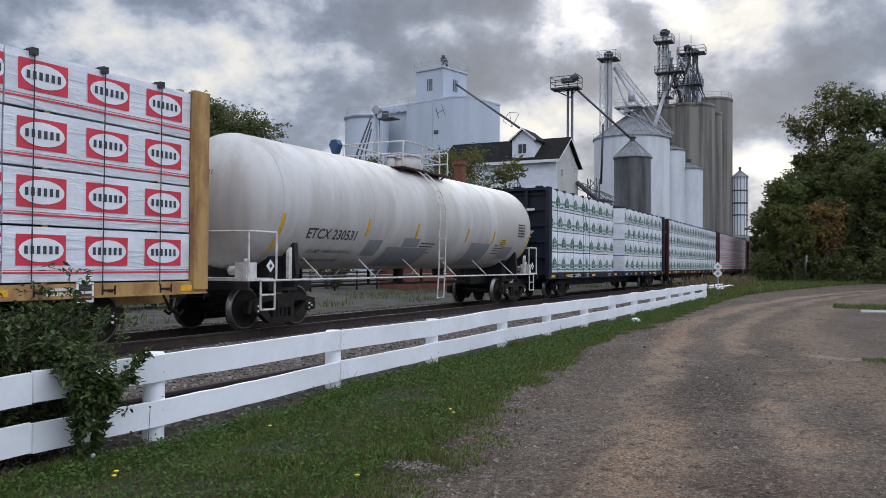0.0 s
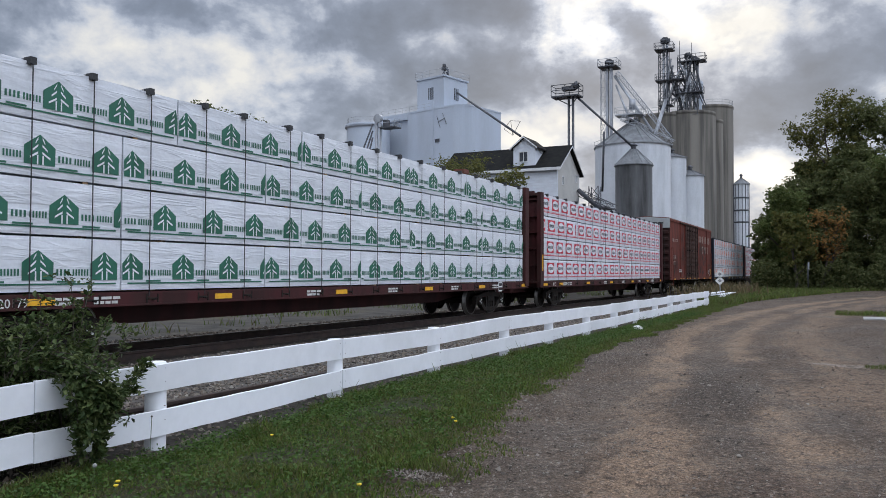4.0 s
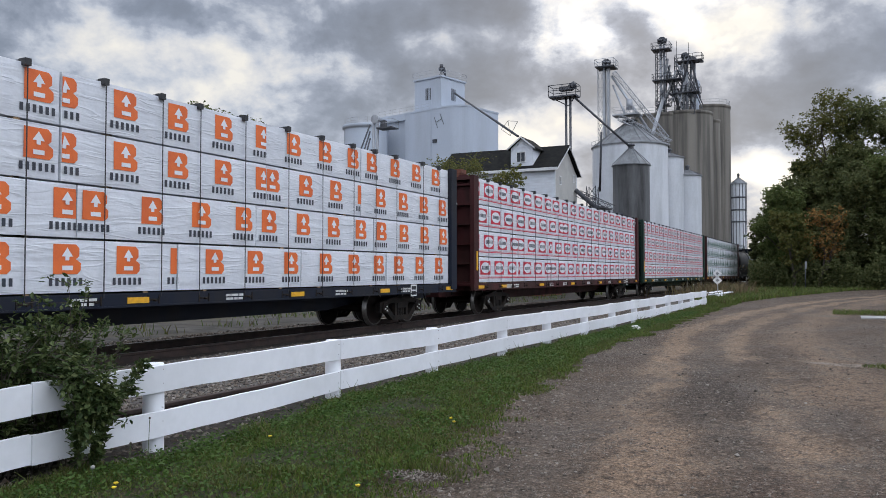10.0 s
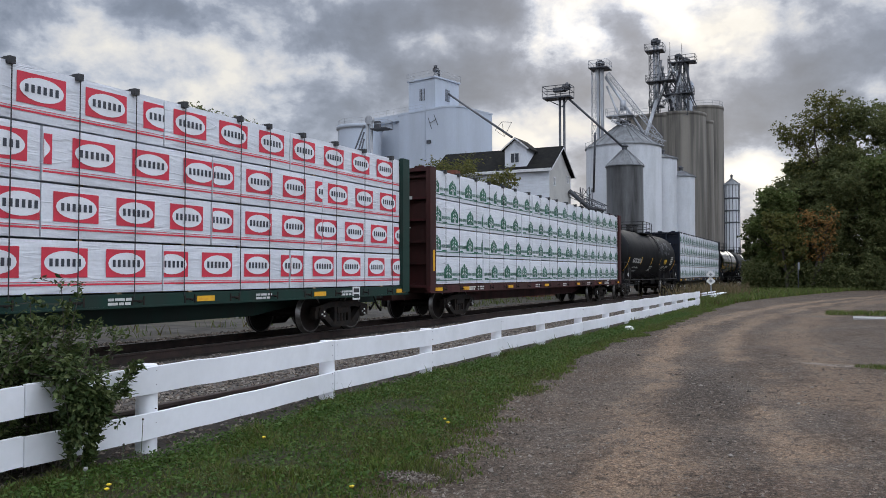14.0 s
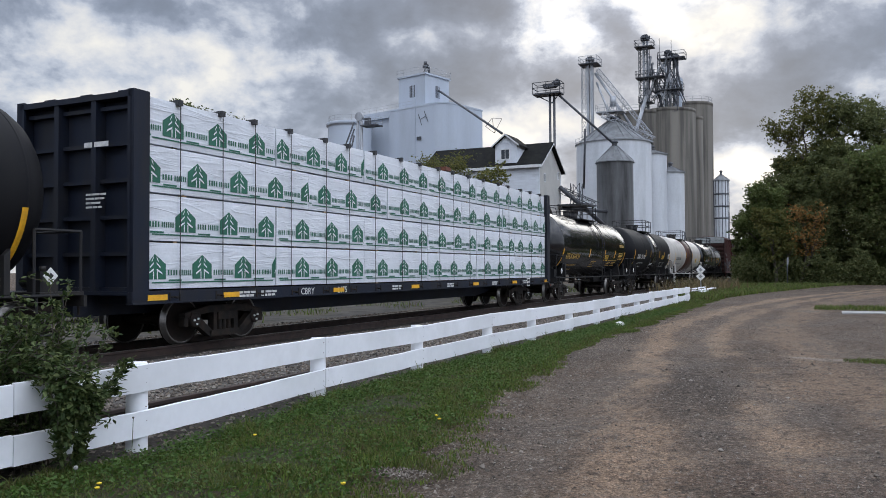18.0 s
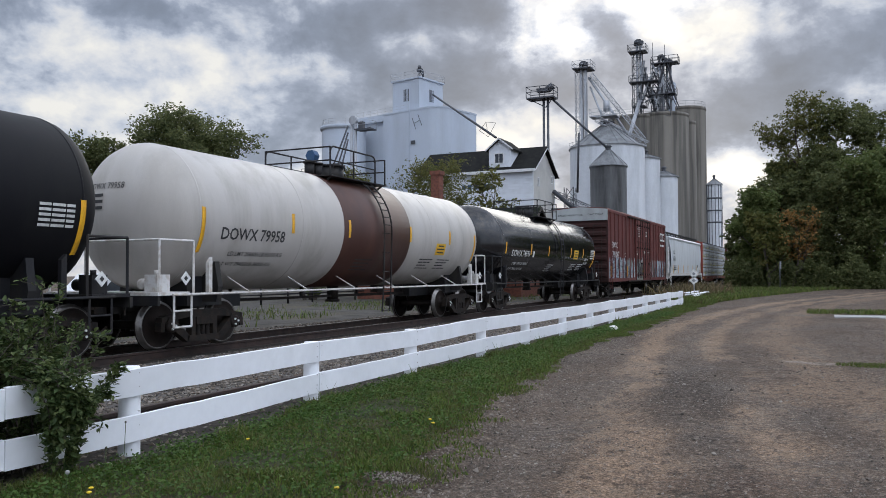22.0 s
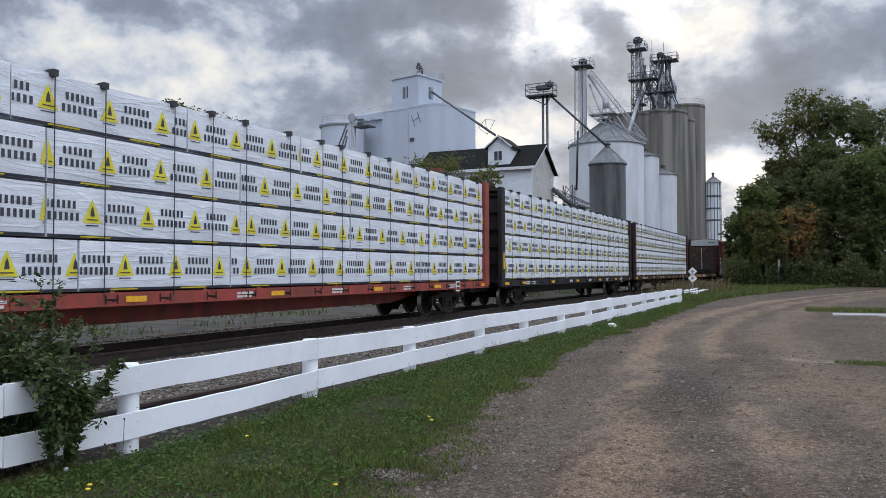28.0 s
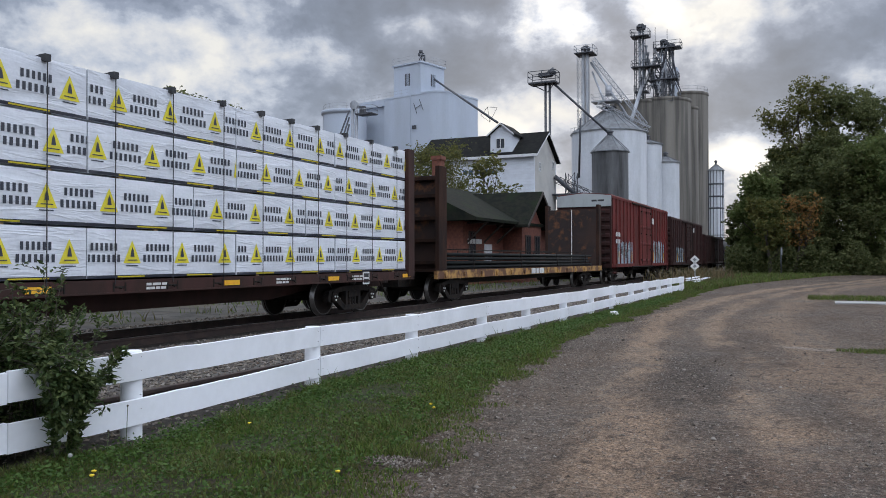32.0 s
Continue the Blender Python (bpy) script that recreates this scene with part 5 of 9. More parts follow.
    centerbeam(247.63, NAVY, "green", "dark blue", [("CBRY", -6.5, .18), ("2175", -5.0, .18)], (A, A, B, A))
    tank_car(267.1, 6.0, 1.48, 2.60, TANK_BLACK, "glossy black", "UTLX 664134", GOLD, (-5.35, 1.92), (-5.95, -1.5, 1.47, 3.7, 5.95), BLACK, dome="narrow", size=2.2, drop=21, ladder_at=.1,
             loads=("LD LMT 196000  LB 88900 KG", "LT WT  67000  LB 30400 KG"),
             panel=((1.57, 2.35, 1.88, 2.19, NOTICE, "yellow notice"), (4.55, 5.6, 1.95, 2.35, GOLD, "gold data panel"), (4.6, 5.6, 2.65, 2.78, GOLD, "gold notice")))
    tank_car(281.75, 6.0, 1.50, 2.58, TANK_DULL, "black", "DBCX 201378", STENCIL, (-5.03, 2.09), (-5.95, -2.76, -1.14, 1.97, 3.69, 6.0), BLACK, dome="narrow", size=2.18, drop=12, sheen=(-.9, 1.15), flaking=((.6, 1.6, 2.5, 3.6),), rail_at=.1,
             loads=("LD LMT 215100 LB 97550 KG", "LT WT 70900 LB 32150 KG"),
             panel=((2.83, 3.6, 2.12, 2.39, NOTICE, "yellow notice"), (5.2, 5.9, 2.15, 2.55, STENCIL, "white data panel")))
    tank_car(297.2, 6.72, 1.47, 2.56, TANK_GREY, "pale grey brown-banded", "DOWX 79958", BLACKSTENCIL, (-6.1, 2.12), (-6.65, -3.76, -1.37, 1.94, 4.63, 6.65), RAILWHITE, size=2.07,
             loads=("LD LMT 206600 LB 93700 KG", "LT WT 79400 LB 36000 KG"),
             band=(-1.63, 1.91), sill=None, dome="narrow", drop=7, panel=((3.7, 4.36, 2.0, 2.36, NOTICE, "yellow notice"),))
    tank_car(313.3, 6.65, 1.47, 2.56, TANK_BLACK, "glossy black", "DOWX 74593", STENCIL, (-5.65, 2.1), (-6.35, -3.44, -1.08, 2.34, 4.47, 6.6), BLACK, dome="narrow", size=2.1, drop=13, rail_at=.25, ladder_at=.1, tall=.36, extra=(("SR-9316", .62, 4.95, 2.04), ("FRA-AIP", .62, 4.88, 1.86)),
             loads=("LD LMT 207200 LB 93950 KG", "LT WT 78800 LB 35750 KG"),
             panel=((2.86, 3.57, 2.1, 2.53, NOTICE, "yellow notice"), (5.85, 6.75, 2.14, 2.62, STENCIL, "white data panel"), (-3.2, -2.99, 2.09, 2.34, STENCIL, "white square mark")))
    ribs = [-8.44 + .98 * i for i in range(7)] + [3.3 + .98 * i for i in range(6)]
    sign = [(fit_words("DW C", 1.27), -8.26, 2.86, STENCIL), (fit_words("793 067", 1.68), -8.26, 2.31, STENCIL)]
    sign += [(hollow(.80, .58, .12), 6.64, 3.74, STENCIL), (hollow(.80, .58, .12), 7.58, 3.74, STENCIL), (bars((.5, .9), .13), 6.64, 3.35, STENCIL)]
    for k, (t, w) in enumerate((("CLOSE AND LOCK", .85), ("BOTH DOORS BEFORE", 1.05), ("MOVING CAR", .62))):
        sign.append((fit_words(t, w), -1.10 - w / 2, 4.33 - .13 * k, STENCIL))
    for y, z, n in ((-1.45, 3.93, 3), (.85, 4.1, 4), (-1.95, 2.74, 3), (.4, 2.84, 3), (1.55, 2.78, 2), (-.25, 2.38, 4)):
        for k in range(n):
            sign.append((bars(((.2, .25, .18), (.3, .15), (.15, .2, .2))[k % 3], .038), y + .03 * (k % 2), z - .085 * k, STENCIL))
    sign += [(hollow(.30, .22, .02), -5.15, 2.40, STENCIL)]
    boxcar(331.7, 9.1, 5.06, BOX_BROWN, "dark red-brown", ((-2.0, .3), (.3, 2.6)), BOX_BROWN, ribs, True, sign, low=1.0, door_ribs=4, end_text="DWC 793067")
    graffiti(CARS[-1][0], 21, -8.8, 8.9, .98, 2.36, ((-2.0, 2.6),), ((-8.85, -4.5, SPRAY_BLUE, SPRAY_WHITE), (-4.48, -2.05, SPRAY_OLIVE, SPRAY_WHITE), (-1.95, .2, SPRAY_OLIVE, SPRAY_OLIVE), (2.65, 5.0, SPRAY_OLIVE, SPRAY_PINK), (5.1, 9.0, SPRAY_BLUE, SPRAY_WHITE)))
    lettering(CARS[-1][0], words("EXCESS HEIGHT CAR", .15), on_end(-1.25, -9.1 - .104, 4.62), BLACKSTENCIL)
    hopper_car(351.9, 9.35, "pale grey covered hopper car with dark hopper bays")
    centerbeam(373.98, CARRED, "yellow", "faded red", [], (B, Cc, Cc, A), post_yellow=True)
    centerbeam(398.01, BLACK, "yellow", "black", [], (A, A, B, A), post_yellow=True)
    centerbeam(422.05, BROWN, "yellow", "dark brown", [("222700", -3.4, .16), ("62300", -3.4 + 1.3, .16)], (A, B, A, A))
    bulkhead_flat(445.2, 10.2)
    ribs = [-8.8 + .95 * i for i in range(7)] + [3.0 + .95 * i for i in range(7)]
    sign = [(bars((.3, .35), .4, .1), 2.6, 3.8, STENCIL), (bars((.3, .3, .3), .24), -8.2, 2.7, STENCIL), (bars((.3, .3, .3), .24), -8.2, 2.3, STENCIL)]
    boxcar(466.3, 9.0, 5.06, BOX_RED, "weathered red", ((-1.6, 2.3),), BOX_RED, ribs, True, sign, low=1.0, door_ribs=4)
    graffiti(CARS[-1][0], 22, -7.5, -3.5, 1.1, 2.5)
    graffiti(CARS[-1][0], 23, 3.0, 7.5, 1.1, 2.7)
    boxcar(486.0, 9.0, 4.75, BOX_DARK, "rusty dark brown", ((-1.6, 2.0),), BOX_DARK, ribs, False, sign[:1], low=1.0)
    graffiti(CARS[-1][0], 24, -6.5, -2.5, 1.1, 2.4)
    boxcar(505.5, 8.0, 3.9, BOX_DARK, "low rusty brown", ((-1.2, 1.6),), BOX_DARK, ribs[1:6] + ribs[8:13], False, [], low=1.0)
    tank_car(523.0, 6.0, 1.40, 2.5, TANK_DULL, "dull black", "", STENCIL, (-3.6, 2.75), (-5.95, 5.9), BLACK, dome="narrow")


def ribbon(path, w):
    """A painted stroke of one width along a path."""
    pts = []
    for k, p in enumerate(path):
        q, r = path[max(k - 1, 0)], path[min(k + 1, len(path) - 1)]
        dx, dy = r[0] - q[0], r[1] - q[1]
        m = math.hypot(dx, dy) or 1.0
        pts += [(p[0] - dy / m * w / 2, p[1] + dx / m * w / 2), (p[0] + dy / m * w / 2, p[1] - dx / m * w / 2)]
    return pts, [(2 * k, 2 * k + 1, 2 * k + 3, 2 * k + 2) for k in range(len(path) - 1)]


def graffiti(car, seed, y0, y1, z0, z1, doors=(), schemes=None):
    """Sprayed shapes that cannot be read, low on the wall; doors stand proud of the wall."""
    rng = random.Random(seed)
    W = 1.541
    schemes = schemes or ((y0, y1, SPRAY_BLUE, SPRAY_WHITE),)
    for a, b, fill, light in schemes:
        x = W + .071 if any(c - .1 < (a + b) / 2 < d + .1 for c, d in doors) else W
        h = z1 - z0
        # ground of the piece: an uneven sprayed field
        n = 26
        top = [(a + (b - a) * (1 - k / n), z1 - z0 - rng.uniform(0, .22) * h * (1 if k % 3 else .3)) for k in range(n + 1)]
        pts = [p for u, v in top for p in ((u - a, 0), (u - a, v))]
        lettering(car, (pts, [(2 * k, 2 * k + 1, 2 * k + 3, 2 * k + 2) for k in range(n)]), on_side(x + .002, a, z0), fill, "", "sprayed_field")
        # overlapping angular shapes, then outlines and thin scribbles
        for k in range(int((b - a) * 9)):
            u, v = rng.uniform(0, b - a - .3), rng.uniform(.02, .7) * h
            wd, ht, sk = rng.uniform(.12, .5), rng.uniform(.18, .55) * h, rng.uniform(-.18, .18)
            ht, wd = min(ht, h - v), min(wd, b - a - u)
            q = [(u + rng.uniform(0, .08), v), (u + wd, v + rng.uniform(-.02, .1)), (u + wd + sk * .4, v + ht), (u + sk * .4, v + ht * rng.uniform(.75, 1))]
            q = [(min(max(p[0], 0), b - a), max(p[1], 0)) for p in q]
            d = .004 + .0007 * (k % 24)
            m = rng.choice((light, fill, light, SPRAY_WHITE, SPRAY_OLIVE, SPRAY_PINK if k % 3 == 0 else light, SPRAY_BLACK))
            lettering(car, (q, [(0, 1, 2, 3)]), on_side(x + d, a, z0), m, "", "sprayed_shape")
            if k % 2 == 0:
                lettering(car, ribbon(q + q[:1], .035), on_side(x + .022 + .0004 * (k % 9), a, z0), SPRAY_BLACK, "", "sprayed_outline")
        for k in range(int((b - a) * 3)):
            u, v, c = rng.uniform(.2, max(.25, b - a - .3)), rng.uniform(.15, .75) * h, rng.uniform(0, 6.3)
            r1, r2 = rng.uniform(.06, .2), rng.uniform(.1, .3) * h
            path = [(u + r1 * math.cos(c + 4.6 * t), v + r2 * math.sin(c + 5.2 * t)) for t in np.linspace(0, 1, 11)]
            lettering(car, ribbon(path, rng.uniform(.02, .05)), on_side(x + .027 + .0004 * (k % 9), a, z0), rng.choice((SPRAY_BLACK, SPRAY_WHITE, SPRAY_BLACK, SPRAY_BLUE)), "", "sprayed_line")
    for k, y in enumerate(np.linspace(y0 + .2, y1 - .3, max(2, round((y1 - y0) / 3.3)))):
        part("reflector", REF_TALL, None, car, at=(W + (.10 if any(c < y < d for c, d in doors) else .03), float(y), 1.55))


train()

# ---------------- ground ----------------
EDGE = [(-30, -1.0), (0, -2.1), (3, -2.4), (5.3, -2.72), (6.9, -3.06), (8.7, -3.40), (11.6, -3.92), (14.6, -4.35), (18.5, -4.75), (25, -4.85), (31.6, -4.95), (36, -5.2), (44, -5.3), (54, -4.2), (66, -2.2), (80, 0.4), (95, 6.0), (120, 30.0), (160, 90.0)]


LANE = [(0, -.9), (6, -1.35), (8.6, -1.8), (11, -2.25), (15.4, -3.0), (23, -3.9), (36, -3.4), (60, 1.0)]
FX = [(-4, -6.0), (3.9, -5.88), (5.8, -5.86), (11.5, -5.86), (14.6, -5.88), (20, -5.9), (41, -6.12)]
# the verge falls away towards the near end of the fence


def dip(x, y):
    a, b = min(max((-3.6 - x) / 1.9, 0), 1), min(max((9.5 - y) / 4.0, 0), 1)
    return -.10 * a * a * (3 - 2 * a) * b * b * (3 - 2 * b)


def edge(y):
    return float(np.interp(y, *zip(*EDGE)))


def road_material():
    m = bpy.data.materials.new("gravel_road")
    m.use_nodes = True
    nt = m.node_tree
    L = nt.links.new
    bs = nt.nodes["Principled BSDF"]
    co = nt.nodes.new("ShaderNodeTexCoord")

    def nz(scale, detail=6, rough=0.6, stretch=None, off=0.0, dist=0.0):
        mp = nt.nodes.new("ShaderNodeMapping")
        if stretch:
            mp.inputs["Scale"].default_value = stretch
        mp.inputs["Location"].default_value = (off, off * .7, 0)
        mp.inputs["Rotation"].default_value = (0, 0, radians(4))
        L(co.outputs["Object"], mp.inputs[0])
        n = nt.nodes.new("ShaderNodeTexNoise")
        n.inputs["Scale"].default_value, n.inputs["Detail"].default_value = scale, detail
        n.inputs["Roughness"].default_value, n.inputs["Distortion"].default_value = rough, dist
        L(mp.outputs[0], n.inputs["Vector"])
        return n.outputs[0]

    def ramp(v, a, b, lo=0.0, hi=1.0):
        r = nt.nodes.new("ShaderNodeMapRange")
        r.inputs[1].default_value, r.inputs[2].default_value, r.inputs[3].default_value, r.inputs[4].default_value = a, b, lo, hi
        L(v, r.inputs[0])
        return r.outputs[0]

    def mix(fac, a, b):
        x = nt.nodes.new("ShaderNodeMix")
        x.data_type = 'RGBA'
        L(fac, x.inputs["Factor"])
        for s, v in (("A", a), ("B", b)):
            if isinstance(v, tuple):
                x.inputs[s].default_value = (*v, 1)
            else:
                L(v, x.inputs[s])
        return x.outputs["Result"]
    patches = nz(0.42, 8, 0.64, (1, .55, 1), 3.0, 0.8)
    tracks = nz(1.1, 6, 0.6, (1, .05, 1), 9.0, 0.3)
    damp = nz(0.55, 7, 0.66, (1, .6, 1), 21.0, 1.0)
    grain = nz(55, 5, 0.75)
    peb = nt.nodes.new("ShaderNodeTexVoronoi")
    peb.inputs["Scale"].default_value = 58
    L(co.outputs["Object"], peb.inputs["Vector"])
    # swept lanes follow the bend of the track
    sep = nt.nodes.new("ShaderNodeSeparateXYZ")
    L(co.outputs["Object"], sep.inputs[0])

    def mth(op, a, b=None):
        q = nt.nodes.new("ShaderNodeMath")
        q.operation = op
        for i, v in enumerate((a, b)):
            if v is None:
                continue
            if isinstance(v, (int, float)):
                q.inputs[i].default_value = v
            else:
                L(v, q.inputs[i])
        return q.outputs[0]
    fc = nt.nodes.new("ShaderNodeFloatCurve")
    cv = fc.mapping.curves[0]
    for k, (yy, xx) in enumerate(LANE):
        loc = (yy / 60, (xx + 5) / 10)
        if k < 2:
            cv.points[0 if k == 0 else -1].location = loc if k == 0 else (1.0, (LANE[-1][1] + 5) / 10)
        if 0 < k < len(LANE) - 1:
            cv.points.new(*loc)
    fc.mapping.update()
    L(mth('DIVIDE', sep.outputs[1], 60.0), fc.inputs["Value"])
    lane_x = mth('SUBTRACT', mth('MULTIPLY', fc.outputs[0], 10.0), 5.0)
    wob = mth('MULTIPLY', mth('SUBTRACT', nz(.9, 6, .6, (1, .4, 1), 13.0), .5), 1.6)
    lane = mth('ADD', mth('SUBTRACT', sep.outputs[0], lane_x), wob)

    def bell(v, at, wide):
        d = mth('DIVIDE', mth('SUBTRACT', v, at), wide)
        d = mth('MULTIPLY', d, d)
        return mth('DIVIDE', 1.0, mth('ADD', 1.0, mth('MULTIPLY', d, d)))
    swept = mth('MAXIMUM', bell(lane, 0.0, .34), mth('MAXIMUM', mth('MULTIPLY', bell(lane, 1.35, .30), .85), mth('MULTIPLY', bell(lane, 2.9, .55), .6)))
    swept = mth('MULTIPLY', swept, ramp(tracks, .34, .52, .55, 1.0))
    c = mix(ramp(patches, .40, .62), (0.150, 0.121, 0.099), (0.100, 0.086, 0.077))
    c = mix(swept, c, (0.35, 0.272, 0.205))
    dx, dy = mth('DIVIDE', mth('ADD', sep.outputs[0], 1.5), .85), mth('DIVIDE', mth('SUBTRACT', sep.outputs[1], 12.5), 4.5)
    heap = mth('DIVIDE', 1.0, mth('ADD', 1.0, mth('ADD', mth('MULTIPLY', dx, dx), mth('MULTIPLY', dy, dy))))
    c = mix(mth('MULTIPLY', ramp(mth('ADD', mth('MULTIPLY', heap, .7), nz(1.3, 8, .68, (1, .7, 1), 33.0)), .80, 1.0), .75), c, (0.070, 0.064, 0.062))
    # white gleam of a puddle, painted into the colour as a thin streak
    px, py = mth('DIVIDE', mth('ADD', sep.outputs[0], .05), .6), mth('DIVIDE', mth('ADD', mth('SUBTRACT', sep.outputs[1], 16.1), mth('MULTIPLY', sep.outputs[0], .4)), .22)
    dry = mth('DIVIDE', 1.0, mth('ADD', 1.0, mth('ADD', mth('MULTIPLY', px, px), mth('MULTIPLY', py, py))))
    c = mix(ramp(mth('ADD', dry, nz(5, 5, .6, None, 90)), .85, 1.15, 0, .85), c, (0.36, 0.34, 0.32))
    def spot(ax, ay, rx, ry):
        a, b = mth('DIVIDE', mth('SUBTRACT', sep.outputs[0], ax), rx), mth('DIVIDE', mth('SUBTRACT', sep.outputs[1], ay), ry)
        return mth('DIVIDE', 1.0, mth('ADD', 1.0, mth('ADD', mth('MULTIPLY', a, a), mth('MULTIPLY', b, b))))
    ragged = nz(1.6, 8, .66, (1, .7, 1), 52.0, .6)
    c = mix(ramp(mth('ADD', mth('MULTIPLY', spot(-.1, 11.9, 1.0, 1.5), .6), ragged), .82, 1.08, 0, .8), c, (0.29, 0.225, 0.172))
    c = mix(ramp(mth('ADD', mth('MULTIPLY', spot(-.1, 6.3, 1.3, 1.2), .6), ragged), .80, 1.05, 0, .75), c, (0.088, 0.062, 0.050))
    c = mix(ramp(damp, .57, .68, 0, .7), c, (0.075, 0.058, 0.047))
    c = mix(ramp(nz(1.9, 8, .7, None, 40), .60, .68, 0, .5), c, (0.28, 0.25, 0.22))
    c = mix(ramp(nz(16, 5, .65, None, 60), .51, .62, 0, .75), c, (0.26, 0.235, 0.21))
    c = mix(ramp(nz(7, 7, .72, (1, .6, 1), 80), .53, .63, 0, .8), c, (0.072, 0.060, 0.052))
    sc = nt.nodes.new("ShaderNodeVectorMath")
    sc.operation = 'SCALE'
    warm = nt.nodes.new("ShaderNodeVectorMath")
    warm.operation = 'MULTIPLY'
    warm.inputs[1].default_value = (.755, .665, .585)
    L(c, warm.inputs[0])
    L(warm.outputs[0], sc.inputs[0])
    mm = nt.nodes.new("ShaderNodeMath")
    mm.operation = 'MULTIPLY'
    L(ramp(grain, .38, .62, .56, 1.46), mm.inputs[0])
    peb2 = nt.nodes.new("ShaderNodeTexVoronoi")
    peb2.inputs["Scale"].default_value = 27
    L(co.outputs["Object"], peb2.inputs["Vector"])
    hard = mth('MULTIPLY', ramp(peb.outputs["Color"], 0, 1, .62, 1.30), mth('MULTIPLY', ramp(peb2.outputs["Color"], .1, 1, .75, 1.3), ramp(peb2.outputs["Distance"], .30, .75, 1.05, .78)))
    L(hard, mm.inputs[1])
    L(mm.outputs[0], sc.inputs["Scale"])
    L(sc.outputs[0], bs.inputs["Base Color"])
    L(ramp(damp, .45, .7, .95, .62), bs.inputs["Roughness"])
    bs.inputs["Specular IOR Level"].default_value = .22
    h = nt.nodes.new("ShaderNodeMath")
    h.operation = 'MULTIPLY_ADD'
    h.inputs[1].default_value = .5
    L(grain, h.inputs[0])
    L(peb.outputs["Distance"], h.inputs[2])
    b = nt.nodes.new("ShaderNodeBump")
    b.inputs["Strength"].default_value, b.inputs["Distance"].default_value = .9, .02
    L(h.outputs[0], b.inputs["Height"])
    b2 = nt.nodes.new("ShaderNodeBump")
    b2.inputs["Strength"].default_value, b2.inputs["Distance"].default_value = .8, .14
    L(damp, b2.inputs["Height"])
    L(b.outputs[0], b2.inputs["Normal"])
    L(b2.outputs[0], bs.inputs["Normal"])
    return m


def sheet(name, xs, ys, zf, material, label, category="ground"):
    verts = [(x, y, zf(x, y)) for y in ys for x in xs]
    n = len(xs)
    faces = [(j * n + i, j * n + i + 1, (j + 1) * n + i + 1, (j + 1) * n + i) for j in range(len(ys) - 1) for i in range(n - 1)]
    me = bpy.data.meshes.new(name)
    me.from_pydata(verts, [], faces)
    me.polygons.foreach_set("use_smooth", [True] * len(faces))
    me.materials.append(material)
    return tagged(new(name, me), label, category, kind="structure")


ROAD = road_material()


def road_z(x, y):
    if x < -5.5 or x > 11 or y < 0 or y > 70:
        return dip(x, y) - .02 if -17 < x < 0 else 0.0
    f = min(1.0, (x + 5.5) / 2)
    v = Vector((x * .9, y * .28, 0))
    return f * (noise.noise(v) * .05 + noise.noise(Vector((x * 1.7, y * 1.1, 5))) * .025 - .02) + dip(x, y)


xs = [-3000, -400, -120, -60, -30, -17, -11, -8] + [-6 + .25 * i for i in range(65)] + [11, 14, 20, 30, 60, 120, 400, 3000]
ys = [-3000, -300, -60, -20, -6] + [-2 + .3 * i for i in range(150)] + [44, 46, 50, 56, 64, 75, 90, 120, 170, 260, 500, 1200, 3000]
sheet("ground", xs, sorted(ys), road_z, ROAD, "rutted brown gravel track with stony patches")

SOIL = surf("verge_soil", (0.026, 0.027, 0.013), (0.044, 0.034, 0.023), 2.6, 0.45, 0.95, bump=0.8, fine=45, grain=.35, third=(0.024, 0.034, 0.011))
BALLAST = surf("ballast_bed", (0.13, 0.12, 0.11), (0.075, 0.068, 0.062), 5, 0.5, 0.95, bump=0.9, fine=26, grain=.25, third=(0.10, 0.085, 0.07))
YARD = surf("yard_gravel", (0.095, 0.088, 0.08), (0.05, 0.047, 0.043), 1.2, 0.5, 0.95, bump=0.5, fine=30, grain=.25, third=(0.085, 0.075, 0.055))


for earth in (SOIL, BALLAST, YARD):
    earth.node_tree.nodes["Principled BSDF"].inputs["Specular IOR Level"].default_value = .12


def verge():
    """Grass strip between the fence and the road, spreading into the field beyond."""
    yv = [-8 + .3 * i for i in range(180)] + [47, 50, 54, 58, 62, 68, 75, 85, 100, 125, 160]
    cols = 20
    verts, faces = [], []
    for y in yv:
        x0 = float(np.interp(y, (-8, 4.9, 5.5, 6.3, 7.5, 9, 12, 16, 42, 55, 160), (-5.9, -5.78, -5.45, -5.38, -5.56, -5.72, -5.74, -5.78, -6.05, -9.6, -9.8)))
        x1 = edge(y) - .62 + .22 * noise.noise(Vector((y * .9, 3.3, 0))) + .16 * noise.noise(Vector((y * 2.9, 9.1, 0)))
        for i in range(cols + 1):
            u = i / cols
            x = x0 + (x1 - x0) * u
            z = .012 + .05 * math.sin(math.pi * min(1, u * 1.1)) ** .5 * (.7 + .5 * noise.noise(Vector((x * .8, y * .8, 0)))) if u < 1 else -.03
            verts.append((x, y, z + dip(x, y)))
    n = cols + 1
    for j in range(len(yv) - 1):
        for i in range(cols):
            faces.append((j * n + i, j * n + i + 1, (j + 1) * n + i + 1, (j + 1) * n + i))
    me = bpy.data.meshes.new("verge")
    me.from_pydata(verts, [], faces)
    me.polygons.foreach_set("use_smooth", [True] * len(faces))
    me.materials.append(SOIL)
    tagged(new("verge", me), "mossy earth verge under the grass", "ground", kind="structure")


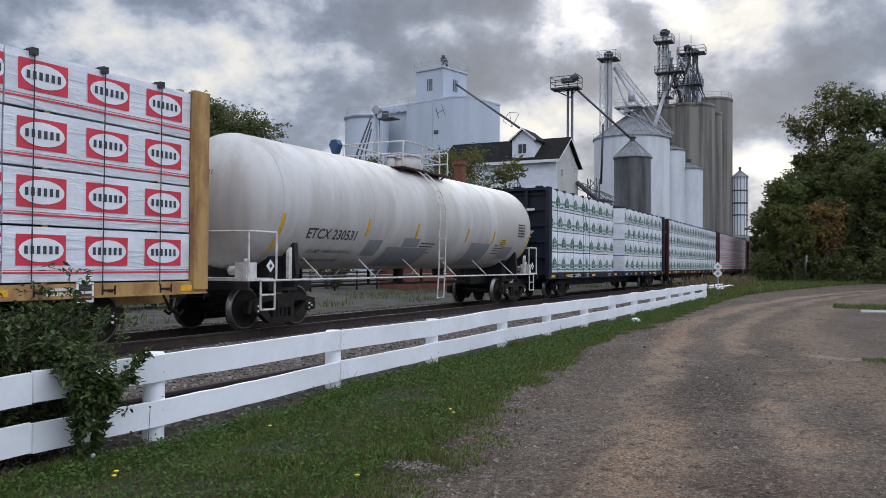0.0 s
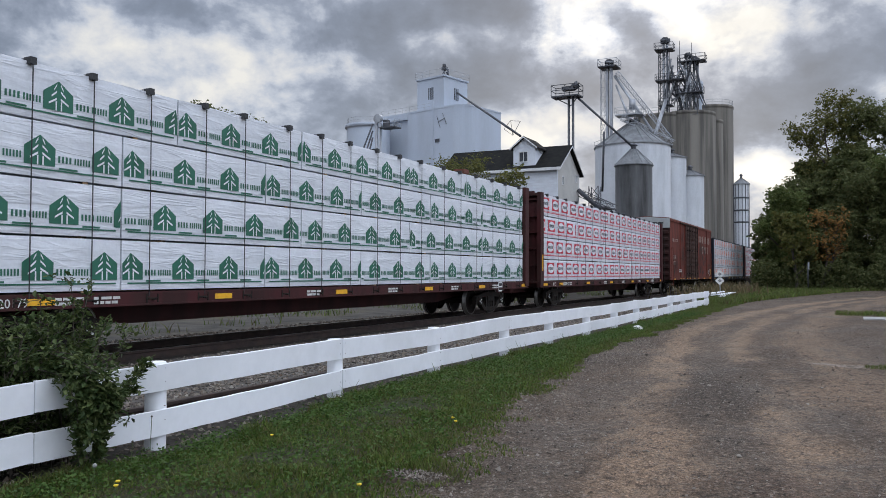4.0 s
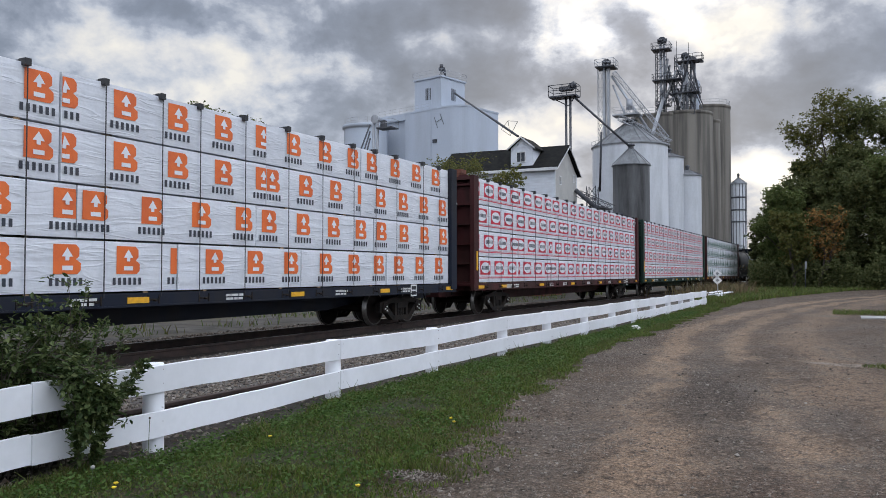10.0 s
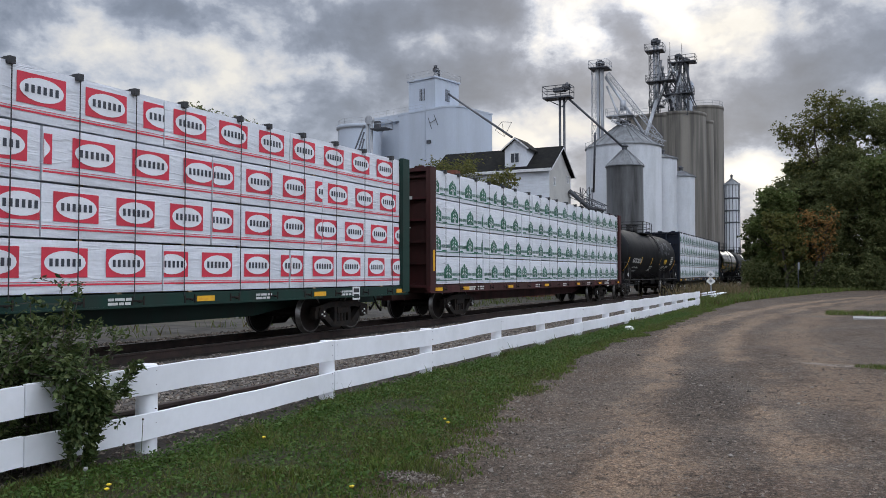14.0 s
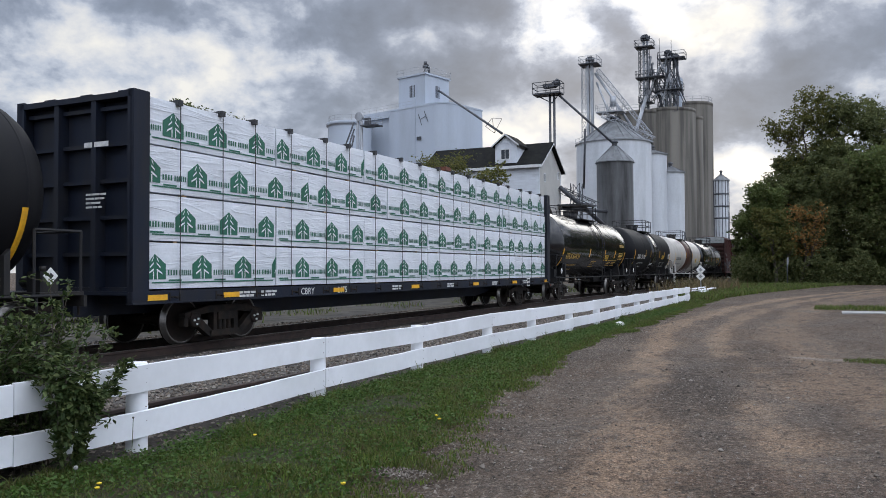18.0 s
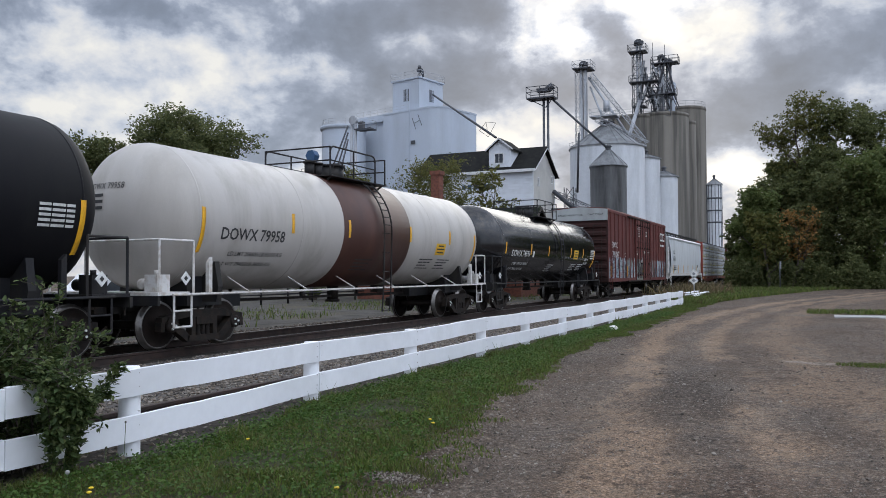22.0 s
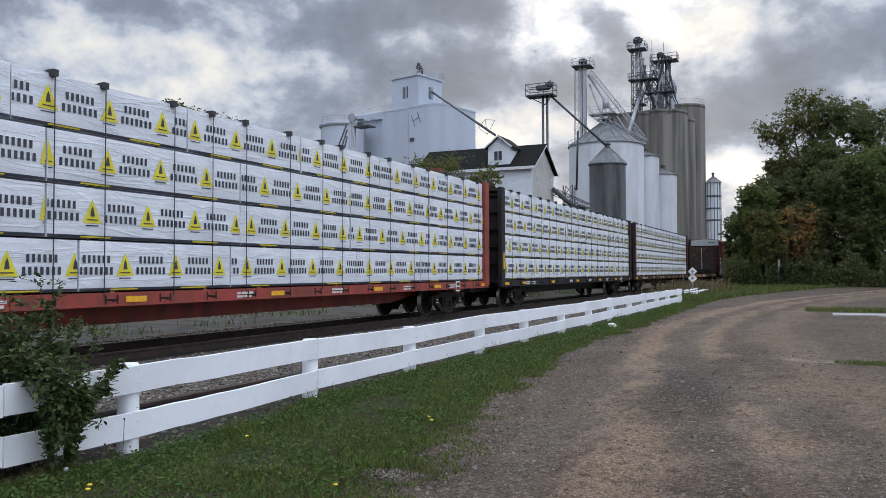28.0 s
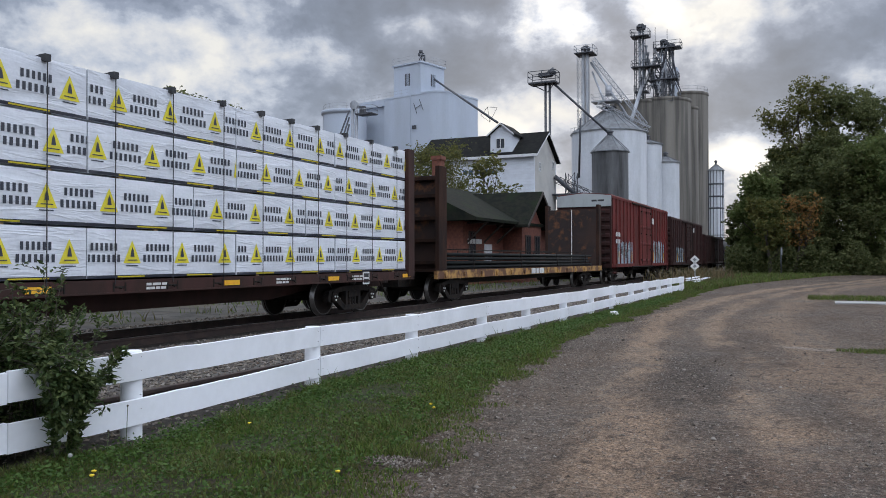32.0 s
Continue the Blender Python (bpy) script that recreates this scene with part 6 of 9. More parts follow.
verge()
sheet("ballast_bed", [-15.2, -14.4, -13.2, -11.0, -10.2, -9.2, -8.0, -7.0, -6.4, -5.6, -5.0], [-40, 0, 3, 4.5, 5.5, 6.5, 7.5, 8.5, 9.5, 20, 45, 90, 200, 420, 560],
      lambda x, y: {-15.2: -.03, -14.4: .01, -13.2: .02, -11.0: .02, -10.2: .0, -5.0: -.02}.get(x, .004) + .006 + (dip(x, y) if x > -6.6 else 0), BALLAST, "grey crushed stone ballast bed")
# one dark ground: oiled ballast of the track, shaded soil at the fence
OILED_SHADED = surf("oil_stained_shaded_ground", (0.030, 0.026, 0.023), (0.055, 0.048, 0.042), 6, 0.5, 0.9, bump=0.8, fine=26, grain=.25)
OILED_SHADED.node_tree.nodes["Principled BSDF"].inputs["Specular IOR Level"].default_value = .12
sheet("track_bed", [-13.4, -12.6, -11.6, -10.95], [-40, 0, 20, 45, 90, 200, 420, 560], lambda x, y: .034, OILED_SHADED, "oil-blackened ballast between the rails")
# dark soil strip; shade below the lower board is put into its colour
sheet("fence_foot", [-6.5, -6.25, -6.0, -5.7, -5.45, -5.2], [2.6 + .5 * i for i in range(14)] + [11, 14, 18, 24, 32, 41], lambda x, y: dip(x, y) + .018 - .03 * (x < -6.4 or x > -5.3), OILED_SHADED, "dark earth under the fence, board shade in its colour")
sheet("yard", [-60, -40, -28, -20, -15.1], [-30, 0, 20, 40, 60, 90], lambda x, y: .008, YARD, "pale gravel yard beyond the track")

# ---------------- tracks ----------------
RAIL_SIDE = surf("rusty_rail", (0.042, 0.024, 0.018), (0.026, 0.017, 0.014), 4, 0.5, 0.75, bump=0.2)
RAIL_TOP = surf("worn_rail_head", (0.20, 0.19, 0.18), (0.12, 0.10, 0.09), 4, 0.5, 0.4, metal=0.7, bump=0.05)
TIE_WOOD = surf("creosoted_tie", (0.035, 0.027, 0.022), (0.06, 0.05, 0.042), 5, 0.5, 0.9, bump=0.4)


def rail_mesh(y0, y1, shiny=True):
    bm = bmesh.new()
    prof = ((-.07, -.19), (.07, -.19), (.07, -.175), (.012, -.155), (.012, -.05), (.036, -.04), (.036, -.006), (.028, 0), (-.028, 0), (-.036, -.006), (-.036, -.04), (-.012, -.05), (-.012, -.155), (-.07, -.175))
    prism(bm, prof, 'y', y0, y1)
    bm.faces.ensure_lookup_table()
    for f in bm.faces:
        if f.calc_center_median().z > -.008:
            f.material_index = 1 if shiny else 0
    return mesh_of(bm, "rail", (RAIL_SIDE, RAIL_TOP))


def track(x, z, label, shiny):
    t = thing("railway_track", label, "track", (x, 0, z))
    for dx in (-.7535, .7535):
        for k in range(15):
            part("rail", rail_mesh(-60 + 40 * k, -20.006 + 40 * k, shiny), None, t, at=(dx, 0, 0))
    bm = bmesh.new()
    box(bm, -1.28, 1.28, -.115, .115, -.36, -.185)
    tie = mesh_of(bm, "tie", TIE_WOOD)
    for k in range(110):
        part("tie", tie, None, t, at=(random.uniform(-.04, .04), -2 + .56 * k, random.uniform(-.012, .006)))
    plate = bmesh.new()
    for dx in (-.7535, .7535):
        box(plate, dx - .17, dx + .17, -.09, .09, -.2, -.178)
    pm = mesh_of(plate, "tie_plate", RAIL_SIDE)
    for k in range(60):
        part("tie_plate", pm, None, t, at=(0, 3 + .56 * k - .4, 0))
    return t


track(TRACK_X, RAIL_Z, "main railway track with rusty rail sides and worn heads", True)
track(-7.78, 0.11, "disused siding with brown rusty rails", False)


# ---------------- loose stones and grass ----------------
def many(name, cells, faces_per, material, label, category, kind="stuff", smooth=False):
    """One mesh from an array of points (n, k, 3) with the same faces for every piece."""
    n, k, _ = cells.shape
    me = bpy.data.meshes.new(name)
    f = (np.arange(n)[:, None, None] * k + np.array(faces_per)[None]).reshape(-1, len(faces_per[0]))
    me.from_pydata(cells.reshape(-1, 3).tolist(), [], f.tolist())
    for m in (material if isinstance(material, (list, tuple)) else (material,)):
        me.materials.append(m)
    return me if not label else tagged(new(name, me), label, category, kind=kind)


def stones(rng, n, xy, size, z):
    d = np.array([(1, 0, 0), (-1, 0, 0), (0, 1, 0), (0, -1, 0), (0, 0, 1), (0, 0, -1)], float)
    c = d[None] * rng.uniform(.45, 1.15, (n, 6, 1)) + rng.uniform(-.28, .28, (n, 6, 3))
    c *= (size * rng.uniform(.5, 1.35, n))[:, None, None]
    c[:, :, 2] *= .75
    c[:, :, :2] += xy[:, None, :]
    c[:, :, 2] += (np.broadcast_to(z, n) + size * .25)[:, None]
    return c


OCTA = [(0, 2, 4), (2, 1, 4), (1, 3, 4), (3, 0, 4), (2, 0, 5), (1, 2, 5), (3, 1, 5), (0, 3, 5)]


def island_material(name, cols, rough=0.9, through_light=0.0, dry=None):
    """Colour by piece, for stones, blades and leaves; leaves let some light through."""
    m = bpy.data.materials.new(name)
    m.use_nodes = True
    nt = m.node_tree
    bs = nt.nodes["Principled BSDF"]
    g = nt.nodes.new("ShaderNodeNewGeometry")
    r = nt.nodes.new("ShaderNodeValToRGB")
    el = r.color_ramp.elements
    el[0].position, el[0].color = 0, (*cols[0], 1)
    el[1].position, el[1].color = 1, (*cols[-1], 1)
    for k, c in enumerate(cols[1:-1]):
        e = el.new((k + 1) / (len(cols) - 1))
        e.color = (*c, 1)
    nt.links.new(g.outputs["Random Per Island"], r.inputs[0])
    col = r.outputs[0]
    if dry:
        # dry and yellowing patches a pace or two wide
        co, nz = nt.nodes.new("ShaderNodeTexCoord"), nt.nodes.new("ShaderNodeTexNoise")
        nz.inputs["Scale"].default_value, nz.inputs["Detail"].default_value = 1.5, 5
        nt.links.new(co.outputs["Object"], nz.inputs["Vector"])
        mr, mc = nt.nodes.new("ShaderNodeMapRange"), nt.nodes.new("ShaderNodeMix")
        mr.inputs[1].default_value, mr.inputs[2].default_value, mr.inputs[4].default_value = .48, .68, .42
        mc.data_type = 'RGBA'
        mc.inputs["B"].default_value = (*dry, 1)
        nt.links.new(nz.outputs[0], mr.inputs[0])
        nt.links.new(mr.outputs[0], mc.inputs["Factor"])
        nt.links.new(col, mc.inputs["A"])
        col = mc.outputs["Result"]
    nt.links.new(col, bs.inputs["Base Color"])
    bs.inputs["Roughness"].default_value = rough
    bs.inputs["Specular IOR Level"].default_value = .22
    if through_light:
        tr = nt.nodes.new("ShaderNodeBsdfTranslucent")
        nt.links.new(col, tr.inputs[0])
        mx = nt.nodes.new("ShaderNodeMixShader")
        mx.inputs[0].default_value = through_light
        nt.links.new(bs.outputs[0], mx.inputs[1])
        nt.links.new(tr.outputs[0], mx.inputs[2])
        nt.links.new(mx.outputs[0], nt.nodes["Material Output"].inputs[0])
    return m


STONE = island_material("crushed_stone", ((0.045, 0.041, 0.038), (0.11, 0.094, 0.080), (0.18, 0.152, 0.122), (0.26, 0.235, 0.205), (0.125, 0.090, 0.066)))
PEBBLE = island_material("road_pebbles", ((0.05, 0.044, 0.038), (0.14, 0.118, 0.098), (0.26, 0.228, 0.195), (0.105, 0.083, 0.067), (0.31, 0.28, 0.245)))
BLADE = island_material("grass_blades", ((0.032, 0.052, 0.010), (0.068, 0.112, 0.019), (0.145, 0.195, 0.038), (0.044, 0.076, 0.014), (0.125, 0.135, 0.038), (0.12, 0.09, 0.048)), .6, .3, (0.085, 0.078, 0.034))
WEED = island_material("broad_weed_leaves", ((0.036, 0.072, 0.014), (0.060, 0.110, 0.022), (0.085, 0.14, 0.03)), .6, .3)
npr = np.random.default_rng(7)


def strew():
    n = 34000
    y = 2.5 + 34 * npr.random(n) ** 1.4
    x = -5.0 - 6.05 * npr.random(n)
    keep = ((x < -6.2) | (npr.random(n) < .4)) & (np.abs(x + 7.03) > .09) & (np.abs(x + 8.53) > .09) & (x < np.interp(y, *zip(*FX)) + np.interp(y, (0, 4.9, 5.5, 6.3, 7.5, 9, 16), (-.2, .05, .45, .52, .34, .08, -.3)))
    xy = np.stack([x, y], 1)[keep]
    many("ballast_stones", stones(npr, len(xy), xy, .034, np.array([.012 + (dip(a, b) if a > -6.4 else 0) for a, b in xy])), OCTA, STONE, "loose grey and tan ballast stones", "stones")
    n = 5000
    y = 2 + 40 * npr.random(n) ** 1.3
    x = -15.1 + 1.7 * npr.random(n)
    xy = np.stack([x, y], 1)
    many("ballast_stones", stones(npr, n, xy, .04, .02), OCTA, STONE, "loose stones beyond the rails", "stones")
    a, q = npr.uniform(0, 2 * np.pi, 420), npr.random(420) ** .7
    xy = np.stack([-3.0 + .26 * q * np.cos(a), 5.5 + .16 * q * np.sin(a)], 1)
    many("gravel_patch", stones(npr, 420, xy, .009, .042), OCTA, PEBBLE, "bare patch of small stones in the grass", "stones")
    n = 74000
    y = 2.2 + 26 * npr.random(n) ** 1.7
    x = np.array([edge(v) for v in y]) - .35 + 9.5 * npr.random(n) ** 1.25
    # swept wheel tracks, and stony heaps at the edge and in the middle
    lane = x - np.interp(y, *zip(*LANE))
    swept = np.maximum(np.exp(-(lane / .30) ** 2), np.exp(-((lane - 1.25) / .34) ** 2))
    clump = np.array([noise.noise(Vector((a * 1.1, b * .6, 4.0))) + .5 * noise.noise(Vector((a * 4.1, b * 3.0, 1.0))) for a, b in zip(x, y)])
    stony = np.exp(-(((x + 1.5) / .7) ** 2 + ((y - 12) / 2.6) ** 2)) + np.exp(-((x - np.interp(y, *zip(*EDGE)) - .1) / .5) ** 2)
    keep = npr.random(n) < np.clip(.42 + .55 * clump + .75 * stony - .45 * swept, .03, 1)
    x, y = x[keep], y[keep]
    n = len(x)
    z = np.array([road_z(a, b) for a, b in zip(x, y)])
    many("road_stones", stones(npr, n, np.stack([x, y], 1), .0095 * (1 + .5 * (npr.random(n) > .7) + 1.5 * (npr.random(n) > .965)), z), OCTA, PEBBLE, "small loose stones on the gravel", "stones")


def blades(n, xy, hgt, wid, z):
    a = npr.uniform(0, 2 * np.pi, n)
    lean = npr.normal(0, .45, (n, 2)) * hgt[:, None]
    d = np.stack([np.cos(a), np.sin(a)], 1) * wid[:, None]
    c = np.zeros((n, 5, 3))
    c[:, 0, :2], c[:, 1, :2] = xy - d, xy + d
    c[:, 2, :2], c[:, 3, :2] = xy + d * .7 + lean * .45, xy - d * .7 + lean * .45
    c[:, 4, :2] = xy + lean * 1.1
    z = np.broadcast_to(z, n)
    c[:, :2, 2] = z[:, None]
    c[:, 2:4, 2] = (z + hgt * .6)[:, None]
    c[:, 4, 2] = z + hgt
    return c


def grass():
    # strip beside the fence, thinning to the road
    n = 270000
    y = 1.8 + 43 * npr.random(n) ** 1.9
    e = np.interp(y, *zip(*EDGE))
    u = npr.random(n)
    wav = np.array([.26 * noise.noise(Vector((b * .9, 4.4, 0))) + .2 * noise.noise(Vector((b * 2.9, 8.4, 0))) for b in y])
    x0 = np.interp(y, *zip(*FX)) + np.interp(y, (0, 4.9, 5.5, 6.3, 7.5, 9, 16, 41), (-.1, .04, .38, .42, .26, .16, .14, .05))
    x = x0 + (e + .28 + wav - x0) * u
    thick = np.array([noise.noise(Vector((a * 1.3, b * 1.3, 2.0))) + .6 * noise.noise(Vector((a * 4, b * 4, 7.0))) for a, b in zip(x, y)])
    bare = np.hypot((x + 3.0) / .27, (y - 5.5) / .17)
    keep = (thick > -.85 + 1.05 * np.clip((u - .66) / .34, 0, 1)) & (npr.random(n) > np.clip((u - .66) * 2.7, 0, .93)) & (bare > 1)
    x, y, thick, u = x[keep], y[keep], thick[keep], u[keep]
    h = (.018 + .035 * npr.random(len(x)) + .085 * np.clip(thick + .05, 0, 1)) * np.interp(u, (.5, .95), (1, .55)) * np.clip(1 + (npr.random(len(x)) > .97) * .9, 1, 2)
    h *= np.where(x < -5.3, 1.35, 1.0)
    c = blades(len(x), np.stack([x, y], 1), h, .0035 + .0022 * npr.random(len(x)) + .00025 * y, np.array([.02 + dip(a, b) for a, b in zip(x, y)]))
    me = many("grass", c, [(0, 1, 2), (0, 2, 3), (3, 2, 4)], BLADE, "", "")
    tagged(new("grass", me), "short green grass with dry brown blades", "grass", kind="stuff")
    # far field and bank
    n = 30000
    y = 42 + 75 * npr.random(n)
    e = np.interp(y, *zip(*EDGE))
    x0 = np.interp(y, (42, 55, 160), (-6.3, -9.3, -9.6))
    x = x0 + (np.minimum(e, 14) - x0) * npr.random(n)
    h = .12 + .22 * npr.random(n)
    me = many("grass", blades(n, np.stack([x, y], 1), h, .02 + .015 * npr.random(n), .01), [(0, 1, 2), (0, 2, 3), (3, 2, 4)], BLADE, "", "")
    tagged(new("grass", me), "longer grass of the far bank", "grass", kind="stuff")
    # broad-leaved weeds in tufts
    tufts = 1700
    ty = 2.2 + 30 * npr.random(tufts) ** 1.6
    te = np.interp(ty, *zip(*EDGE))
    tx = np.where(npr.random(tufts) < .3, -5.35 + .25 * npr.normal(0, .5, tufts), -5.6 + (te + 5.4) * npr.random(tufts))
    cells = []
    for a, b in zip(tx, ty):
        k = npr.integers(14, 40)
        p = np.stack([a + npr.normal(0, .10, k), b + npr.normal(0, .10, k), dip(a, b) + .035 + .11 * npr.random(k)], 1)
        cells.append(leaf_quads(p, .010 + .013 * npr.random(k), flat=.7))
    me = many("weeds", np.concatenate(cells), [(0, 1, 2), (0, 2, 3)], WEED, "", "")
    tagged(new("weeds", me), "low broad-leaved weeds in the grass", "weeds", kind="stuff")


def leaf_quads(p, size, flat=.35, droop=0.0):
    """Pointed leaves (n, 4, 3) round the points p."""
    n = len(p)
    d = npr.normal(0, 1, (n, 3))
    d[:, 2] = d[:, 2] * (1 - flat) - droop
    d /= np.linalg.norm(d, axis=1)[:, None]
    w = npr.normal(0, 1, (n, 3))
    w -= (w * d).sum(1)[:, None] * d
    w /= np.linalg.norm(w, axis=1)[:, None]
    s = np.broadcast_to(size, n)[:, None]
    return np.stack([p - d * s, p + w * s * .55, p + d * s * 1.1, p - w * s * .55], 1)


strew()
grass()

# ---------------- white fence ----------------
FENCE_PAINT = surf("white_fence_paint", (0.82, 0.83, 0.86), (0.74, 0.75, 0.77), 1.2, 0.33, 0.55, bump=0.04, fine=12, grain=.02,  third=(0.70, 0.71, 0.73))


def fence_x(y):
    return float(np.interp(y, *zip(*FX)))


def nail_mesh():
    bm = bmesh.new()
    rod(bm, (0, 0, 0), (.018, 0, 0), .0035, 6)
    return mesh_of(bm, "nail", RUSTY)


NAIL = nail_mesh()


def fence():
    fn = thing("board_fence", "white painted two-board fence on round posts", "fence")
    posts = [-3.2, -.3, 2.6, 5.66, 8.66, 11.42, 14.40, 17.0, 19.9, 22.7, 25.5, 28.4, 31.2, 34.0, 36.9, 40.5]
    rng = random.Random(3)
    for y in posts:
        bm = bmesh.new()
        r = .10
        top = .742 + rng.uniform(-.012, .014)
        lathe(bm, [(r, -.25), (r * 1.01, .3), (r * .97, top - .015), (r * .9, top), (.001, top + .004)], 'z', 18)
        part("post", bm, FENCE_PAINT, fn, at=(fence_x(y) - .06, y, 0))
    spans = [(-3.2, 2.6), (2.6, 4.3), (4.3, 8.66), (8.66, 14.40), (14.40, 19.9), (19.9, 25.5), (25.5, 31.2), (31.2, 36.9), (36.9, 40.6)]
    for i, (a, b) in enumerate(spans):
        for lo, hi, sag in ((.135, .38, (-.068, -.066, -.026, -.004, .004, 0)), (.492, .748, (-.030, -.004, .004, -.008, .028, .006))):
            bm = bmesh.new()
            n = 14
            da, db = rng.uniform(-.008, .008), rng.uniform(-.008, .008)
            rows_ = []
            for k in range(n + 1):
                u = k / n
                y = a + .003 + (b - a - .006) * u
                z = da + (db - da) * u - .012 * math.sin(math.pi * u) * rng.uniform(.6, 1.2) + float(np.interp(y, (4, 5.8, 8.7, 11.5, 14.5, 20), sag))
                x = fence_x(y) + .03 + .006 * math.sin(3 * u + i)
                w = .006 * noise.noise(Vector((y * 2, lo * 9, i)))
                rows_.append([bm.verts.new(p) for p in ((x, y, lo + z + w), (x + .032, y, lo + z + w + .004), (x + .034, y, hi + z - .004 + w), (x, y, hi + z + w))])
            for r0, r1 in zip(rows_, rows_[1:]):
                for k in range(4):
                    bm.faces.new((r0[k], r0[(k + 1) % 4], r1[(k + 1) % 4], r1[k]))
            bm.faces.new(rows_[0])
            bm.faces.new(rows_[-1][::-1])
            bd = part("board", bm, FENCE_PAINT, fn)
            for y in posts:
                if a - .01 <= y <= b + .01:
                    for dz in (.07, .2):
                        yy = min(max(y, a + .05), b - .05)
                        part("nail", NAIL, None, bd, at=(fence_x(yy) + .05, yy, lo + dz))


fence()

# ---------------- grain elevators and mill beyond the track ----------------
PAINTED = surf("white_painted_concrete", (0.47, 0.52, 0.595), (0.42, 0.46, 0.52), 0.25, 0.42, 0.8, bump=0.06, fine=6, streak=5, grain=.03)
CONCRETE = surf("weathered_concrete", (0.195, 0.180, 0.155), (0.095, 0.088, 0.078), 0.9, 0.45, 0.9, bump=0.15, fine=5, streak=20, third=(0.23, 0.212, 0.182), sharp=.2)
WHITE_STEEL = surf("white_bin_steel", (0.60, 0.62, 0.65), (0.48, 0.50, 0.52), 0.4, 0.42, 0.5, metal=0.0, bump=0.1, fine=5, streak=5)
GALV = surf("galvanised_steel", (0.42, 0.44, 0.47), (0.30, 0.31, 0.33), 0.8, 0.45, 0.45, metal=0.5, bump=0.1, fine=8, streak=4)
ROOF_STEEL = surf("weathered_roof_steel", (0.20, 0.21, 0.22), (0.13, 0.135, 0.14), 0.8, 0.45, 0.55, metal=0.2, bump=0.1, fine=8)
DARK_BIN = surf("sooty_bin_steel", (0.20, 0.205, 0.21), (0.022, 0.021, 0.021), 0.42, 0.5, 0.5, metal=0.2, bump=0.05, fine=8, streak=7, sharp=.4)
DARK_STEEL = surf("dark_structural_steel", (0.06, 0.065, 0.075), (0.10, 0.10, 0.11), 1.2, 0.45, 0.55, metal=0.3, bump=0.1)
MILL_WHITE = surf("white_clapboard", (0.64, 0.67, 0.72), (0.54, 0.56, 0.60), 0.5, 0.4, 0.7, bump=0.1, fine=9)
MILL_CREAM = surf("cream_gable_siding", (0.46, 0.45, 0.42), (0.40, 0.39, 0.37), 0.5, 0.4, 0.75, bump=0.1, fine=9)
SHINGLE = surf("dark_roof_shingles", (0.010, 0.010, 0.0105), (0.019, 0.019, 0.017), 1.5, 0.5, 0.9, bump=0.3, fine=14)
GLASS = surf("dark_window_glass", (0.03, 0.035, 0.045), (0.05, 0.055, 0.06), 1, 0.4, 0.12, bump=0.0)
TRIM = surf("white_trim", (0.66, 0.67, 0.68), (0.55, 0.55, 0.55), 2, 0.4, 0.6, bump=0.05)
BLUE_STEEL = surf("blue_machine_paint", (0.02, 0.07, 0.17), (0.03, 0.08, 0.15), 2, 0.4, 0.5, bump=0.05)
BRICK = surf("red_brick", (0.19, 0.068, 0.042), (0.12, 0.045, 0.032), 6, 0.5, 0.85, bump=0.3, fine=40)


def window(parent, x, y, z, w, h, face, name="window", frame_material=None):
    """A pane in a frame on a wall; face: 'y' looks to -y, 'x' looks to +x."""
    bm = bmesh.new()
    f = .09
    if face == 'y':
        for a in ((x - w / 2 - f, x - w / 2, z - f, z + h + f), (x + w / 2, x + w / 2 + f, z - f, z + h + f), (x - w / 2, x + w / 2, z - f, z), (x - w / 2, x + w / 2, z + h, z + h + f), (x - .03, x + .03, z, z + h)):
            box(bm, a[0], a[1], y - .07, y + .03, a[2], a[3])
    else:
        for a in ((y - w / 2 - f, y - w / 2, z - f, z + h + f), (y + w / 2, y + w / 2 + f, z - f, z + h + f), (y - w / 2, y + w / 2, z - f, z), (y - w / 2, y + w / 2, z + h, z + h + f), (y - .03, y + .03, z, z + h)):
            box(bm, x - .03, x + .07, a[0], a[1], a[2], a[3])
    fr = part(name, bm, frame_material or TRIM, parent)
    bm = bmesh.new()
    if face == 'y':
        box(bm, x - w / 2, x + w / 2, y - .02, y + .01, z, z + h)
    else:
        box(bm, x - .01, x + .02, y - w / 2, y + w / 2, z, z + h)
    part("pane", bm, GLASS, fr)
    return fr


def cylinder_part(name, parent, x, y, r, z0, z1, material, n=40, rim=.25, label=""):
    bm = bmesh.new()
    lathe(bm, [(r, z0), (r, z0 + .5), (r, z1 - .8), (r, z1 - .52), (r + rim * .3, z1 - .48), (r + rim * .3, z1 - .02), (r + rim * .3 - .02, z1), (.01, z1 + .05)], 'z', n, 0, (x, y, 0))
    return part(name, bm, material, parent, label)


def railing(parent, pts, z, h=1.1, material=None, name="railing", r=.03):
    bm = bmesh.new()
    for a, b in zip(pts, pts[1:]):
        for dz in (h * .5, h):
            rod(bm, (a[0], a[1], z + dz), (b[0], b[1], z + dz), r, 5)
        k = max(1, round(math.dist(a, b) / 1.6))
        for i in range(k + 1):
            u = i / k
            p = (a[0] + (b[0] - a[0]) * u, a[1] + (b[1] - a[1]) * u)
            rod(bm, (p[0], p[1], z), (p[0], p[1], z + h), r, 5)
    return part(name, bm, material or GALV, parent)


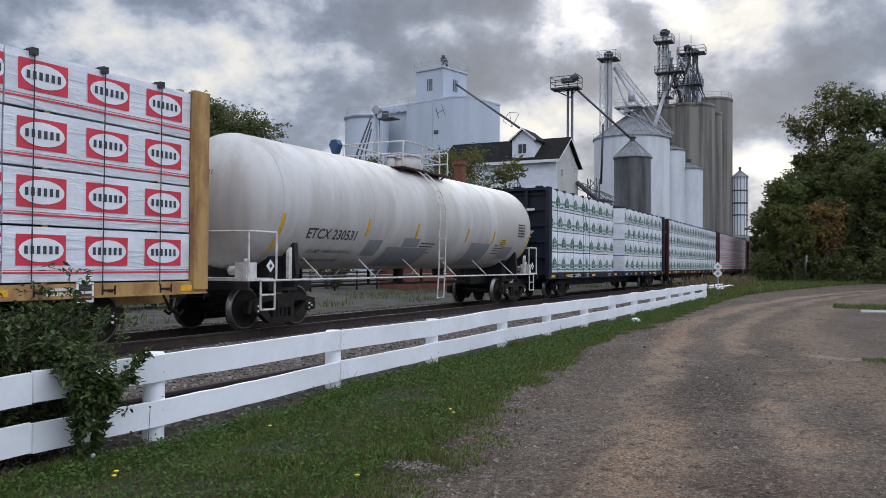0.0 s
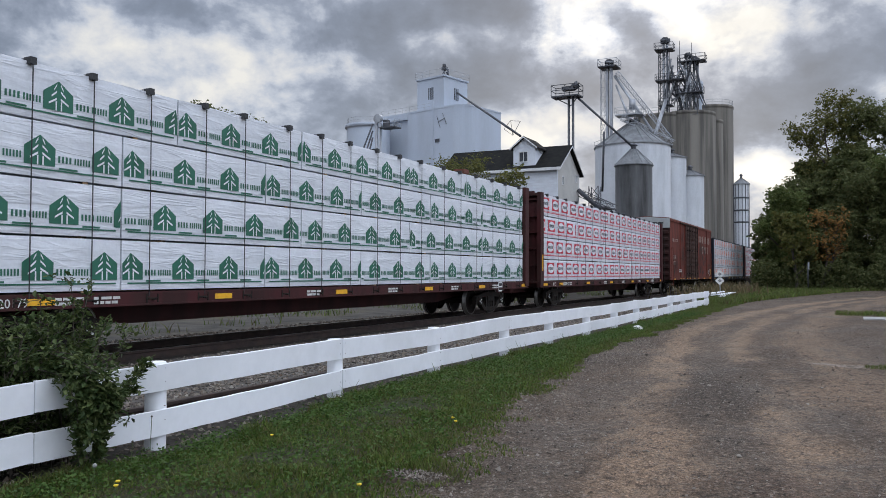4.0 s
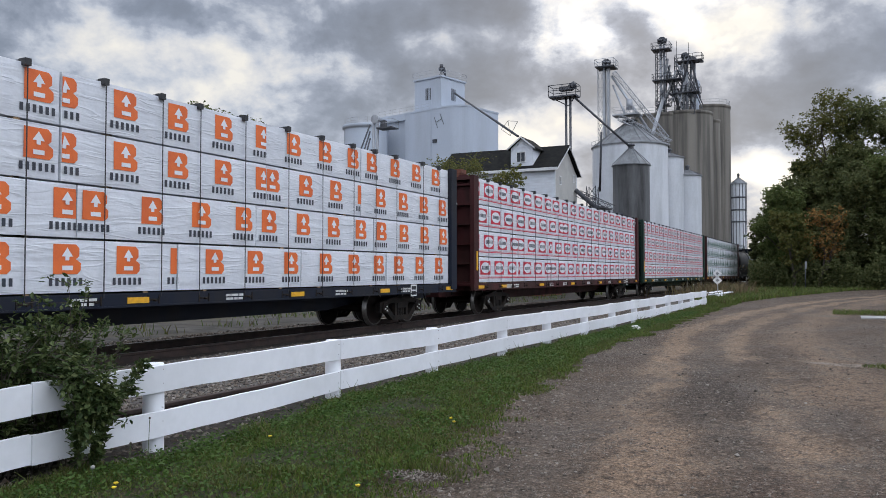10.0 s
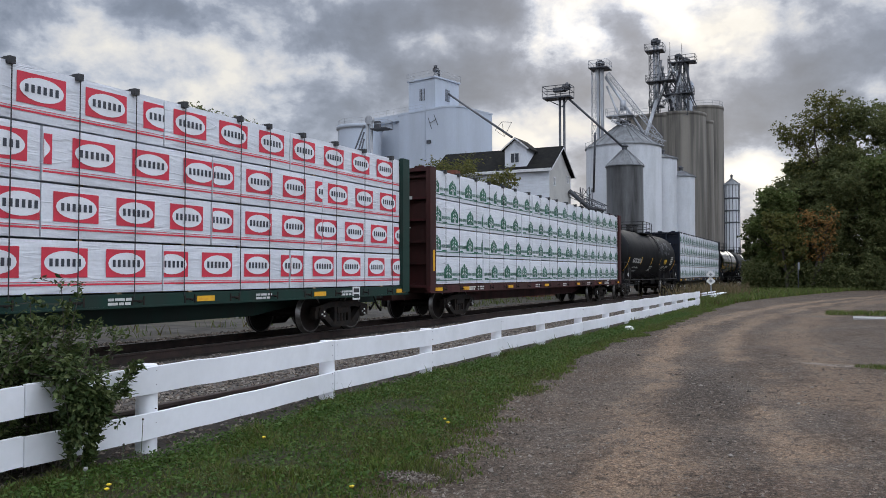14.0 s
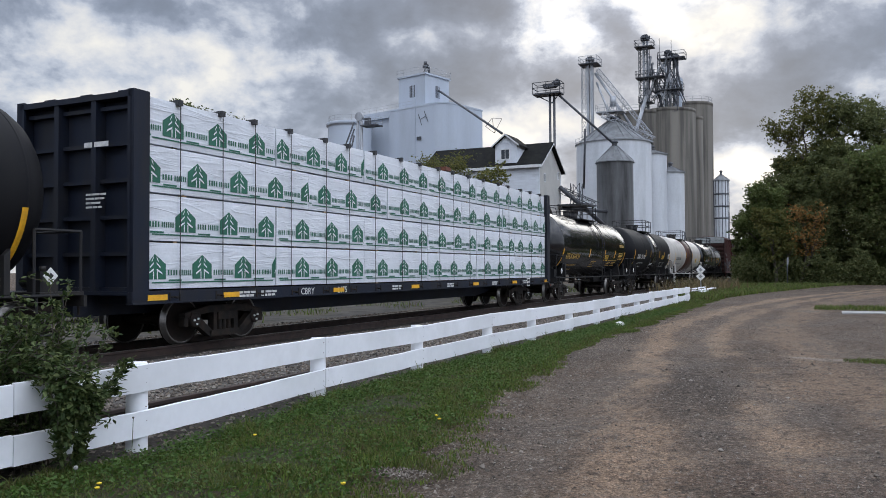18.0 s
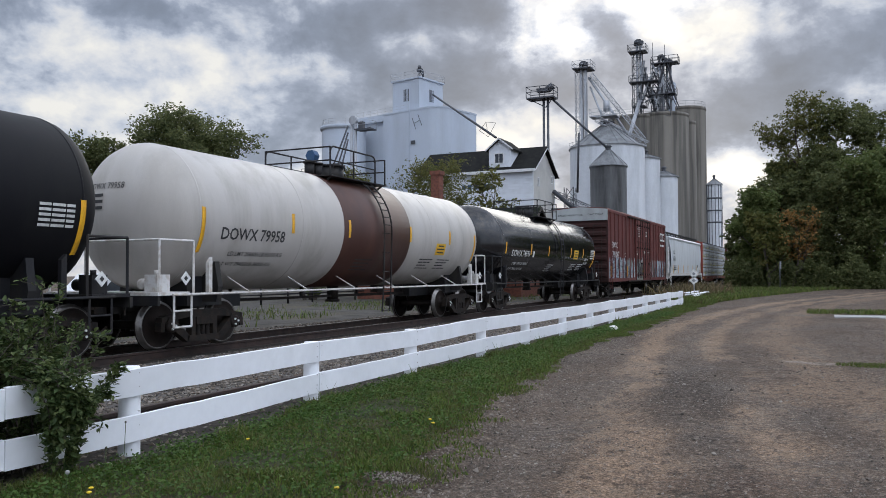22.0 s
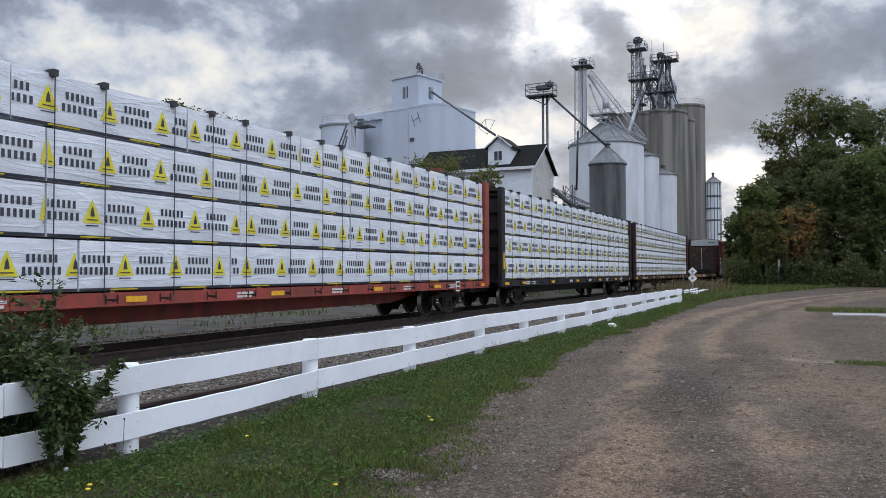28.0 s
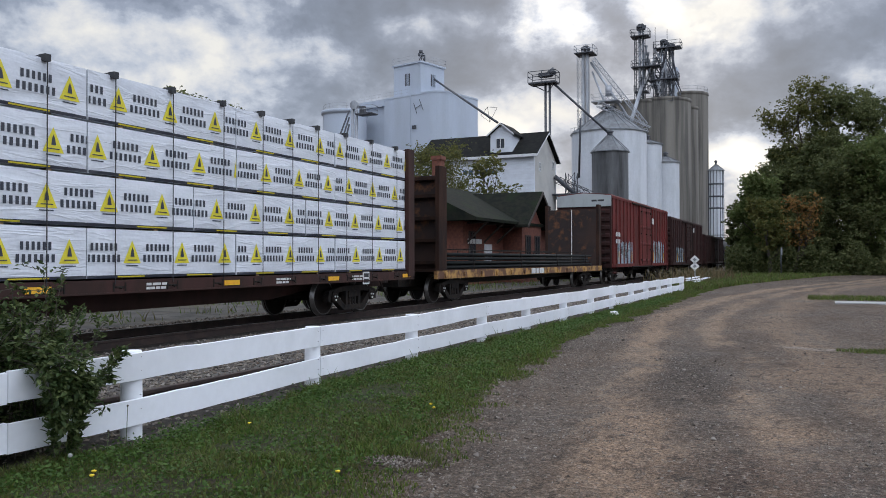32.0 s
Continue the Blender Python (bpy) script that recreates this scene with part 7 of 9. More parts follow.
def truss(bm, a, b, w, step, r=.05):
    """A square lattice mast or bridge from a to b."""
    a, b = Vector(a), Vector(b)
    d = (b - a).normalized()
    u = (d.cross(Vector((0, 0, 1))) if abs(d.z) < .9 else d.cross(Vector((1, 0, 0)))).normalized()
    v = d.cross(u)
    cs = [(u * i + v * j) * w / 2 for i, j in ((1, 1), (-1, 1), (-1, -1), (1, -1))]
    for c in cs:
        rod(bm, a + c, b + c, r, 5)
    n = max(1, round((b - a).length / step))
    for k in range(n):
        p, q = a + (b - a) * k / n, a + (b - a) * (k + 1) / n
        for i in range(4):
            rod(bm, p + cs[i], p + cs[(i + 1) % 4], r * .7, 4)
            rod(bm, p + cs[i], q + cs[(i + 1) % 4], r * .7, 4)


def white_elevator():
    e = thing("grain_elevator", "white painted concrete grain elevator with a square head house", "elevator")
    u, w = Vector((.972, -.236)), Vector((.236, .972))
    A, B, C = Vector((-51.37, 104.44)), Vector((-59.75, 106.46)), Vector((-65.6, 107.88))
    # main house: flat front, rounded towards the mill
    r = 2.3
    arc = [A + w * r + u * r * math.sin(t) - w * r * math.cos(t) for t in np.linspace(0, math.pi / 2, 14)]
    ring = [B] + arc + [A + u * r + w * 9, B + w * 9]
    mid = A + w * 4 - u * 3
    bm = bmesh.new()
    prism(bm, [tuple(q) for q in ring], 'z', 0, 25.75)
    part("main_house", bm, PAINTED, e, "white elevator body with a rounded end")
    bm = bmesh.new()
    prism(bm, [tuple(mid + (q - mid) * 1.012) for q in ring], 'z', 25.75, 26.0)
    part("parapet", bm, PAINTED, e)
    bm = bmesh.new()
    q = A - u * 3.35 - w * .06
    rod(bm, (q.x, q.y, 0), (q.x, q.y, 27.0), .06, 5)
    part("downpipe", bm, PAINTED, e)
    cylinder_part("silo", e, -51.3, 109.8, 3.05, 0, 25.55, PAINTED)
    cylinder_part("silo", e, -65.1, 103.8, 3.3, 0, 23.9, PAINTED, rim=.8)
    # recessed block between the silo and the main house
    bm = bmesh.new()
    prism(bm, [tuple(q) for q in (C + w * .5, B + w * .5, B + w * 8, C + w * 8)], 'z', 0, 24.9)
    part("bin_block", bm, PAINTED, e)
    bm = bmesh.new()
    prism(bm, [tuple(q) for q in (C - w * .02, B - w * .02 - u * .02, B + w * 8 - u * .02, C + w * 8)], 'z', 24.9, 25.95)
    part("parapet", bm, PAINTED, e)
    # head house, a corner towards the track
    K = Vector((-53.35, 105.95))
    cr = [tuple(q) for q in (K, K + w * 5.6, K + w * 5.6 - u * 5.3, K - u * 5.3)]
    c = K + w * 2.8 - u * 2.65
    bm = bmesh.new()
    prism(bm, cr, 'z', 25.6, 30.75)
    hh = part("head_house", bm, PAINTED, e)
    cr2 = [(c.x + (p[0] - c.x) * 1.07, c.y + (p[1] - c.y) * 1.07) for p in cr]
    bm = bmesh.new()
    prism(bm, cr2, 'z', 30.75, 31.0)
    part("roof_slab", bm, PAINTED, hh)
    railing(e, cr2 + cr2[:1], 31.0, .95, r=.022)
    bm = bmesh.new()
    k = K - u * 1.0 + w * 1.4
    for j in range(3):
        rod(bm, (k.x + .6 * math.cos(j * 2.1), k.y + .6 * math.sin(j * 2.1), 31), (k.x, k.y, 32.3), .07, 5)
    box(bm, k.x - .45, k.x + .35, k.y - .25, k.y + .25, 32.1, 32.55)
    rod(bm, (k.x - .1, k.y, 32.5), (k.x - .1, k.y, 33.0), .28, 10)
    rod(bm, (k.x + .5, k.y, 31), (k.x + .5, k.y, 32.2), .16, 8)
    part("roof_vent", bm, DARK_STEEL, e, "dark vent on a tripod")
    # openings on the two faces that show
    for m, d, nrm in ((K - u * 2.55, u, -w), (K + w * 2.9, w, u)):
        bm = bmesh.new()
        pts = [m + d * t + nrm * o for t, o in ((-.5, .03), (.5, .03), (.5, -.1), (-.5, -.1))]
        prism(bm, [tuple(t) for t in pts], 'z', 27.6, 29.4)
        o = part("louvre", bm, DARK_STEEL, hh, "dark barred opening")
        for t in (-.22, .08, .3):
            bm = bmesh.new()
            q = m + d * t + nrm * .05
            rod(bm, (q.x, q.y, 27.6), (q.x, q.y, 29.4), .05, 4)
            part("bar", bm, PAINTED, o)
    q = A - u * 2.6 - w * .03
    bm = bmesh.new()
    prism(bm, [tuple(q + u * i - w * j) for i, j in ((-.38, 0), (.38, 0), (.38, .12), (-.38, .12))], 'z', 20.8, 21.3)
    part("vent", bm, DARK_STEEL, e, "small dark vent")
    bm = bmesh.new()
    f = lambda i, z: (q.x + u.x * i - w.x * .05, q.y + u.y * i - w.y * .05, z)
    for p1, p2 in (((-.1, 24.6), (.55, 22.9)), ((1.0, 25.0), (1.75, 23.3)), ((.2, 23.8), (1.4, 24.2))):
        rod(bm, f(*p1), f(*p2), .04, 4)
    part("bracket", bm, DARK_STEEL, e)
    for i, j in ((C, B), (B, A - u * 4)):
        railing(e, [tuple(i + w * .4), tuple(j + w * .4)], 26.0, .9, r=.018)
    railing(e, [(-65.1 + 3.2 * math.cos(t), 103.8 + 3.2 * math.sin(t)) for t in np.linspace(3.2, 6.2, 8)], 23.9, .9, r=.018)
    a, b = Vector((-52.45, 108.8, 28.7)), Vector((-35.4, 91.0, 18.2))
    bm = bmesh.new()
    rod(bm, a, b, .15, 8)
    part("long_spout", bm, DARK_STEEL, e, "long slanting grain spout")
    m = a.lerp(b, .87)
    bm = bmesh.new()
    for p, q in (((-.9, 0, .1), (0, 0, 1.1)), ((0, 0, 1.1), (1.3, 0, .9)), ((1.3, 0, .9), (.3, 0, -.8)), ((.3, 0, -.8), (-.9, 0, .1)), ((0, 0, 1.1), (.3, 0, -.8))):
        rod(bm, m + Vector(p), m + Vector(q), .03, 4)
    part("stay_frame", bm, DARK_STEEL, e)
SHINGLE.node_tree.nodes["Principled BSDF"].inputs["Specular IOR Level"].default_value = .1
MOSSY = surf("mossy_dark_shingles", (0.010, 0.012, 0.010), (0.020, 0.020, 0.015), 2.5, 0.5, 0.95, bump=0.4, fine=14, third=(0.016, 0.022, 0.012))
MOSSY.node_tree.nodes["Principled BSDF"].inputs["Specular IOR Level"].default_value = .08


def leg_head(parent, x, y, z, r, name="head_hood"):
    """Boxy drive head: sloped casing, motor and gearbox."""
    bm = bmesh.new()
    prism(bm, ((x - r, z - .5), (x + r, z - .5), (x + r, z + .1), (x + r * .6, z + r * .75), (x - r * .35, z + r * .75), (x - r, z + .2)), 'y', y - .38, y + .38)
    box(bm, x + r * .5, x + r * 1.35, y - .75, y - .38, z - .35, z + .12)
    rod(bm, (x - r * .8, y - .7, z - .1), (x + r * .3, y - .7, z - .1), .22, 8)
    return part(name, bm, DARK_STEEL, parent, "dark drive head with its motor")


def bucket_leg(name, label, x, y, z0, z1, wide, platform=True, mast=True):
    t = thing(name, label, "conveyor")
    bm = bmesh.new()
    box(bm, x - wide, x - wide * .25, y - .4, y + .4, z0, z1)
    box(bm, x + wide * .25, x + wide, y - .4, y + .4, z0, z1)
    part("casing", bm, GALV, t)
    if platform:
        leg_head(t, x, y, z1, .62)
    else:
        bm = bmesh.new()
        lathe(bm, [(.02, y - .45), (wide * .95, y - .42), (wide * .95, y + .42), (.02, y + .45)], 'y', 16, 0, (x, 0, z1), False)
        part("head_pulley_hood", bm, GALV, t, "rounded head hood")
    if platform:
        w = wide + 1.0
        bm = bmesh.new()
        box(bm, x - w, x + w, y - w, y + w, z1 - .95, z1 - .8)
        part("platform", bm, DARK_STEEL, t)
        railing(t, [(x - w, y - w), (x + w, y - w), (x + w, y + w), (x - w, y + w), (x - w, y - w)], z1 - .8, 1.1, r=.035)
    if mast:
        bm = bmesh.new()
        truss(bm, (x - wide - .5, y, z0), (x - wide - .5, y, z1 - 1), .7, 1.5, .04)
        part("ladder_mast", bm, GALV, t)
    return t


def pipe_leg(name, label, x, y, z1):
    t = thing(name, label, "conveyor")
    for dx in (-.28, .28):
        bm = bmesh.new()
        rod(bm, (x + dx, y, 0), (x + dx, y, z1), .21, 10)
        part("leg_pipe", bm, GALV, t, "bright round leg pipe")
    bm = bmesh.new()
    lathe(bm, [(.02, y - .3), (.58, y - .28), (.58, y + .28), (.02, y + .3)], 'y', 18, 0, (x, 0, z1), False)
    part("head_pulley_hood", bm, GALV, t, "rounded head hood")
    return t


def steel_bin(label, x, y, r, eave, peak, material, ribs=24, rings=True, cap=True):
    b = thing("grain_bin", label, "grain bin", group="grain bins")
    bm = bmesh.new()
    prof, k = [], max(6, round(eave / .9))
    for i in range(k):
        z = eave * i / k
        prof += [(r, z), (r, z + eave / k - .12), (r + .004, z + eave / k - .06)]
    prof.append((r, eave))
    lathe(bm, prof, 'z', 44, 0, (x, y, 0))
    part("wall", bm, material, b, "ringed steel wall")
    bm = bmesh.new()
    lathe(bm, [(r + .18, eave - .12), (r + .18, eave), (r * .16, peak), (.01, peak + .05)], 'z', 44, 0, (x, y, 0), False)
    rf = part("roof", bm, ROOF_STEEL, b, "conical steel roof")
    for i in range(ribs):
        bm = bmesh.new()
        a = 2 * math.pi * i / ribs
        rod(bm, (x + (r + .15) * math.cos(a), y + (r + .15) * math.sin(a), eave + .06), (x + r * .17 * math.cos(a), y + r * .17 * math.sin(a), peak + .06), .05, 4)
        part("roof_rib", bm, ROOF_STEEL, rf)
    if cap:
        bm = bmesh.new()
        rod(bm, (x, y, peak - .1), (x, y, peak + .5), r * .15, 12)
        lathe(bm, [(r * .22, peak + .5), (r * .22, peak + .62), (.02, peak + .9)], 'z', 12, 0, (x, y, 0))
        part("cap", bm, DARK_STEEL, b)
    return b


def mill():
    m = thing("feed_mill", "white clapboard feed mill with a dark gabled roof and dormer", "mill")
    x0, x1, y0, y1, ev, rg = -45.5, -30.4, 90.0, 98.6, 14.0, 17.0
    ym = (y0 + y1) / 2
    bm = bmesh.new()
    box(bm, x0, x1, y0, y0 + .25, 0, ev)
    part("front_wall", bm, MILL_WHITE, m, "white clapboard wall")
    bm = bmesh.new()
    box(bm, x0, x1, y1 - .25, y1, 0, ev)
    part("back_wall", bm, MILL_WHITE, m)
    for x, mt in ((x1, MILL_CREAM), (x0 + .25, MILL_WHITE)):
        bm = bmesh.new()
        prism(bm, [(y0 + .25, 0), (y1 - .25, 0), (y1 - .25, ev), (ym, rg - .15), (y0 + .25, ev)], 'x', x - .25, x)
        part("gable_wall", bm, mt, m, "cream gable wall")
    bm = bmesh.new()
    prism(bm, ((y0, 0), (y0 - .014, .005), (y0, .28)), 'x', x0, x1)
    cb = mesh_of(bm, "clapboard", MILL_WHITE)
    for i in range(45):
        part("clapboard", cb, None, m, at=(0, 0, .3 + i * .3))
    for s, nm in ((1, "roof_slope"), (-1, "roof_slope")):
        bm = bmesh.new()
        e = y0 - .5 if s > 0 else y1 + .5
        ze = ev - .25
        prism(bm, [(e, ze), (ym, rg), (ym, rg + .22), (e, ze + .2)] if s > 0 else [(ym, rg), (e, ze), (e, ze + .2), (ym, rg + .22)], 'x', x0 - .4, x1 + .45)
        part(nm, bm, SHINGLE, m, "dark shingled slope")
    bm = bmesh.new()
    box(bm, x0 - .4, x1 + .46, y0 - .58, y0 - .50, ev - .36, ev - .02)
    part("eave_trim", bm, TRIM, m)
    bm = bmesh.new()
    for s in (-1, 1):
        e = y0 - .5 if s < 0 else y1 + .5
        prism(bm, [(e, ev - .3), (ym, rg - .05), (ym, rg + .05), (e, ev - .2)] if s < 0 else [(ym, rg - .05), (e, ev - .3), (e, ev - .2), (ym, rg + .05)], 'x', x1 + .45, x1 + .52)
    part("barge_board", bm, TRIM, m)
    # dormer
    bm = bmesh.new()
    dx0, dx1, dy = -36.0, -33.2, 90.2
    box(bm, dx0, dx1, dy, ym - .2, ev + .3, 16.6)
    prism(bm, [(dx0, 16.6), (dx1, 16.6), ((dx0 + dx1) / 2, 17.75)], 'y', dy, ym - .3)
    d = part("dormer", bm, MILL_WHITE, m, "white dormer with its own gable")
    bm = bmesh.new()
    xm = (dx0 + dx1) / 2
    for s in (-1, 1):
        e = dx0 - .35 if s < 0 else dx1 + .35
        prism(bm, [(e, 16.4), (xm, 17.8), (xm, 17.98), (e, 16.58)] if s < 0 else [(xm, 17.8), (e, 16.4), (e, 16.58), (xm, 17.98)], 'y', dy - .35, ym)
    part("dormer_roof", bm, SHINGLE, d)
    bm = bmesh.new()
    for s in (-1, 1):
        e = dx0 - .35 if s < 0 else dx1 + .35
        prism(bm, [(e, 16.36), (xm, 17.76), (xm, 17.96), (e, 16.56)] if s < 0 else [(xm, 17.76), (e, 16.36), (e, 16.56), (xm, 17.96)], 'y', dy - .42, dy - .35)
    part("barge_board", bm, TRIM, d)
    window(m, xm - .1, dy, 14.95, 1.0, 1.1, 'y')
    window(m, x1, 92.0, 12.2, .5, .9, 'x')
    window(m, x1, 97.3, 13.0, .5, .8, 'x')
    lettering(m, bars((.5, .5, .5, .9, .5), .55), on_end(-39.5, y0 - .04, 11.9), BLUE_STEEL)
    # lower annex and catwalk towards the bins
    bm = bmesh.new()
    box(bm, -30.4, -26.5, 97.0, 101.0, 9.6, 9.8)
    truss(bm, (-30.0, 98.0, 11.6), (-27.0, 103.0, 10.0), .7, 1.2, .04)
    truss(bm, (-28.5, 99.0, 0), (-28.5, 99.0, 12.5), 1.2, 1.6, .06)
    rod(bm, (-30.2, 97.5, 12.0), (-25.6, 103.0, 7.0), .28, 8)
    rod(bm, (-30.4, 98.8, 9.4), (-25.9, 108.0, 9.4), .22, 8)
    part("catwalk", bm, DARK_STEEL, m, "dark steel catwalk and spouts")


def complex_bins():
    steel_bin("large white steel grain bin with a ribbed cone roof", -29.85, 124.5, 5.74, 21.1, 24.7, WHITE_STEEL)
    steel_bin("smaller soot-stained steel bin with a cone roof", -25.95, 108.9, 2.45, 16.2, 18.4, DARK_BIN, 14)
    steel_bin("slim white steel bin beside the silos", -26.0, 135.4, 2.35, 20.6, 21.4, WHITE_STEEL, 12)
    steel_bin("shorter slim white steel bin beside the silos", -23.42, 137.6, 2.2, 17.7, 18.7, WHITE_STEEL, 12)
    b = steel_bin("narrow galvanised bin with dark vertical ribs", -16.9, 150.8, 1.28, 17.4, 18.4, WHITE_STEEL, 10)
    for k in range(14):
        bm = bmesh.new()
        a = 2 * math.pi * k / 14
        rod(bm, (-16.9 + 1.32 * math.cos(a), 150.8 + 1.32 * math.sin(a), 0), (-16.9 + 1.32 * math.cos(a), 150.8 + 1.32 * math.sin(a), 17.3), .07, 4)
        part("stiffener", bm, DARK_STEEL, b)
    for z in (10.5, 12.6, 14.8):
        bm = bmesh.new()
        lathe(bm, [(1.29, z), (1.37, z), (1.37, z + .25), (1.29, z + .25)], 'z', 24, 0, (-16.9, 150.8, 0))
        part("hoop", bm, DARK_STEEL, b)
    s = thing("concrete_silos", "weathered grey concrete grain silos in a cluster", "silo")
    cylinder_part("silo", s, -26.25, 152.2, 4.9, 0, 30.8, CONCRETE, 48)
    cylinder_part("silo", s, -30.9, 151.0, 4.9, 0, 30.5, CONCRETE, 48)
    cylinder_part("silo", s, -22.85, 156.5, 2.2, 0, 30.1, CONCRETE, 32)
    cylinder_part("silo", s, -23.9, 164.5, 4.1, 0, 34.1, CONCRETE, 48)
    railing(s, [(-23.9 + 4 * math.cos(a), 164.5 + 4 * math.sin(a)) for a in np.linspace(0, 2 * math.pi, 15)], 34.1, 1.0, r=.03)
    railing(s, [(-30.9 + 4.8 * math.cos(a), 151 + 4.8 * math.sin(a)) for a in np.linspace(3, 2 * math.pi, 10)], 30.5, 1.0, r=.03)
    bm = bmesh.new()
    box(bm, -26.4, -25.0, 160, 162.2, 30.0, 38.8)
    part("stair_tower", bm, PAINTED, s, "pale square stair tower")
    # machinery tower on the silos
    w = thing("head_tower", "steel lattice tower with bucket legs and spouts on the silos", "tower")
    bm = bmesh.new()
    for x, y, z0, z1, wd in ((-29.6, 147.6, 28, 42.5, 1.6), (-26.2, 148.6, 30, 40.5, 2.0), (-24.6, 148.4, 30, 40.0, 1.6)):
        truss(bm, (x, y, z0), (x, y, z1), wd, 1.7, .07)
    part("lattice", bm, DARK_STEEL, w)
    for k, (x, y, z0, z1) in enumerate(((-29.3, 147.2, 29, 43.8), (-25.4, 147.9, 30, 40.8), (-24.3, 149.0, 30, 40.2))):
        bm = bmesh.new()
        rod(bm, (x - .25, y, z0), (x - .25, y, z1), .24, 8)
        rod(bm, (x + .35, y, z0), (x + .35, y, z1), .24, 8)
        lg = part("leg_casing", bm, GALV, w, "paired grey leg casings")
        leg_head(w, x, y, z1 - .1, .75 if k == 0 else .6)
    for x0, x1, y, z in ((-31.0, -27.8, 147.2, 42.0), (-30.9, -25.8, 147.4, 36.4), (-27.0, -22.4, 148.2, 39.6), (-27.6, -22.9, 148.4, 34.0), (-30.4, -28.0, 147.4, 31.9)):
        bm = bmesh.new()
        box(bm, x0, x1, y - 1.3, y + 1.3, z - .15, z)
        p = part("platform", bm, DARK_STEEL, w)
        railing(w, [(x0, y - 1.3), (x1, y - 1.3), (x1, y + 1.3), (x0, y + 1.3), (x0, y - 1.3)], z, 1.1, DARK_STEEL, r=.04)
    rng = random.Random(8)
    for k in range(30):
        bm = bmesh.new()
        xa, za = rng.uniform(-29.5, -24.0), rng.uniform(34, 40.5)
        xb = xa + rng.choice((-1, 1)) * rng.uniform(.8, 3.4)
        rod(bm, (xa, 147.0 + rng.uniform(0, 1.5), za), (min(max(xb, -30.5), -22.5), 147.5 + rng.uniform(0, 2), rng.uniform(30.2, 33)), rng.choice((.1, .16, .2)), 6)
        part("spout", bm, rng.choice((GALV, DARK_STEEL)), w)
    bm = bmesh.new()
    rod(bm, (-29.0, 146.6, 33.0), (-30.1, 140.5, 24.5), .34, 8)
    part("spout", bm, GALV, w, "thick pale spout")
    bm = bmesh.new()
    for x, h in ((-26.9, 43.6), (-24.8, 43.0)):
        rod(bm, (x, 148, 40), (x, 148, h), .05, 5)
    part("antenna", bm, DARK_STEEL, w)
    # leg above the big bin
    l2 = bucket_leg("bucket_leg", "tall grey bucket elevator leg with a railed head platform", -33.9, 126.2, 0, 35.3, .5)
    bm = bmesh.new()
    rod(bm, (-33.0, 126.0, 33.0), (-27.0, 125.6, 23.6), .22, 8)
    truss(bm, (-32.6, 126.0, 33.5), (-24.6, 127.0, 22.6), .6, 1.2, .06)
    rod(bm, (-32.8, 126.0, 31.5), (-30.0, 125.0, 24.6), .16, 8)
    part("spout", bm, GALV, l2)
    # walkways over the big bin's cone
    r = thing("roof_catwalk", "steel catwalks and railings over a bin roof", "catwalk")
    bm = bmesh.new()
    truss(bm, (-31.0, 122.6, 25.6), (-23.9, 126.0, 21.6), .8, 1.1, .05)
    truss(bm, (-29.8, 124.3, 24.8), (-29.8, 124.3, 27.3), 1.4, 1.0, .06)
    box(bm, -32.2, -28.0, 122.9, 125.4, 26.0, 26.15)
    rod(bm, (-29.8, 124.3, 27.0), (-29.8, 124.3, 28.6), .5, 10)
    part("walkway", bm, GALV, r)
    railing(r, [(-32.2, 122.9), (-28.0, 122.9), (-28.0, 125.4), (-32.2, 125.4), (-32.2, 122.9)], 26.15, 1.1)
    railing(r, [(-35.3, 122.4), (-34.4, 121.3), (-33.2, 120.6)], 20.9, 1.1)
    # loading tower with twin pipes and a boxed platform
    p = thing("spout_tower", "twin-pipe loading tower with a railed platform on top", "tower")
    for x in (-33.75, -33.15):
        bm = bmesh.new()
        rod(bm, (x, 104.8, 0), (x, 104.8, 25.6), .17, 10)
        part("pipe", bm, DARK_STEEL, p)
    bm = bmesh.new()
    box(bm, -35.95, -32.1, 103.9, 105.9, 25.45, 25.65)
    for x in (-35.6, -32.5):
        rod(bm, (x, 104.9, 25.5), (-33.45, 104.8, 24.3), .07, 5)
    box(bm, -34.6, -33.0, 104.3, 105.3, 26.4, 26.9)
    rod(bm, (-33.2, 104.8, 26.7), (-32.4, 104.8, 27.2), .5, 10)
    part("platform", bm, DARK_STEEL, p)
    railing(p, [(-35.95, 103.9), (-32.1, 103.9), (-32.1, 105.9), (-35.95, 105.9), (-35.95, 103.9)], 25.65, 1.45, DARK_STEEL, r=.05)
    bm = bmesh.new()
    rod(bm, (-32.6, 104.9, 25.4), (-25.9, 108.9, 18.6), .16, 8)
    rod(bm, (-29.5, 107.0, 20.8), (-30.6, 110.0, 13.0), .15, 8)
    part("spout", bm, DARK_STEEL, p)
    # steel leg and blue blower by the white elevator
    l3 = pipe_leg("bucket_leg", "steel bucket leg with a side platform before the elevator", -55.3, 90.6, 21.9)
    bm = bmesh.new()
    box(bm, -54.9, -52.5, 90.0, 91.8, 20.55, 20.7)
    box(bm, -54.6, -53.9, 90.6, 91.2, 20.7, 21.7)
    part("platform", bm, DARK_STEEL, l3)
    railing(l3, [(-54.8, 90), (-52.5, 90), (-52.5, 91.8), (-54.8, 91.8)], 20.7, 1.0)
    for k in range(3):
        bm = bmesh.new()
        rod(bm, (-55.9, 90.2, 21.2 - k * .9), (-58.9 + k * 1.0, 88.6, 12.0), .11, 8)
        part("spout", bm, DARK_STEEL, l3)
    q = thing("blower", "blue steel dust collector on a railed platform", "machine")
    bm = bmesh.new()
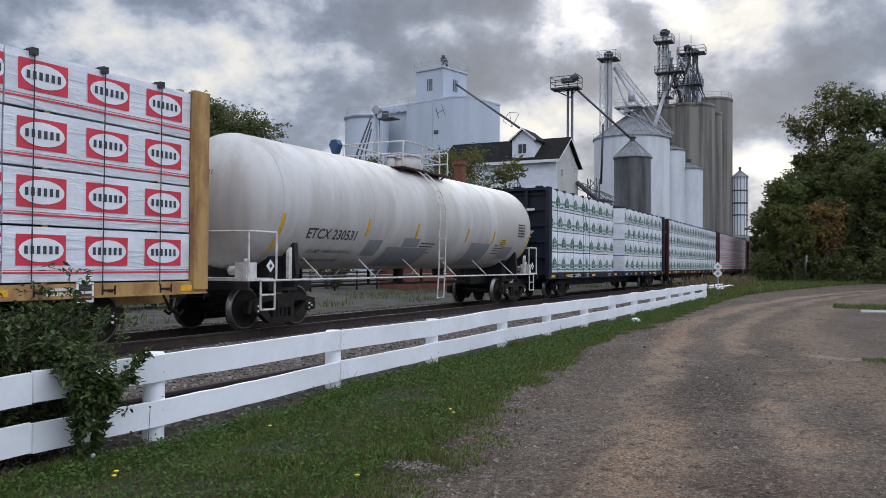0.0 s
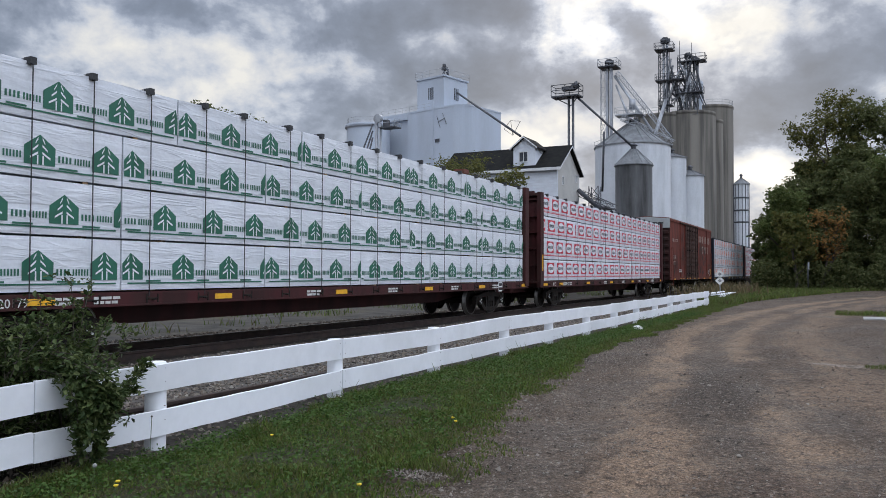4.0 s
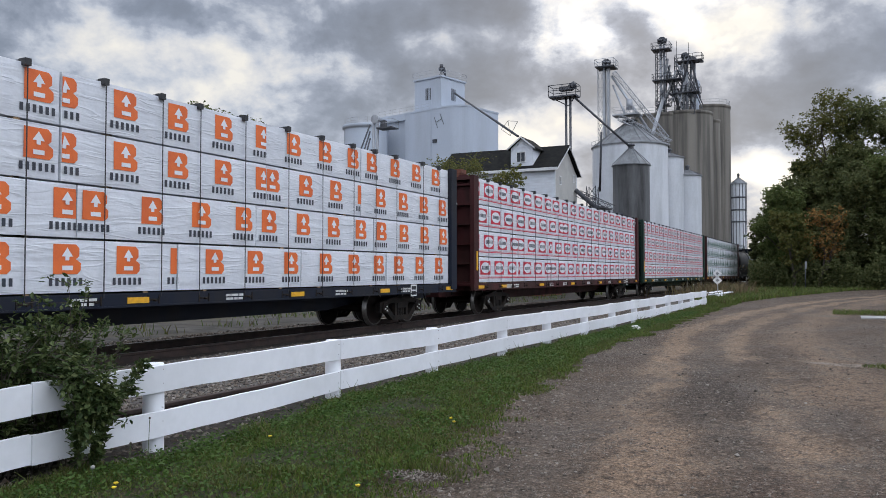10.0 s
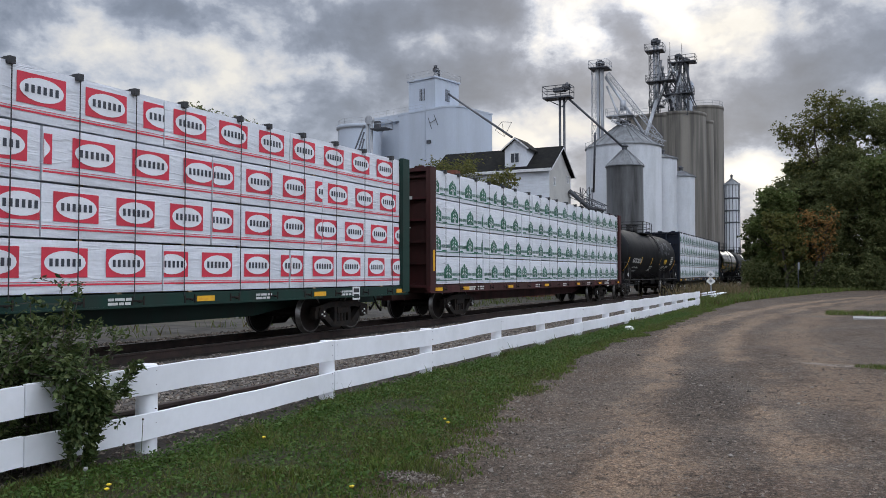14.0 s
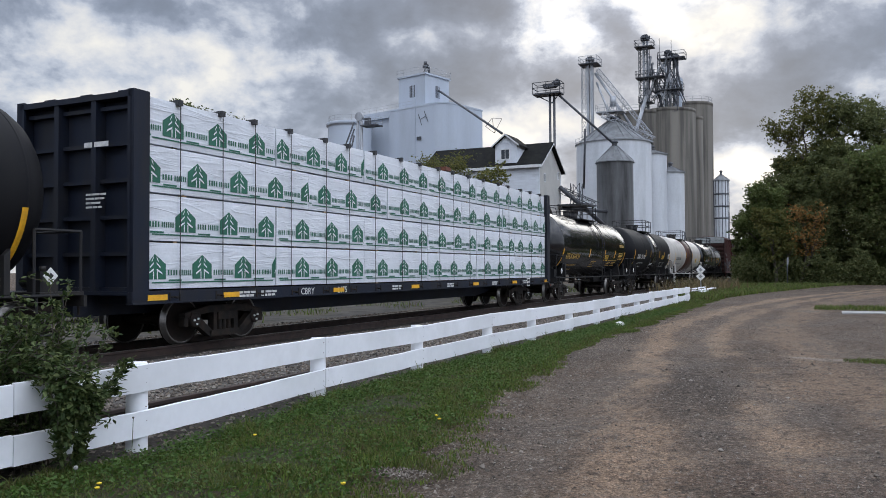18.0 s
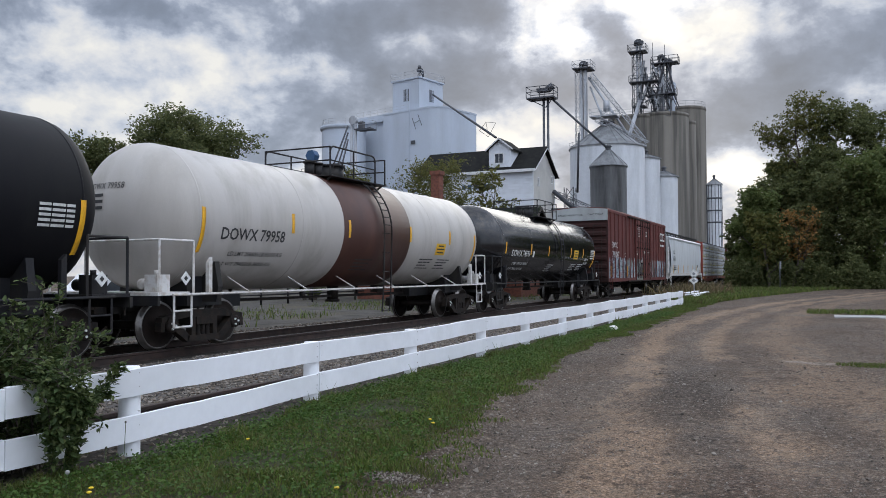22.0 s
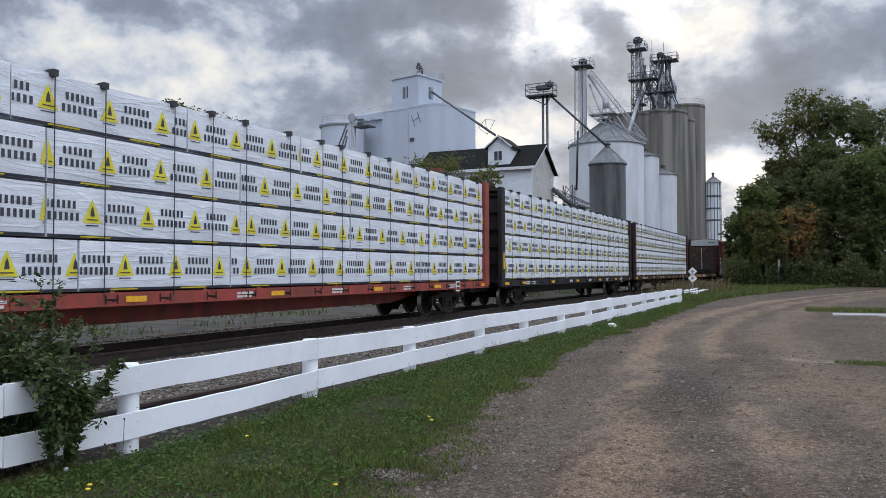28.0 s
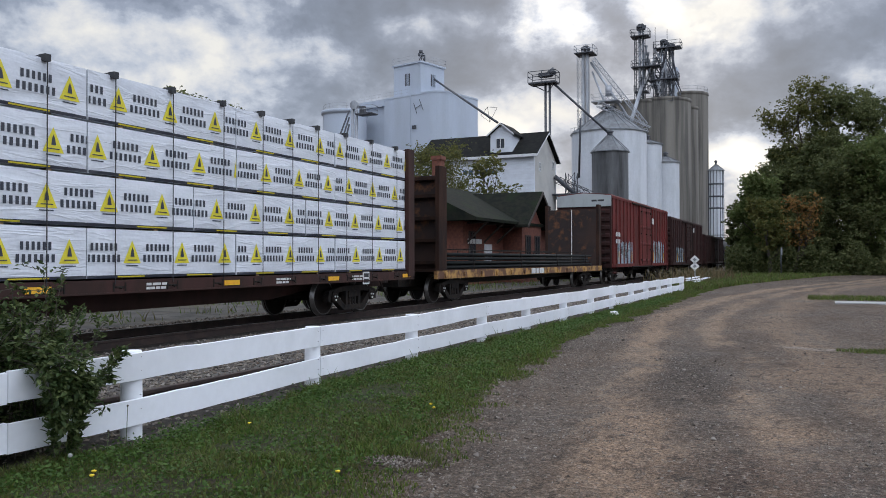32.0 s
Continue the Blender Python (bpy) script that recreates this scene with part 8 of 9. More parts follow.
    prism(bm, [(-56.7, 15.2), (-56.2, 15.2), (-55.75, 16.3), (-56.1, 16.9), (-56.8, 16.9), (-57.15, 16.3)], 'y', 82.3, 83.3)
    rod(bm, (-56.45, 82.8, 0), (-56.45, 82.8, 15.3), .3, 10)
    part("housing", bm, BLUE_STEEL, q)
    railing(q, [(-57.5, 81.9), (-55.3, 81.9), (-55.3, 83.7), (-57.5, 83.7)], 13.6, 1.0, DARK_STEEL, r=.03)


def brick_mesh(l=.21, h=.062, d=.10):
    bm = bmesh.new()
    box(bm, -d / 2, d / 2, -l / 2, l / 2, -h / 2, h / 2)
    return mesh_of(bm, "brick", BRICK)


def depot():
    d = thing("brick_depot", "red brick railway depot with a wide dark shingled roof", "depot")
    x0, x1, y0, y1, ev = -27.5, -20.0, 45.5, 62.0, 4.0
    for nm, a in (("track_wall", (x1 - .3, x1, y0, y1)), ("back_wall", (x0, x0 + .3, y0, y1)), ("end_wall", (x0 + .3, x1 - .3, y0, y0 + .3)), ("end_wall", (x0 + .3, x1 - .3, y1 - .3, y1))):
        bm = bmesh.new()
        box(bm, a[0], a[1], a[2], a[3], 0, ev)
        part(nm, bm, BRICK, d, "red brick wall")
    # main roof, ridge along the track, hipped at the near end, wide eaves
    bm = bmesh.new()
    xm, o, rz, ze = (x0 + x1) / 2, 1.5, 6.5, 3.95
    P = [bm.verts.new(p) for p in ((x0 - o, y0 - o, ze), (x1 + o, y0 - o, ze), (x1 + o, y1 + o, ze), (x0 - o, y1 + o, ze), (xm, y0 - 1.4, rz), (xm, y1 + .2, rz))]
    Q = [bm.verts.new((v.co.x, v.co.y, v.co.z + .18)) for v in P]
    for f in ((0, 1, 4), (1, 2, 5, 4), (2, 3, 5), (3, 0, 4, 5)):
        bm.faces.new([Q[i] for i in f])
        bm.faces.new([P[i] for i in f][::-1])
    for a, b in ((0, 1), (1, 2), (2, 3), (3, 0)):
        bm.faces.new((P[a], P[b], Q[b], Q[a]))
    part("roof", bm, MOSSY, d, "dark mossy shingled hip roof")
    # cross gable towards the track
    bm = bmesh.new()
    ga, gb = 51.9, 57.1
    gm = (ga + gb) / 2
    prism(bm, [(ga + .5, 0), (gb - .5, 0), (gb - .5, ev), (gm, 5.9), (ga + .5, ev)], 'x', x1, x1 + 1.4)
    g = part("bay", bm, BRICK, d, "brick gabled bay")
    bm = bmesh.new()
    for s in (-1, 1):
        e = ga - .6 if s < 0 else gb + .6
        prism(bm, [(e, 3.75), (gm, 6.2), (gm, 6.4), (e, 3.95)] if s < 0 else [(gm, 6.2), (e, 3.75), (e, 3.95), (gm, 6.4)], 'x', xm, x1 + 2.2)
    part("bay_roof", bm, MOSSY, g)
    bm = bmesh.new()
    for s in (-1, 1):
        e = ga - .6 if s < 0 else gb + .6
        prism(bm, [(e, 3.71), (gm, 6.16), (gm, 6.36), (e, 3.91)] if s < 0 else [(gm, 6.16), (e, 3.71), (e, 3.91), (gm, 6.36)], 'x', x1 + 2.2, x1 + 2.27)
    part("barge_board", bm, TIE_WOOD, g)
    for y in (46.2, 48.9, 51.2):
        bm = bmesh.new()
        pipe(bm, [(x1, y, 2.7), (x1 + 1.3, y, 3.9)], .07, 5)
        rod(bm, (x1, y, 3.9), (x1 + 1.4, y, 3.9), .06, 5)
        part("eave_bracket", bm, TIE_WOOD, d)
    for y, w, z, h in ((46.9, .9, 1.5, 1.8),):
        window(d, x1, y, z, w, h, 'x', "window", TIE_WOOD)
    window(d, x1 + 1.4, 53.6, 1.3, .9, 1.9, 'x', "window", TIE_WOOD)
    window(d, x1 + 1.4, 55.6, 1.3, .9, 1.9, 'x', "window", TIE_WOOD)
    bm = bmesh.new()
    box(bm, x1, x1 + .06, 48.9, 50.2, .2, 2.6)
    dr = part("door", bm, TRIM, d, "pale freight door")
    bm = bmesh.new()
    box(bm, x1 + .01, x1 + .06, 46.2, 48.4, 2.6, 2.9)
    part("sign_board", bm, PLACARD, d, "small pale sign board")
    bm = bmesh.new()
    box(bm, -22.4, -21.8, 46.1, 46.7, 5.2, 8.1)
    box(bm, -22.46, -21.74, 46.04, 46.76, 7.95, 8.2)
    part("chimney", bm, BRICK, d, "brick chimney")
    # courses of brick on the wall that faces the track
    me = brick_mesh()
    rng = random.Random(4)
    n = 0
    for i in range(60):
        z = 2.45 + .076 * i
        if z > 3.5 or n >= 290:
            break
        for k in range(24):
            y = 47.6 + .225 * k + (.11 if i % 2 else 0)
            if y > 51.6 or n >= 290:
                continue
            part("brick", me, None, d, at=(x1 - .042 + rng.uniform(0, .006), y, z))
            n += 1


white_elevator()
mill()
complex_bins()
depot()

# ---------------- trees and shrubs ----------------
BARK = surf("grey_brown_bark", (0.055, 0.045, 0.036), (0.09, 0.075, 0.06), 6, 0.5, 0.95, bump=0.5, streak=4)
LEAF_GREEN = island_material("green_leaves", ((0.075, 0.105, 0.034), (0.11, 0.145, 0.047), (0.155, 0.185, 0.065), (0.135, 0.15, 0.053)), .65, .45)
LEAF_DARK = island_material("dark_green_leaves", ((0.066, 0.082, 0.032), (0.112, 0.130, 0.050), (0.175, 0.180, 0.075)), .65, .45)
LEAF_OLIVE = island_material("olive_autumn_leaves", ((0.08, 0.095, 0.028), (0.13, 0.13, 0.04), (0.17, 0.155, 0.05), (0.07, 0.09, 0.028)), .65, .45)
LEAF_ORANGE = island_material("orange_autumn_leaves", ((0.22, 0.12, 0.035), (0.30, 0.17, 0.055), (0.17, 0.10, 0.035)), .65, .4)
LEAF_BUSH = island_material("bush_leaves", ((0.024, 0.042, 0.012), (0.042, 0.068, 0.020), (0.070, 0.100, 0.032), (0.125, 0.15, 0.055), (0.036, 0.058, 0.018)), .58, .25)


def tree(x, y, h, spread, leaves, size, foliage, label, base=.25, gaps=.5, seed=1, trunks=1, kind_name="tree", clump=.9, top_sparse=False):
    """Tapered trunk, forking limbs, and a crown of leaf clumps hung on the twigs."""
    rng = random.Random(seed)
    t = thing(kind_name, label, kind_name, (x, y, 0))
    bm = bmesh.new()
    tips = []

    def grow(p, d, length, r, level):
        steps = 3
        for i in range(steps):
            d2 = (d + Vector((rng.uniform(-.22, .22), rng.uniform(-.22, .22), rng.uniform(-.06, .16)))).normalized()
            q = p + d2 * length / steps
            rod(bm, p, q, r, 6 if level < 2 else 4, 0, r * .82)
            p, d, r = q, d2, r * .82
            if level >= 2:
                tips.append((p.copy(), level))
            if level < 3 and (i > 0 or level == 0):
                for k in range(rng.randint(2, 3) if level < 2 else 2):
                    a = rng.uniform(0, 2 * math.pi)
                    side = Vector((math.cos(a), math.sin(a), rng.uniform(.1, .75)))
                    nd = (d * .45 + side * .8).normalized()
                    grow(p, nd, length * rng.uniform(.45, .68) * (spread / h * 2.1 if level == 0 else 1), r * .6, level + 1)
        tips.append((p.copy(), level))
    for k in range(trunks):
        a = 2 * math.pi * k / trunks
        off = Vector((.35 * math.cos(a), .35 * math.sin(a), 0)) if trunks > 1 else Vector()
        lean = Vector((.16 * math.cos(a), .16 * math.sin(a), 1)) if trunks > 1 else Vector((.03, 0, 1))
        grow(off, lean.normalized(), h * .62, h * .021 + .03, 0)
    # draw the limbs into the crown's outline
    r95 = float(np.percentile([math.hypot(p.x, p.y) for p, l in tips], 93)) or 1.0
    zmax = max(p.z for p, l in tips)
    fx, fz = spread * .60 / r95, h * .97 / zmax
    for v in bm.verts:
        q = max(0.0, (v.co.z / zmax - .05))
        k = 1 + (fx - 1) * min(1.0, q * 3)
        v.co = Vector((v.co.x * k, v.co.y * k, v.co.z * fz))
    part("trunk", bm, BARK, t, "grey-brown trunk with forking limbs")
    pts = np.array([(p.x * fx, p.y * fx, p.z * fz) for p, l in tips])
    pts = pts[(pts[:, 2] > h * base) & (np.hypot(pts[:, 0], pts[:, 1]) < spread * .72)]
    # fuller clumps inside the crown
    # fine twigs: every tip carries several small tufts
    twig = npr.normal(0, 1, (len(pts) * 5, 3))
    twig *= (spread * npr.uniform(.02, .17, len(twig)) / np.linalg.norm(twig, axis=1))[:, None]
    pts = np.repeat(pts, 5, axis=0) + twig * (1, 1, .8)
    m = max(60, int(spread * 42))
    a = npr.uniform(0, 2 * np.pi, m)
    zz = npr.uniform(base, .93, m)
    rr = spread * .6 * np.sqrt(np.clip(1 - ((zz - (base + .93) / 2) / ((.98 - base) / 2)) ** 2, .05, 1)) * npr.uniform(.35, 1, m)
    pts = np.concatenate([pts, np.stack([rr * np.cos(a), rr * np.sin(a), zz * h], 1)])
    wt_ = npr.uniform(1 - gaps, 1, len(pts)) ** 2
    wt_[-m:] *= len(pts) / m * (.25 if top_sparse else .8)
    if top_sparse:
        wt_ *= np.clip(1.4 - pts[:, 2] / h, .12, 1)
    idx = npr.choice(len(pts), leaves, p=wt_ / wt_.sum())
    rad = np.where(idx >= len(pts) - m, spread * .06, spread * .034) * clump
    off = npr.normal(0, 1, (leaves, 3))
    off *= (npr.random(leaves) ** .5 * 1.7 / np.linalg.norm(off, axis=1))[:, None]
    p = pts[idx] + off * rad[:, None] * np.array((1, 1, .8))
    p[:, 2] = np.maximum(p[:, 2], .1)
    me = many("crown", leaf_quads(p, size * npr.uniform(.6, 1.3, leaves)), [(0, 1, 2), (0, 2, 3)], foliage, "", "")
    c = part("crown", me, None, t, "uneven leafy crown")
    return t


def woods():
    tree(-1.4, 97, 22.0, 7.0, 30000, .125, LEAF_OLIVE, "tall open tree with thinning olive leaves", .28, .85, 3, top_sparse=True, clump=.7)
    tree(3.0, 98, 21.0, 8.0, 46000, .15, LEAF_DARK, "tall dark green tree at the wood's edge", .15, .75, 5, clump=.7, top_sparse=True)
    tree(-5.6, 91, 10.6, 4.6, 26000, .14, LEAF_GREEN, "rounded green tree at the wood's edge", .04, .4, 7)
    tree(-7.9, 95, 8.2, 3.2, 13000, .16, LEAF_DARK, "low dark green tree beside the track", .03, .4, 9)
    tree(-4.0, 99, 15.0, 5.0, 20000, .18, LEAF_DARK, "dark green tree behind the edge", .1, .5, 11)
    tree(-1.2, 90, 9.0, 4.6, 24000, .15, LEAF_DARK, "dark green small tree at the wood's edge", .02, .4, 13)
    tree(2.4, 92, 12.5, 6.5, 24000, .17, LEAF_DARK, "dark green spreading tree at the wood's edge", .02, .4, 15)
    tree(6.4, 92, 15.0, 7.0, 24000, .19, LEAF_GREEN, "green tree at the wood's edge", .03, .4, 17)
    tree(0.2, 94, 15.5, 6.5, 26000, .18, LEAF_DARK, "dense dark green tree in the wood", .05, .4, 41)
    tree(-3.2, 95, 12.5, 5.5, 20000, .17, LEAF_DARK, "dense dark green tree in the wood", .03, .4, 43)
    tree(13.5, 93, 18.0, 7.5, 13000, .28, LEAF_DARK, "tall green tree beyond the road", .08, .5, 19)
    tree(20.5, 92, 17.0, 7.5, 12000, .28, LEAF_GREEN, "broad green tree beyond the road", .08, .5, 21)
    tree(-2.4, 87.2, 8.4, 3.6, 1100, .15, LEAF_ORANGE, "slender young tree with orange autumn leaves", .35, .9, 23, clump=1.1)
    tree(-4.6, 86.5, 8.0, 3.0, 2600, .20, LEAF_OLIVE, "young tree turning olive yellow", .3, .7, 25)
    # trees beyond the train
    tree(-47.8, 50.8, 16.1, 8.2, 60000, .125, LEAF_DARK, "broad dark green tree beyond the yard", .3, .4, 27, clump=.95)
    tree(-53.0, 48.0, 13.6, 4.6, 20000, .13, LEAF_DARK, "smaller dark tree beyond the yard", .3, .55, 29)
    tree(-33.0, 69.0, 13.2, 6.2, 14000, .11, LEAF_OLIVE, "thin tree before the mill, leaves turning", .3, .8, 31)
    tree(-41.3, 68.0, 12.7, 4.8, 9000, .11, LEAF_OLIVE, "thin low tree before the elevator, leaves turning", .3, .8, 37)
    tree(-27.2, 68.0, 11.6, 3.6, 2200, .16, LEAF_OLIVE, "slim half-bare tree before the mill", .4, .8, 33)
    tree(-29.5, 43.0, 5.0, 3.0, 2500, .14, LEAF_GREEN, "shrub by the depot", .05, .5, 35, 3, "shrub")


def far_woods():
    n = 26000
    x = npr.uniform(-190, 120, n)
    hh = 7 + 4 * np.array([noise.noise(Vector((a * .06, 0, 1.0))) for a in x]) + 2.5 * np.array([noise.noise(Vector((a * .31, 4, 1.0))) for a in x])
    p = np.stack([x, 265 + npr.normal(0, 5, n), np.abs(hh) * npr.random(n) ** .7], 1)
    me = many("far_woods", leaf_quads(p, .75 * npr.uniform(.6, 1.3, n)), [(0, 1, 2), (0, 2, 3)], LEAF_DARK, "", "")
    tagged(new("far_woods", me), "distant band of dark green woods", "woods", kind="stuff")
    n = 60000
    x = -8.9 + 30 * npr.random(n)
    top = 2.6 + 2.6 * np.array([noise.noise(Vector((a * .5, 2.0, 0))) + .6 * noise.noise(Vector((a * 1.7, 5.0, 0))) for a in x])
    p = np.stack([x, 86.0 + 9 * npr.random(n), np.maximum(top, .7) * npr.random(n) ** 1.1], 1)
    me = many("undergrowth", leaf_quads(p, .14 * npr.uniform(.6, 1.4, n)), [(0, 1, 2), (0, 2, 3)], LEAF_DARK, "", "")
    tagged(new("undergrowth", me), "dark undergrowth along the wood's foot", "undergrowth", kind="stuff")


def bush():
    b = thing("bush", "leafy dark green bush growing through the white fence", "bush", (-6.2, 4.6, -.1))
    rng = random.Random(2)
    bm = bmesh.new()
    tips = []

    def cane(p, d, ln, steps, r, wild, twigs):
        for i in range(steps):
            d = (d + Vector((rng.uniform(-wild, wild), rng.uniform(-wild, wild), rng.uniform(-.06, .08)))).normalized()
            q = p + d * ln / steps
            rod(bm, p, q, r * (1 - .6 * i / steps), 5)
            p = q
            tips.append((p.copy(), d.copy()))
            for j in range(twigs):
                w = p + Vector((rng.uniform(-.15, .15), rng.uniform(-.17, .17), rng.uniform(-.03, .13)))
                rod(bm, p, w, .0035, 4)
                tips.append((w, (w - p).normalized()))
    # thicket behind the boards, highest at the end nearest the post
    for k in range(84):
        y = rng.uniform(-1.9, .62)
        top = float(np.interp(y, (-1.9, -.6, 0, .35, .62), (1.2, 1.28, 1.34, 1.36, 1.0))) * rng.uniform(.72, 1.0)
        cane(Vector((rng.uniform(-.5, .12), y, 0)), Vector((rng.uniform(-.1, .1), rng.uniform(-.15, .15), 1)).normalized(), top, 6, .008, .14, 2)
    for y, h in ((.42, 1.62), (.30, 1.50), (.05, 1.46), (.50, 1.38), (-.35, 1.42)):
        cane(Vector((rng.uniform(-.15, .05), y, 0)), Vector((0, rng.uniform(-.04, .04), 1)), h, 9, .007, .05, 1)
    # shoots that come through and hang before the boards
    for k in range(15):
        y = rng.uniform(-.18, .18)
        z0, z1 = rng.uniform(.75, 1.05), rng.uniform(.32, .7)
        p = Vector((.1, y, z0))
        for i in range(6):
            u = (i + 1) / 6
            q = Vector((.1 + .52 * min(1, u * 1.9) + rng.uniform(-.03, .05), y + rng.uniform(-.04, .05) + .05 * u, z0 + (z1 - z0) * u * u))
            rod(bm, p, q, .0045, 5)
            tips.append((q.copy(), (q - p).normalized()))
            tips.append((q + Vector((rng.uniform(0, .06), rng.uniform(-.09, .09), rng.uniform(-.06, .06))), (q - p).normalized()))
            p = q
    # one shoot leans out over the boards, two small ones stand at their foot
    for rows in (((.53, -.02, .28), (.55, .12, .48), (.56, .30, .60), (.56, .46, .68), (.57, .58, .80), (.57, .66, .88)),
                 ((.56, .30, .62), (.57, .42, .66), (.58, .52, .66)), ((.54, .0, .1), (.55, .01, .3), (.55, -.02, .5), (.54, -.06, .62)),
                 ((.55, .18, .1), (.56, .22, .3), (.56, .28, .46), (.57, .32, .56)), ((.55, .14, .1), (.57, .16, .25), (.57, .2, .38))):
        pts = [Vector(r) for r in rows]
        pipe(bm, pts, .005, 5)
        for a, c in zip(pts, pts[1:]):
            tips += [(a.lerp(c, u), (c - a).normalized()) for u in (.3, .65, 1.0)] * 2
    part("stem", bm, BARK, b, "thin woody stems")
    pts = np.array([tuple(t) for t, d in tips])
    dirs = np.array([tuple(d) for t, d in tips])
    n = 27000
    idx = npr.integers(0, len(pts), n)
    p = pts[idx] + npr.normal(0, .026, (n, 3))
    p[:, 2] = np.clip(p[:, 2], .04, 1.75)
    d = dirs[idx] * .5 + npr.normal(0, .7, (n, 3)) * (1, 1, .6) + (.12, 0, .05)
    d /= np.linalg.norm(d, axis=1)[:, None]
    w = np.cross(d, npr.normal(0, .35, (n, 3)) + (0, 0, 1))
    w /= np.linalg.norm(w, axis=1)[:, None]
    up = np.cross(w, d)
    s = (.031 * npr.uniform(.6, 1.35, n))[:, None]
    cells = np.stack([p, p + d * s * .75 + w * s * .50 + up * s * .16, p + d * s * 1.9 - up * s * .12, p + d * s * .75 - w * s * .50 + up * s * .16, p + d * s * 1.4 + w * s * .34 + up * s * .06, p + d * s * 1.4 - w * s * .34 + up * s * .06], 1)
    me = many("leaves", cells, [(0, 1, 4), (0, 4, 2), (0, 2, 5), (0, 5, 3)], LEAF_BUSH, "", "")
    part("leaves", me, None, b, "pointed oval dark green leaves")


def weeds():
    dry = island_material("dry_weed_stalks", ((0.12, 0.085, 0.05), (0.16, 0.12, 0.06), (0.07, 0.075, 0.03)), .8)
    n = 1500
    xy = np.stack([npr.normal(-8.2, 1.0, n), npr.normal(61, 5, n)], 1)
    h = npr.uniform(.35, 1.15, n)
    me = many("tall_weeds", blades(n, xy, h, npr.uniform(.01, .035, n), 0.0), [(0, 1, 2), (0, 2, 3), (3, 2, 4)], dry, "", "")
    tagged(new("tall_weeds", me), "tall dry brown weeds beside the track", "weeds", kind="stuff")
    n = 8000
    xy = np.stack([npr.uniform(-24, -15.6, n), npr.uniform(14, 70, n)], 1)
    keep = np.array([noise.noise(Vector((a * .35, b * .3, 3))) > .05 for a, b in xy])
    xy = xy[keep]
    h = npr.uniform(.06, .36, len(xy))
    me = many("yard_weeds", blades(len(xy), xy, h, npr.uniform(.008, .02, len(xy)), 0.0), [(0, 1, 2), (0, 2, 3), (3, 2, 4)], BLADE, "", "")
    tagged(new("yard_weeds", me), "patchy grass and weeds beyond the track", "weeds", kind="stuff")
    petal = surf("dandelion_petals", (0.75, 0.55, 0.02), (0.65, 0.45, 0.02), 30, .4, .6, bump=.1)
    stem = surf("weed_stem", (0.06, 0.09, 0.03), (0.08, 0.10, 0.035), 9, .4, .6, bump=.05)
    down = surf("seed_down", (0.25, 0.25, 0.235), (0.33, 0.33, 0.31), 30, .4, .8, bump=.1)
    flower = []
    for i, (x, y, h, kind) in enumerate(((-4.87, 4.28, .10, 0), (-4.80, 4.20, .09, 0), (-3.14, 4.88, .07, 0), (-3.69, 7.52, .08, 0), (-3.60, 7.40, .07, 0), (-4.98, 6.2, .09, 0), (-5.20, 4.35, .17, 1), (-5.35, 4.85, .26, 2), (-5.42, 5.12, .42, 2))):
        f = thing(("dandelion", "dandelion_clock", "seed_stalk")[kind], ("yellow dandelion flower in the grass", "grey dandelion seed head on a stalk", "dark dry seed stalk in the grass")[kind], "flower", (x, y, .02 + dip(x, y)), "weed flowers")
        bm = bmesh.new()
        rod(bm, (0, 0, 0), (.012, .01, h), .003, 5)
        part("stem", bm, stem, f)
        bm = bmesh.new()
        if kind == 0:
            lathe(bm, [(.004, h - .008), (.017, h), (.020, h + .007), (.010, h + .012), (.001, h + .013)], 'z', 12, 0, (.012, .01, 0))
        else:
            r = .017 if kind == 1 else .009
            lathe(bm, [(r * math.sin(a) + .0005, h + r - r * math.cos(a)) for a in np.linspace(0, math.pi, 8)], 'z', 12, 0, (.012, .01, 0))
        part("head", bm, (petal, down, BARK)[kind], f)


